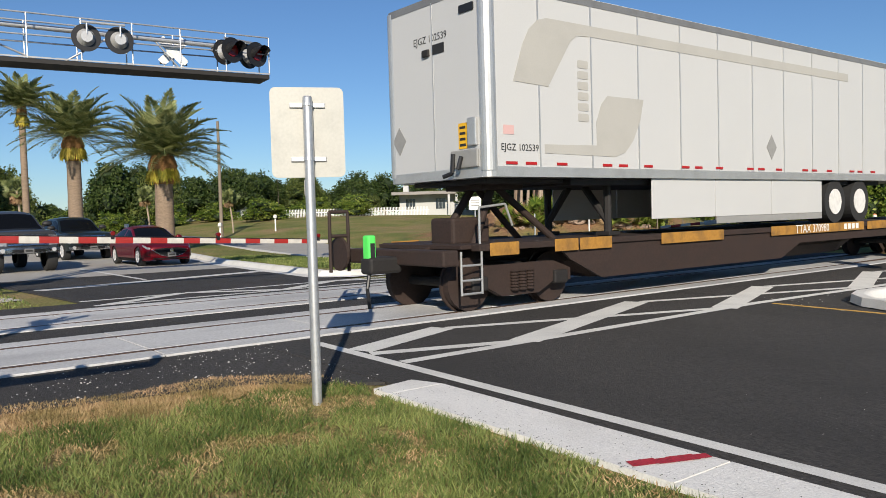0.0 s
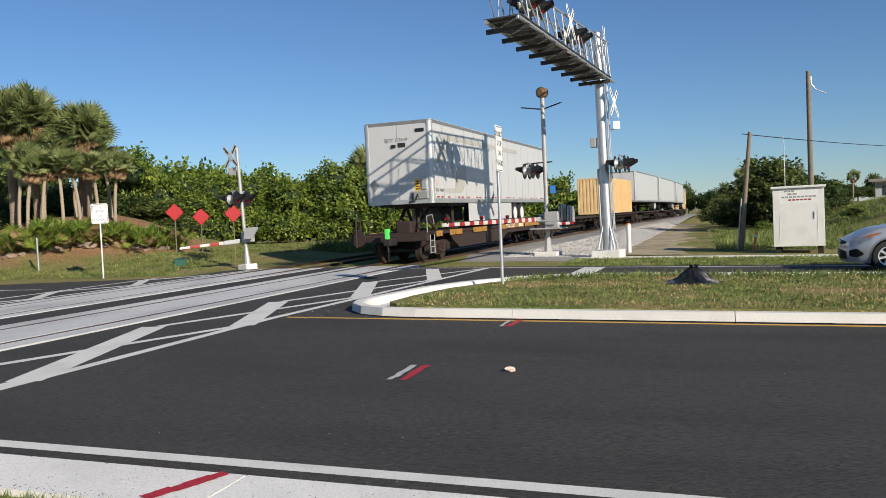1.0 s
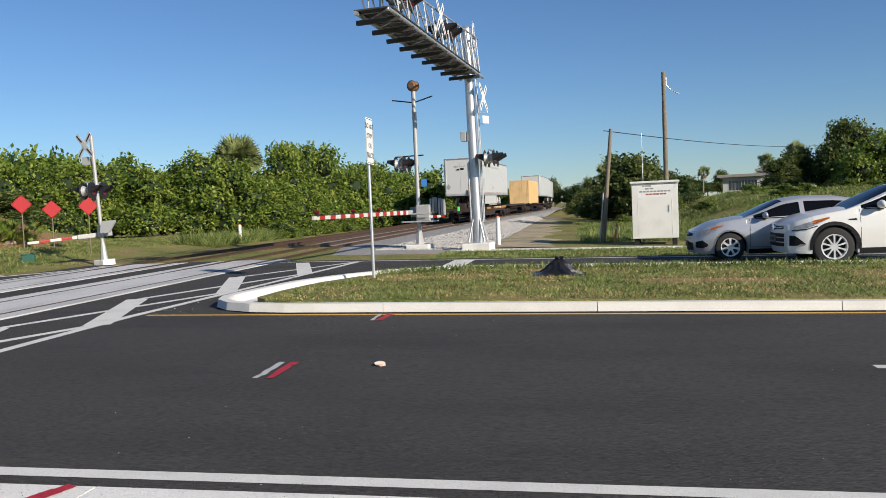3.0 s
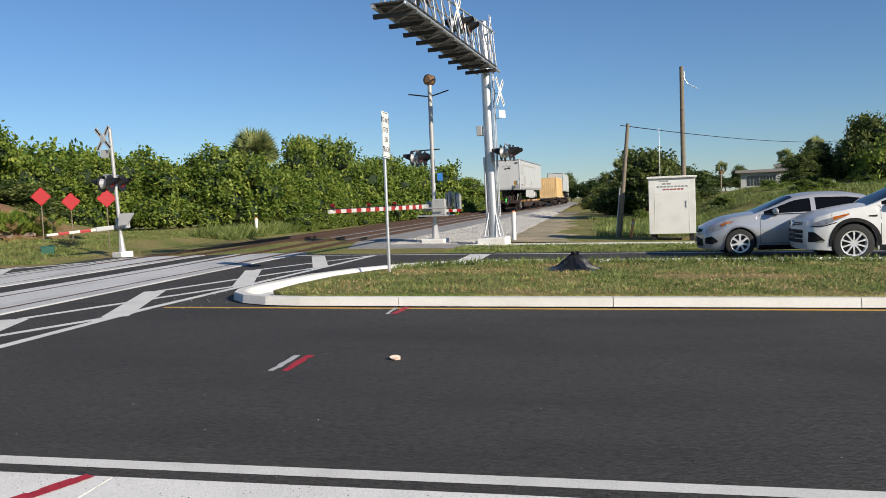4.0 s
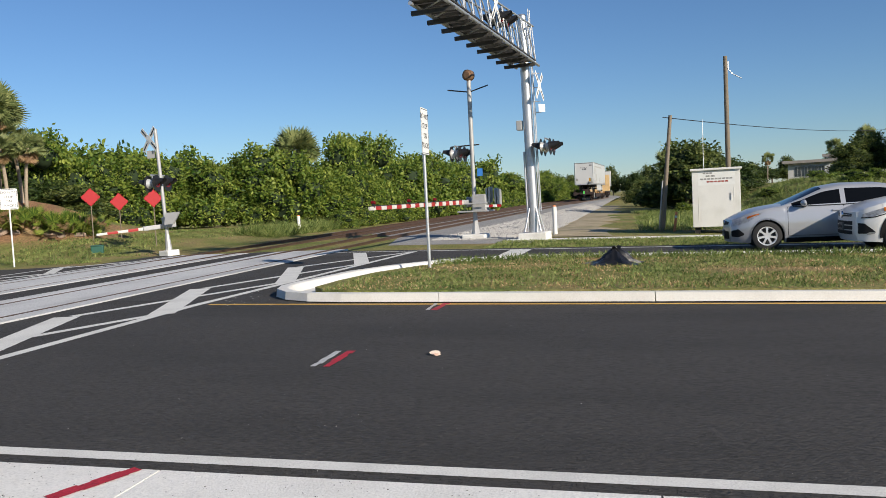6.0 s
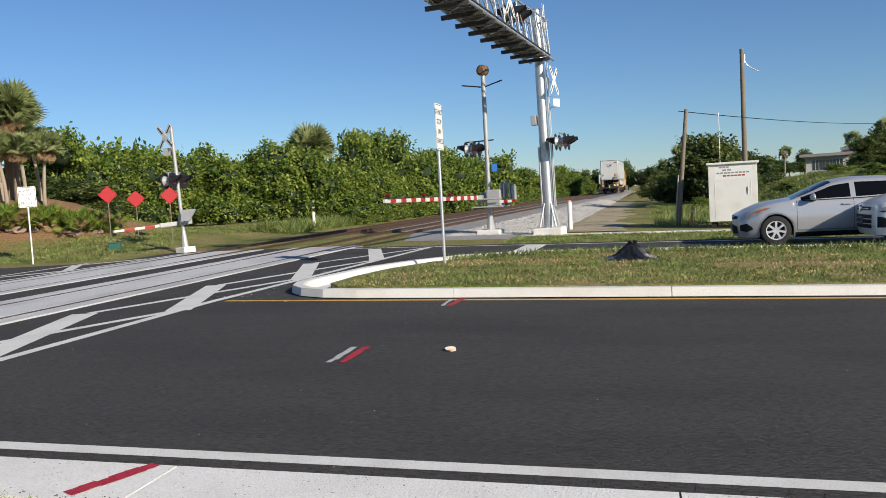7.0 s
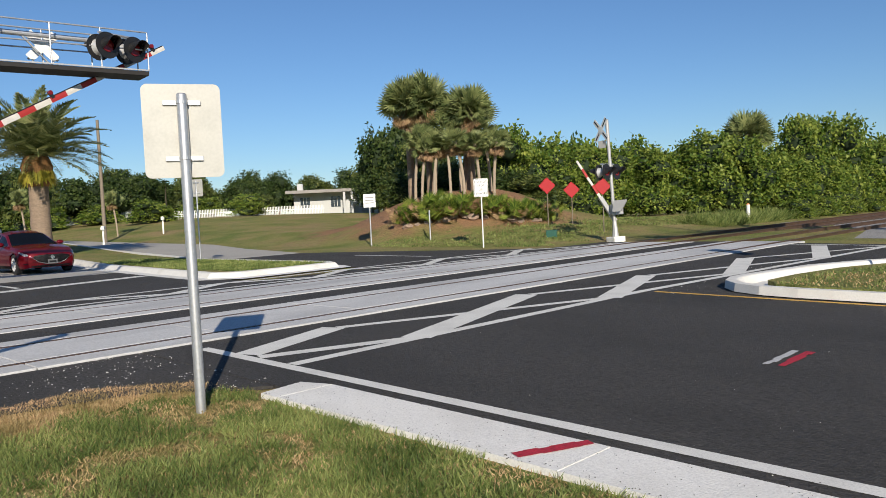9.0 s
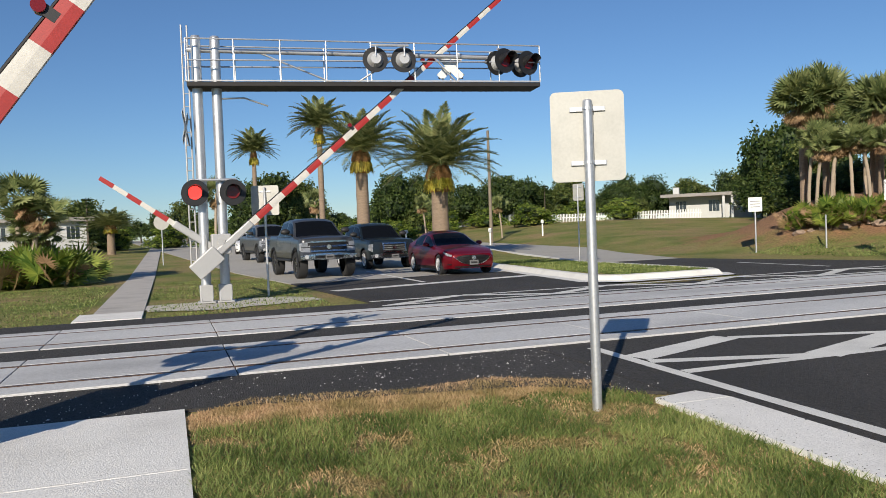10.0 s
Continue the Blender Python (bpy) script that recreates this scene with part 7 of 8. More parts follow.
# beyond the railway's right side
for i in range(34):
    a = radians(-4 - 30 * i / 33)
    d = random.uniform(112, 145)
    s = random.uniform(0.5, 0.9)
    put(kinds[i % 3], -d * math.sin(a), d * math.cos(a), s, random.uniform(0, 360), sz=random.uniform(0.42, 0.72))
for i in range(16):
    y = 120 + 9 * i
    put(kinds[i % 3], 6.5 + 0.02 * y + random.uniform(0, 5), y, 0.9, random.uniform(0, 360), sz=0.55)
# trees that close the view where the railway bends away
for i in range(11):
    put(kinds[i % 3], -22 + 4.2 * i + random.uniform(-1, 1), 262 + random.uniform(-8, 8), random.uniform(1.1, 1.5), 40 * i, sz=random.uniform(1.25, 1.75))
for x, y, s, z in ((4.2, 60, 1.0, 0.78), (2.6, 61.5, 0.62, 0.55), (6.2, 62, 0.75, 0.62), (7.2, 67, 0.95, 0.72), (9.6, 72, 0.7, 0.55), (3.0, 74, 0.7, 0.65), (1.4, 84, 0.75, 0.55), (20.5, 80, 0.7, 0.72), (22.2, 82, 0.75, 0.85), (25.2, 80, 0.9, 1.12), (27.5, 90, 0.8, 0.95)):
    put(dark_trees[0] if int(y) % 2 else olive, x, y, s, 30 * x, sz=s * z)
for i in range(7):
    put(thin[i % 2], 25.5 + 2.6 * i, 72 + 2.0 * i, 0.9, 60 * i, sz=0.85 + 0.12 * (i % 3))
for i in range(14):
    put(thin[i % 2], random.uniform(3, 24), random.uniform(42, 62), random.uniform(0.2, 0.35), random.uniform(0, 360), sz=random.uniform(0.08, 0.15))
for i in range(22):
    y = 47 + 4.0 * i
    put(thin[i % 2], -18.3 - 0.5 * random.random() + bend(y), y, 0.35, random.uniform(0, 360), sz=random.uniform(0.16, 0.3))


def fan_leaf(o, d, length, fan, out, dead):
    """A palmate leaf: stalk and a fan of narrow blades."""
    d = d / np.linalg.norm(d)
    tip = o + d * length
    side = np.cross(d, np.array([0.03, 0.02, 1.0]))
    side /= np.linalg.norm(side) + 1e-9
    up = np.cross(side, d)
    roll = rng.uniform(-1.3, 1.3)
    side, up = side * math.cos(roll) + up * math.sin(roll), up * math.cos(roll) - side * math.sin(roll)
    k = 15
    ang = np.linspace(-1.9, 1.9, k)
    dirs = np.cos(ang)[:, None] * d + np.sin(ang)[:, None] * side + up * 0.12 - np.array([0, 0, 0.25 + 0.35 * dead])
    ln = fan * (0.75 + 0.25 * np.cos(ang))
    out.append(leaf_quads(np.repeat(tip[None], k, 0), dirs, np.repeat(up[None], k, 0), ln, ln * 0.075))
    out.append(leaf_quads(o[None], d[None], up[None], [length * 1.05], [0.02]))


def sabal(label, h, r, trunk_r, leaves, dead, lean=(0, 0), group="sabal palms", bark=None, leaf=None):
    t = thing("sabal_palm", Matrix(), label, "palm tree", group)
    top = np.array([lean[0], lean[1], h])
    n = 6
    bm = bmesh.new()
    rings = []
    for i in range(n + 1):
        f = i / n
        c = Vector((lean[0] * f * f, lean[1] * f * f, -0.3 + (h + 0.3) * f))
        rr = trunk_r * (1.15 - 0.25 * f) * (1 + 0.06 * math.sin(i * 5))
        rings.append([(c.x + rr * math.cos(a), c.y + rr * math.sin(a), c.z) for a in np.linspace(0, 2 * math.pi, 11)[:-1]])
    part("trunk", loft(rings), bark or BARK, t, "fibrous palm trunk", True)
    live, brown = [], []
    for i in range(leaves):
        el = math.asin(rng.uniform(-0.45, 0.98))
        a = rng.uniform(0, 2 * math.pi)
        d = np.array([math.cos(a) * math.cos(el), math.sin(a) * math.cos(el), math.sin(el)])
        fan_leaf(top + rng.normal(size=3) * 0.08, d, r * rng.uniform(0.45, 0.62), r * rng.uniform(0.42, 0.6), live, 0)
    for i in range(dead):
        el = -rng.uniform(0.75, 1.35)
        a = rng.uniform(0, 2 * math.pi)
        d = np.array([math.cos(a) * math.cos(el), math.sin(a) * math.cos(el), math.sin(el)])
        fan_leaf(top + np.array([0, 0, -0.15]), d, r * rng.uniform(0.25, 0.55), r * rng.uniform(0.3, 0.45), brown, 1)
    part("crown", quads("crown", np.concatenate(live), leaf or LEAF_PALM), None, t, "round crown of fan leaves")
    if brown:
        part("dead_skirt", quads("dead_skirt", np.concatenate(brown), LEAF_DEAD), None, t, "hanging brown dead fronds")
    return t


big = sabal("tall sabal palm with a round fan-leaf crown", 5.0, 1.6, 0.19, 130, 55)
place(big, -31.3, 29.8, 1.0)
put(big, -30.4, 30.3, 0.85, 140, sz=0.98)
put(big, -28.8, 31.6, 1.0, 100, sz=0.84)
put(big, -27.9, 31.0, 0.72, 200, sz=0.82)
put(big, -22.1, 51.4, 1.05, 60, sz=1.02)
small = sabal("young sabal palm with brown hanging fronds", 3.15, 0.92, 0.075, 52, 75, (0.35, 0.1), bark=BARK_PALE)
place(small, -30.2, 29.0, 1.0)
random.seed(4)
for i, (x, y, s) in enumerate(((-29.6, 28.9, 1.0), (-29.0, 29.2, 1.05), (-28.3, 29.7, 0.98), (-27.7, 30.1, 1.0), (-27.0, 30.5, 0.97), (-26.4, 30.9, 0.95), (-29.9, 30.2, 1.08), (-28.6, 30.8, 1.05), (-27.2, 31.6, 1.0))):
    put(small, x, y, s, 67 * i, sz=s * random.uniform(0.80, 0.97))
for x, y, s in ((23, 86, 1.2), (30, 95, 1.3), (26, 110, 1.2), (15.5, 96, 0.8), (6.0, 63.5, 1.0), (3.4, 64.2, 1.1), (-66, 12, 1.1), (-62, 3.5, 1.3), (-74, 24, 1.0), (-60, 26, 0.8)):
    put(small, x, y, s, 50 * x, sz=s * 1.1)


def palmetto(label):
    t = thing("palmetto_shrub", Matrix(), label, "shrub", "low palmetto shrubs")
    live, brown = [], []
    for i in range(46):
        el = rng.uniform(0.15, 1.3)
        a = rng.uniform(0, 2 * math.pi)
        d = np.array([math.cos(a) * math.cos(el), math.sin(a) * math.cos(el), math.sin(el)])
        fan_leaf(rng.normal(size=3) * np.array([0.5, 0.5, 0.05]) + np.array([0, 0, 0.15]), d, rng.uniform(0.4, 0.9), rng.uniform(0.4, 0.65), live if i % 4 else brown, 0)
    part("crown", quads("crown", np.concatenate(live), LEAF_BUSH), None, t)
    part("dead_leaves", quads("dead_leaves", np.concatenate(brown), LEAF_DEAD), None, t, "brown dead leaves")
    return t


shrub = palmetto("low palmetto shrub with green and brown fans")
place(shrub, -27.2, 27.6, 0.8)
for i in range(20):
    f = i / 19
    put(shrub, -28.6 + 5.6 * f + random.uniform(-0.4, 0.4), 27.1 + 3.0 * f + random.uniform(-0.3, 0.6), random.uniform(0.75, 1.15), 71 * i)
for i in range(9):
    put(shrub, -32.5 + random.uniform(-0.8, 0.9), -4.9 + random.uniform(-1.6, 0.7), random.uniform(1.1, 1.7), 71 * i)
put(small, -32.8, -5.2, 1.35, 20, sz=1.05)
put(small, -32.0, -4.6, 1.25, 120, sz=0.85)
put(small, -32.6, -4.2, 1.2, 220, sz=0.62)
put(hedges[1], -33.0, -6.3, 0.6, 0, sz=0.4)


def rock(x, y, s):
    bm = bmesh.new()
    bmesh.ops.create_icosphere(bm, subdivisions=2, radius=1.0)
    off = Vector((x * 3.1, y * 1.7, s))
    for v in bm.verts:
        v.co *= 0.8 + 0.5 * noise.noise(v.co * 1.3 + off)
        v.co.z *= 0.6
    tagged(part("rock", bm, mat("limestone", (0.34, 0.25, 0.19), 0.9, grain=0.5, grain_scale=8, stain=0.5, stain_scale=3, bump=0.6, bump_scale=8), at=pose(x, y, land_z(x, y) + 0.1 * s) @ Matrix.Diagonal((s, s, s, 1))),
           "pinkish limestone rock at the palms' foot", "rock", "rocks round the palm mound")


for i in range(18):
    f = i / 17
    rock(-28.2 + 5.0 * f + random.uniform(-0.2, 0.2), 26.9 + 2.9 * f + random.uniform(-0.3, 0.2), random.uniform(0.2, 0.38))


def date_palm(label, h, r, trunk_r):
    t = thing("date_palm", Matrix(), label, "palm tree", "date palms along the road")
    n = 10
    rings = [[(trunk_r * (1.12 - 0.12 * i / n) * (1 + 0.03 * (i % 2)) * math.cos(a), trunk_r * (1.12 - 0.12 * i / n) * (1 + 0.03 * (i % 2)) * math.sin(a), -0.3 + (h + 0.1) * i / n) for a in np.linspace(0, 2 * math.pi, 15)[:-1]] for i in range(n + 1)]
    part("trunk", loft(rings), BARK, t, "stout ringed palm trunk", True)
    rings = [[(q * math.cos(a), q * math.sin(a), z) for a in np.linspace(0, 2 * math.pi, 15)[:-1]] for q, z in ((trunk_r * 0.95, h - 0.7), (trunk_r * 1.35, h - 0.4), (trunk_r * 1.7, h + 0.25), (trunk_r * 1.3, h + 0.7), (trunk_r * 0.5, h + 1.0))]
    part("boot_ball", loft(rings), BOOTS, t, "brown boots of cut fronds", True)
    fruit = []
    for i in range(420):
        a = rng.uniform(0, 2 * math.pi)
        o = np.array([math.cos(a) * trunk_r * 1.6, math.sin(a) * trunk_r * 1.6, h + rng.uniform(-0.2, 0.15)])
        fruit.append(leaf_quads(o[None], np.array([[math.cos(a) * 0.35, math.sin(a) * 0.35, -1.0]]) + rng.normal(size=(1, 3)) * 0.1, np.array([[math.cos(a), math.sin(a), 0.1]]), [rng.uniform(0.3, 0.65)], [0.045]))
    part("fruiting_head", quads("fruiting_head", np.concatenate(fruit), FRUIT), None, t, "hanging yellow-green date stalks")
    out = []
    for i in range(64):
        f = (i + 0.5) / 64
        el0 = math.asin(0.99 - 1.08 * f)
        a = i * 2.39996
        L = r * rng.uniform(0.9, 1.1)
        p = np.array([0, 0, h + 0.75])
        el = el0
        seg = 14
        pts, dirs = [], []
        for k in range(seg):
            d = np.array([math.cos(a) * math.cos(el), math.sin(a) * math.cos(el), math.sin(el)])
            pts.append(p.copy())
            dirs.append(d)
            p = p + d * L / seg
            el -= (0.022 + 0.07 * k / seg) * (1.05 if el > -0.9 else 0.1)
        pts, dirs = np.array(pts), np.array(dirs)
        side = np.array([-math.sin(a), math.cos(a), 0.0])
        out.append(leaf_quads(pts, dirs, np.repeat(np.cross(dirs[0], side)[None], seg, 0), np.full(seg, L / seg * 1.15), np.full(seg, 0.025)))
        for s in (-1, 1):
            for rep in range(5):
                q = pts[1:] + dirs[1:] * L / seg * (rep / 5)
                fr = np.linspace(0.1, 1, seg - 1)
                dd = dirs[1:] * 0.75 + s * side * 0.85 + np.array([0, 0, 0.22]) + rng.normal(size=(seg - 1, 3)) * 0.10
                ln = r * 0.21 * np.sin(np.pi * (0.12 + 0.83 * fr)) * rng.uniform(0.85, 1.1, seg - 1)
                out.append(leaf_quads(q, dd, np.repeat(np.cross(dirs[0], side)[None], seg - 1, 0), ln, np.full(seg - 1, 0.042)))
    part("crown", quads("crown", np.concatenate(out), LEAF_DATE), None, t, "feathery arching fronds")
    return t


dp = date_palm("stout date palm with feathery crown and hanging date stalks", 4.0, 3.35, 0.40)
place(dp, -38.05, 13.1, 1.0)
place(date_palm("tall stout date palm with feathery crown", 5.6, 3.2, 0.36), -47.9, 11.5, 1.0, 80)
dt = date_palm("slender tall palm with a small feathery crown", 8.5, 2.5, 0.20)
place(dt, -59.2, 11.1, 1.0, 150)
put(dt, -74.8, 7.9, 0.95, 210)
put(dp, -69.0, -4.2, 0.7, 250, sz=0.5)


def norfolk(label):
    t = thing("norfolk_pine", Matrix(), label, "tree", "norfolk pines")
    part("trunk", tube((0, 0, -0.3), (0, 0, 8.0), 0.16, 0.03), BARK_GREY, t, "", True)
    out = []
    for i in range(13):
        z = 1.2 + i * 0.53
        r = 2.3 * (1 - i / 14.5)
        for k in range(6):
            a = k * math.pi / 3 + i * 0.3
            m = 26
            f = rng.random(m) ** 0.7
            p = np.stack([np.cos(a) * f * r, np.sin(a) * f * r, z + 0.12 * f * r + 0 * f], 1) + rng.normal(size=(m, 3)) * 0.05
            d = np.stack([np.cos(a + rng.normal(size=m) * 0.8), np.sin(a + rng.normal(size=m) * 0.8), rng.uniform(-0.1, 0.5, m)], 1)
            out.append(leaf_quads(p, d, rng.normal(size=(m, 3)) + np.array([0, 0, 1.0]), np.full(m, 0.34), np.full(m, 0.05)))
    part("crown", quads("crown", np.concatenate(out), LEAF_DARK), None, t, "tiers of level branches")
    return t


np_tree = norfolk("tiered norfolk pine with level branches")
place(np_tree, -60.5, 52.0, 0.95)
put(np_tree, -57.2, 51.2, 0.90, 30)
put(np_tree, -70.5, -6.0, 0.8, 60, sz=0.62)
put(np_tree, -82, 41, 0.7, 20, sz=0.55)

# ---- houses beyond the lawns ----
STUCCO = mat("white_stucco", (0.52, 0.53, 0.52), 0.85, grain=0.15, stain=0.25, stain_scale=0.8)
ROOF = mat("pale_roof", (0.30, 0.28, 0.26), 0.85, grain=0.3, grain_scale=10, stain=0.3)
PANE = mat("window_glass", (0.03, 0.04, 0.05), 0.08, spec=0.8)


def bungalow(x, y, z, turn, w, label, porch=True):
    h = thing("house", pose(x, y, z, 0, 0, turn), label, "house", "bungalows")
    part("wall", box(-w / 2, w / 2, 0, 6, -1.2, 2.5, 0.02), STUCCO, h, "white stucco walls")
    part("roof", box(-w / 2 - 0.6, w / 2 + 0.5, -1.7 if porch else -0.6, 6.5, 2.5, 2.72, 0.03), ROOF, h, "low pale roof with overhang")
    part("fascia", box(-w / 2 - 0.62, w / 2 + 0.52, -1.74 if porch else -0.64, -1.70 if porch else -0.6, 2.42, 2.74), ROOF, h)
    if porch:
        for i in range(5):
            px = w / 2 - 3.4 + i * 0.8
            part("column", box(px - 0.12, px + 0.12, -1.6, -1.36, -1.0, 2.5, 0.01), STUCCO, h, "white porch column")
        part("chimney", box(-w / 2 + 0.3, -w / 2 + 0.9, 1.0, 1.6, 2.7, 3.5, 0.02), STUCCO, h, "white chimney")
    for i in range(3):
        wx = -w / 2 + 1.2 + i * (w - 2.4) / 2
        win = part("window", box(wx - 0.5, wx + 0.5, -0.03, 0.02, 0.9, 2.0), PANE, h, "dark window")
        for k in (-0.17, 0.17):
            part("glazing_bar", box(wx + k - 0.02, wx + k + 0.02, -0.05, -0.03, 0.9, 2.0), STUCCO, win)
    return h


bungalow(-66.9, 52.4, 1.62, 48, 8.8, "low white bungalow with porch columns and chimney")
bungalow(-86, 34, 1.6, 62, 9, "pale bungalow half hidden by trees", False)
bungalow(20.3, 98, 1.3, -12, 4.5, "white house half hidden by trees", False)
bungalow(25.6, 99, 1.9, -14, 6, "white low house on the rise", False)
bungalow(-74.5, -10.3, 1.2, 95, 8, "grey house behind palms", False)


def picket_fence():
    f = thing("picket_fence", pose(-72.2, 36.1, 1.5, 0, 0, math.degrees(math.atan2(6.8, 4.5))), "white picket fence along the far lawn", "fence")
    n = 100
    pk = mesh_of("picket", box(-0.035, 0.035, -0.015, 0.015, 0.0, 1.25, 0.01), SIGN_WHITE)
    for i in range(n):
        part("picket", pk, None, f, at=pose(0.15 * i, 0, 0))
    for z in (0.3, 0.9):
        part("fence_rail", box(0, 0.15 * n, 0.015, 0.05, z - 0.04, z + 0.04), SIGN_WHITE, f)


picket_fence()


def lawn_post(x, y, h, w, label):
    p = thing("lawn_sign", pose(x, y, land_z(x, y), 0, 0, 55), label, "sign")
    part("post", tube((0, 0, -0.2), (0, 0, h), 0.035), GALV, p, "", True)
    if w:
        part("panel", plate(w, w * 1.1, 0.02, 0.004), SIGN_WHITE, p, "white panel", at=pose(0, -0.045, h - w * 0.5) @ UP)
        for k in range(3):
            part("lettering_bar", plate(w * 0.7, 0.04, 0.004, 0.002), GHOST_GREY, p, at=pose(0, -0.049, h - w * 0.25 - 0.12 * k) @ UP)


lawn_post(-27.6, 23.6, 2.35, 0.55, "small white notice on a thin post in the lawn")
lawn_post(-25.6, 25.4, 1.35, 0.0, "bare thin post in the lawn")
for x, y in ((-52, 21.6), (-58, 17.2), (-55, 27.2)):
    m = thing("mailbox", pose(x, y, land_z(x, y), 0, 0, 60), "white mailbox on a post beside the road", "mailbox", "mailboxes")
    part("post", box(-0.05, 0.05, -0.05, 0.05, -0.2, 1.0), SIGN_WHITE, m)
    bm = box(-0.11, 0.11, -0.26, 0.26, 1.0, 1.14)
    tube((0, -0.26, 1.14), (0, 0.26, 1.14), 0.11, bm=bm)
    part("mail_case", bm, SIGN_WHITE, m, "white rounded case")

# ---- grass, straw and gravel near the camera ----
def blades(name, n, area, hmin, hmax, material, label, keep=None, base=-0.03, width=0.003):
    """Loose grass blades over an outline in plan."""
    p = np.stack([rng.uniform(area[0], area[1], n), rng.uniform(area[2], area[3], n)], 1)
    if keep is not None:
        p = p[keep(p[:, 0], p[:, 1])]
    if area[1] == 1.5:
        p = p[rng.random(len(p)) < np.interp(p[:, 0], [-1.0, 1.5], [1, 0])]
    n = len(p)
    z = np.array([land_z(u, v) if base == 0.0 else gz(u) for u, v in p]) + base
    o = np.stack([p[:, 0], p[:, 1], z], 1)
    d = np.stack([rng.normal(size=n) * 0.8, rng.normal(size=n) * 0.8, np.full(n, 1.0)], 1)
    ln = rng.uniform(hmin, hmax, n)
    co = leaf_quads(o, d, rng.normal(size=(n, 3)) + 1e-3, ln, np.full(n, width))
    tagged(part(name, quads(name, co, material), None), label, "grass", kind="stuff")


def patch(u, v, s=1.0, o=0.0):
    return np.array([noise.noise(Vector((a * s + o, b * s, o))) for a, b in zip(u, v)])


def lawn_edge(u, v):
    """Inside the near lawn: between walk, apron and gutter."""
    rim = np.interp(v, [0.1, 0.7, 1.5, 2.1, 3.1, 3.9, 4.1], [-7.5, -7.9, -7.8, -7.6, -7.75, -7.2, -6.4])
    return (u > rim) & (v > 0.13) & ((v < 3.98) | (u < -6.25))


blades("grass", 170000, (-7.3, 1.5, 0.13, 4.05), 0.03, 0.10, GRASS_GREEN, "green lawn grass beside the walk",
       lambda u, v: lawn_edge(u, v) & (u > np.interp(v, [0, 4], [-6.95, -6.65]) - 0.4 * patch(u, v, 3.0, 2.0)) & (patch(u, v, 1.4) + 0.5 * patch(u, v, 6.0) > -0.24))
blades("straw", 95000, (-8.2, 1.5, 0.13, 4.1), 0.02, 0.05, GRASS_DRY, "dry brown straw and dead grass",
       lambda u, v: lawn_edge(u, v) & ((u < -6.45 + 0.5 * patch(u, v, 2.0, 3.0)) | (patch(u, v, 1.4) + 0.6 * patch(u, v, 5.0) < -0.16) | (rng.random(len(u)) < 0.22)), base=-0.025, width=0.0035)
blades("straw", 60000, (-8.2, -6.3, 0.13, 4.1), 0.02, 0.06, GRASS_DRY, "matted brown straw along the asphalt", lambda u, v: lawn_edge(u, v) & (u < -6.8 + 0.4 * patch(u, v, 2.0, 3.0)), base=-0.02, width=0.003)
blades("grass", 42000, (-5.3, 14, 12.95, 19.2), 0.03, 0.09, GRASS_GREEN, "green grass on the median", lambda u, v: (u > np.interp(v, [13, 14.6, 17.5, 19.2], [-5.2, -5.2, -4.4, -2.0])) & (patch(u, v, 0.8) > -0.25), 0.12, 0.009)
blades("straw", 16000, (-5.3, 14, 12.95, 19.2), 0.03, 0.08, GRASS_DRY, "dry straw on the median", lambda u, v: (u > np.interp(v, [13, 14.6, 17.5, 19.2], [-5.2, -5.2, -4.4, -2.0])) & (patch(u, v, 0.8) < 0.1), 0.125, 0.009)
blades("grass", 15000, (-4.4, 14, 17.6, 19.32), 0.12, 0.22, GRASS_GREEN, "taller grass along the median's far kerb", lambda u, v: (v > np.interp(u, [-4.4, -3.7, -2.9, -1.5], [17.3, 18.0, 18.5, 18.75])) & (v < np.interp(u, [-4.4, -3.9, -2.9, -1.5], [17.9, 18.5, 19.1, 19.32])) & (patch(u, v, 1.2) > -0.5), 0.12, 0.010)
blades("grass", 26000, (-28, -16.9, 23.2, 40), 0.05, 0.16, GRASS_GREEN, "rough grass below the hedge", lambda u, v: (u < -17.6) & (((u + 29) / 6.0) ** 2 + ((v - 31) / 5.0) ** 2 > 1.0) & (patch(u, v, 0.5) > -0.2), 0.0, 0.014)
blades("grass", 16000, (-4.5, 14, 24.7, 28.8), 0.05, 0.12, GRASS_GREEN, "green verge grass beyond the road", None, -0.03, 0.012)
blades("grass", 16000, (-30, -16.8, -6, 3.4), 0.03, 0.08, GRASS_GREEN, "lawn grass beyond the crossing", lambda u, v: ~((v > -1.7) & (v < -0.4)) & (patch(u, v, 0.6) > -0.2), -0.03, 0.012)
blades("grass", 14000, (-30, -18.4, 11.0, 14.2), 0.05, 0.10, GRASS_GREEN, "mown grass on the far median", lambda u, v: (v > 11.2 - 0.0 * u) & (v > np.interp(u, [-30, -22, -18], [12.3, 11.2, 11.0])), 0.12, 0.012)
blades("weeds", 42000, (-20.9, -17.2, 37, 78), 0.3, 1.0, GRASS_GREEN, "tall weeds along the hedge foot", lambda u, v: np.abs(u + 18.4 - np.interp(v, [33, 54, 75], [0, 1.4, 2.7])) < 1.35, 0.0, 0.016)
blades("weeds", 70000, (-0.6, 26, 33.2, 62), 0.15, 0.42, GRASS_GREEN, "tall weeds on the bank", lambda u, v: (u > 0.6 + 0.02 * (v - 33) + 1.6 * patch(u, v, 0.5, 4.0)) & (patch(u, v, 0.3) > -0.2), 0.0, 0.015)


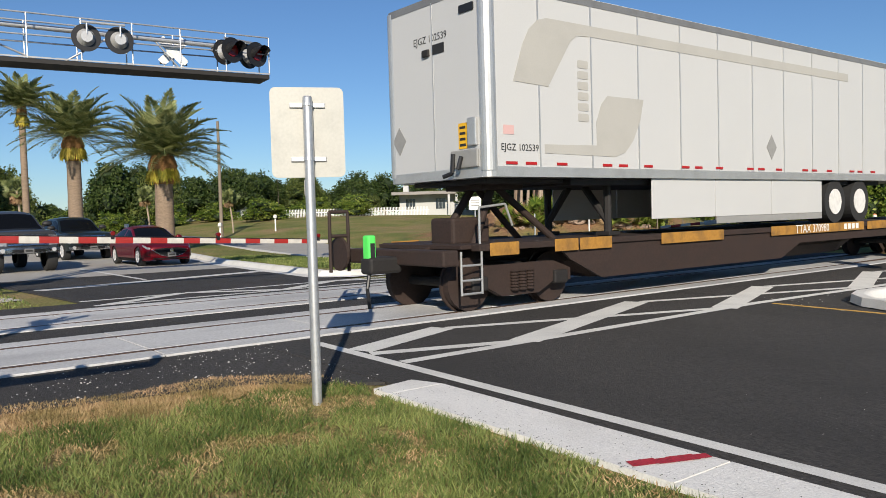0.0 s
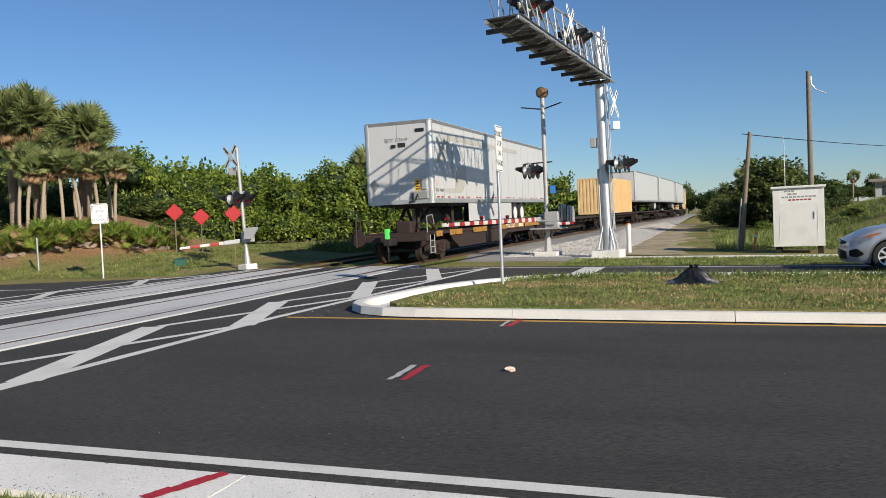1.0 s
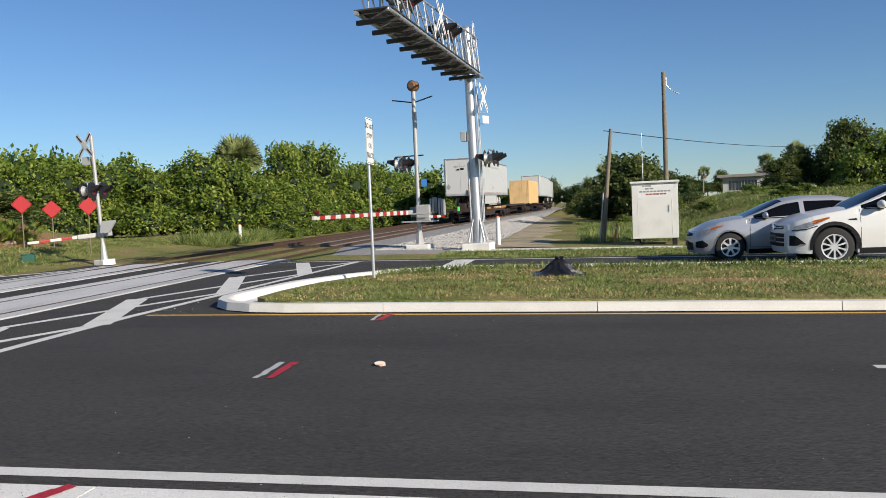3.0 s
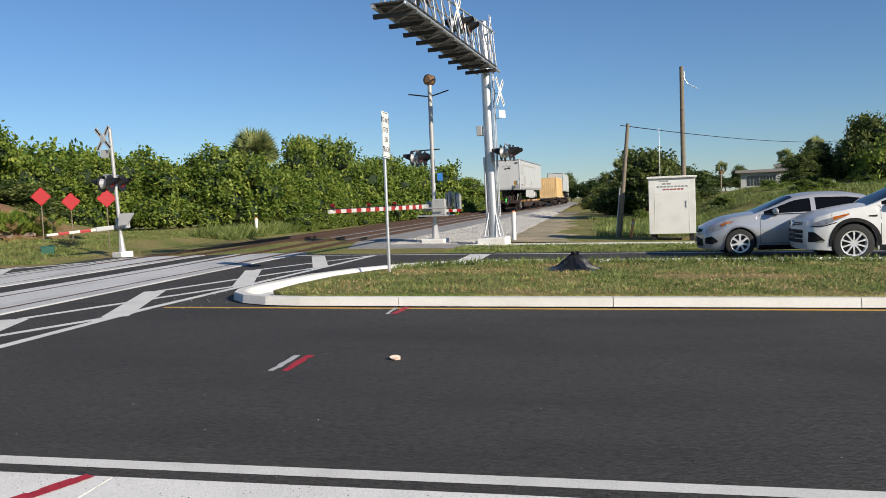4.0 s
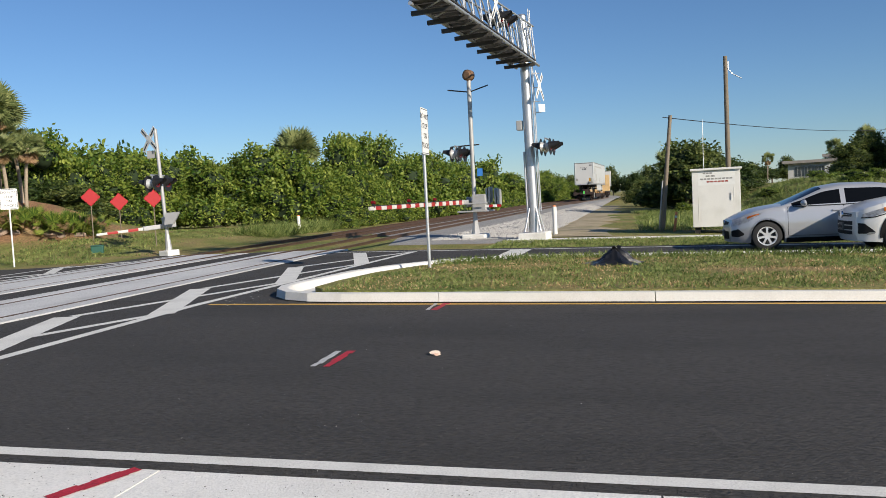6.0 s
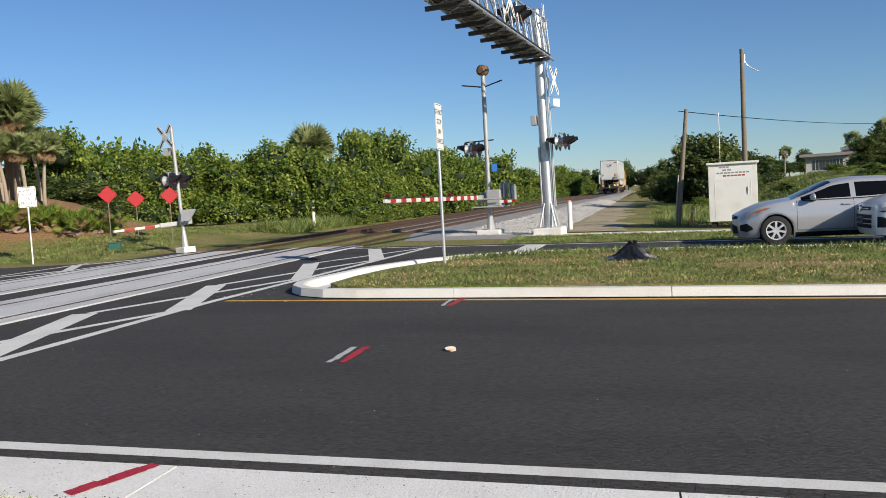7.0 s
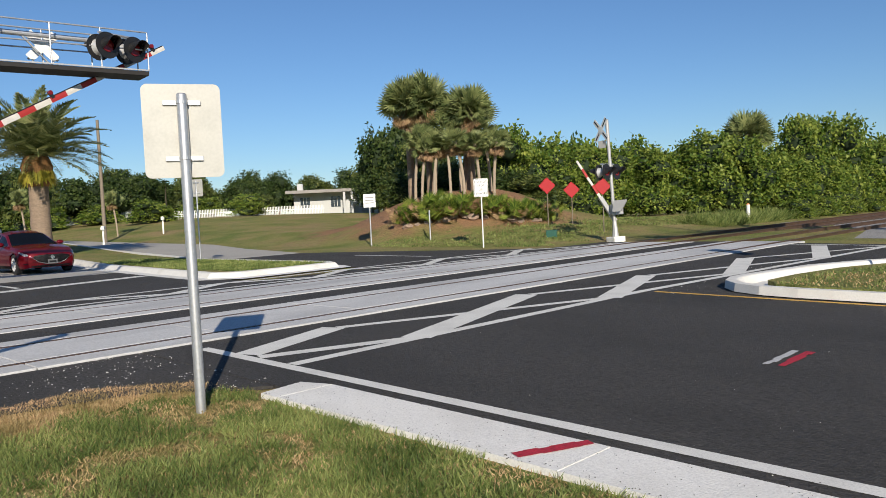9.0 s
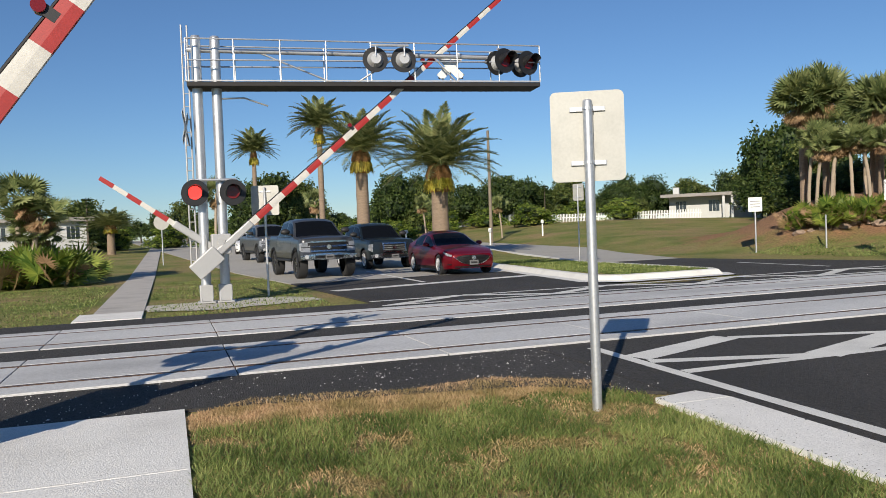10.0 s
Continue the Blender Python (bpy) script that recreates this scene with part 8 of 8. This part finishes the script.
def gravel():
    n = 1500
    u = rng.uniform(-9.2, -6.6, n)
    v = rng.uniform(-5, 4.4, n)
    ok = (u < -7.6) | (v > 3.9)
    extra_u, extra_v = rng.uniform(-7.4, -5.7, 260), rng.uniform(12.0, 17.5, 260)
    u, v = np.r_[u[ok], extra_u], np.r_[v[ok], extra_v]
    ok = patch(u, v, 0.9, 5.0) > -0.2
    u, v = u[ok], v[ok]
    r = rng.uniform(0.003, 0.011, len(u)) * np.where(rng.random(len(u)) < 0.05, 1.8, 1.0)
    bm = bmesh.new()
    for a, b, q in zip(u, v, r):
        c = Vector((a, b, gz(a) + q * 0.5))
        t = [bm.verts.new(c + Vector((q * math.cos(k * 1.57 + a * 9), q * math.sin(k * 1.57 + a * 9), 0)) * random.uniform(0.7, 1.2)) for k in range(4)]
        top = bm.verts.new(c + Vector((0, 0, q * 0.8)))
        for k in range(4):
            bm.faces.new((t[k], t[(k + 1) % 4], top))
    for i in range(130):
        a, b, q = random.uniform(-7, 10), random.uniform(4.6, 12.4), random.uniform(0.002, 0.005)
        c = Vector((a, b, gz(a) + 0.002 + q * 0.3))
        t = [bm.verts.new(c + Vector((q * math.cos(k * 1.57 + a * 9), q * math.sin(k * 1.57 + a * 9), 0))) for k in range(4)]
        top = bm.verts.new(c + Vector((0, 0, q * 0.8)))
        for k in range(4):
            bm.faces.new((t[k], t[(k + 1) % 4], top))
    tagged(part("gravel", bm, mat("white_gravel", (0.62, 0.60, 0.56), 0.85)), "scattered white gravel on the asphalt", "gravel", kind="stuff")


gravel()


def crumbs():
    """Black grit along the gutter's joint with the asphalt, and a little blown over the slabs."""
    random.seed(17)
    bm = bmesh.new()
    for i in range(1500):
        a = random.uniform(-6.3, 3.0)
        b = random.choice((4.66, 4.70, 4.76, 4.05)) + random.gauss(0, 0.025) if i % 4 else random.uniform(4.05, 4.6)
        q = random.uniform(0.003, 0.008) * (0.7 if i % 4 == 0 else 1.0)
        c = Vector((a, b, gz(a) + (0.012 if b < 4.62 else 0.0) + q * 0.3))
        ring = [bm.verts.new(c + Vector((q * math.cos(k * 1.57 + a * 9), q * math.sin(k * 1.57 + a * 9), 0)) * random.uniform(0.7, 1.3)) for k in range(4)]
        top = bm.verts.new(c + Vector((0, 0, q * 0.7)))
        for k in range(4):
            bm.faces.new((ring[k], ring[(k + 1) % 4], top))
    tagged(part("grit", bm, mat("black_grit", (0.035, 0.032, 0.03), 0.9)), "black asphalt grit along the gutter", "gravel", kind="stuff")


crumbs()


def on_rails(v):
    """Pose of a rail vehicle whose tail stands at v."""
    x0, x1 = bend(v), bend(v + 18.0)
    z0, z1 = rise(v), rise(v + 18.0)
    return pose(TRACKS[0] + x0, v, 0.196 + z0, math.degrees(math.atan2(z1 - z0, 18.0)), 0, -math.degrees(math.atan2(x1 - x0, 18.0)))


def motions():
    drive()
    for ob, ahead in TRAIN:
        walk(ob, [(t, on_rails(v + ahead)) for t, v in RUN])
    for arm, m, rows in GATES:
        walk(arm, [(t, m @ pose(0, 0, 0, -lift, 0, 0)) for t, lift in rows])


motions()
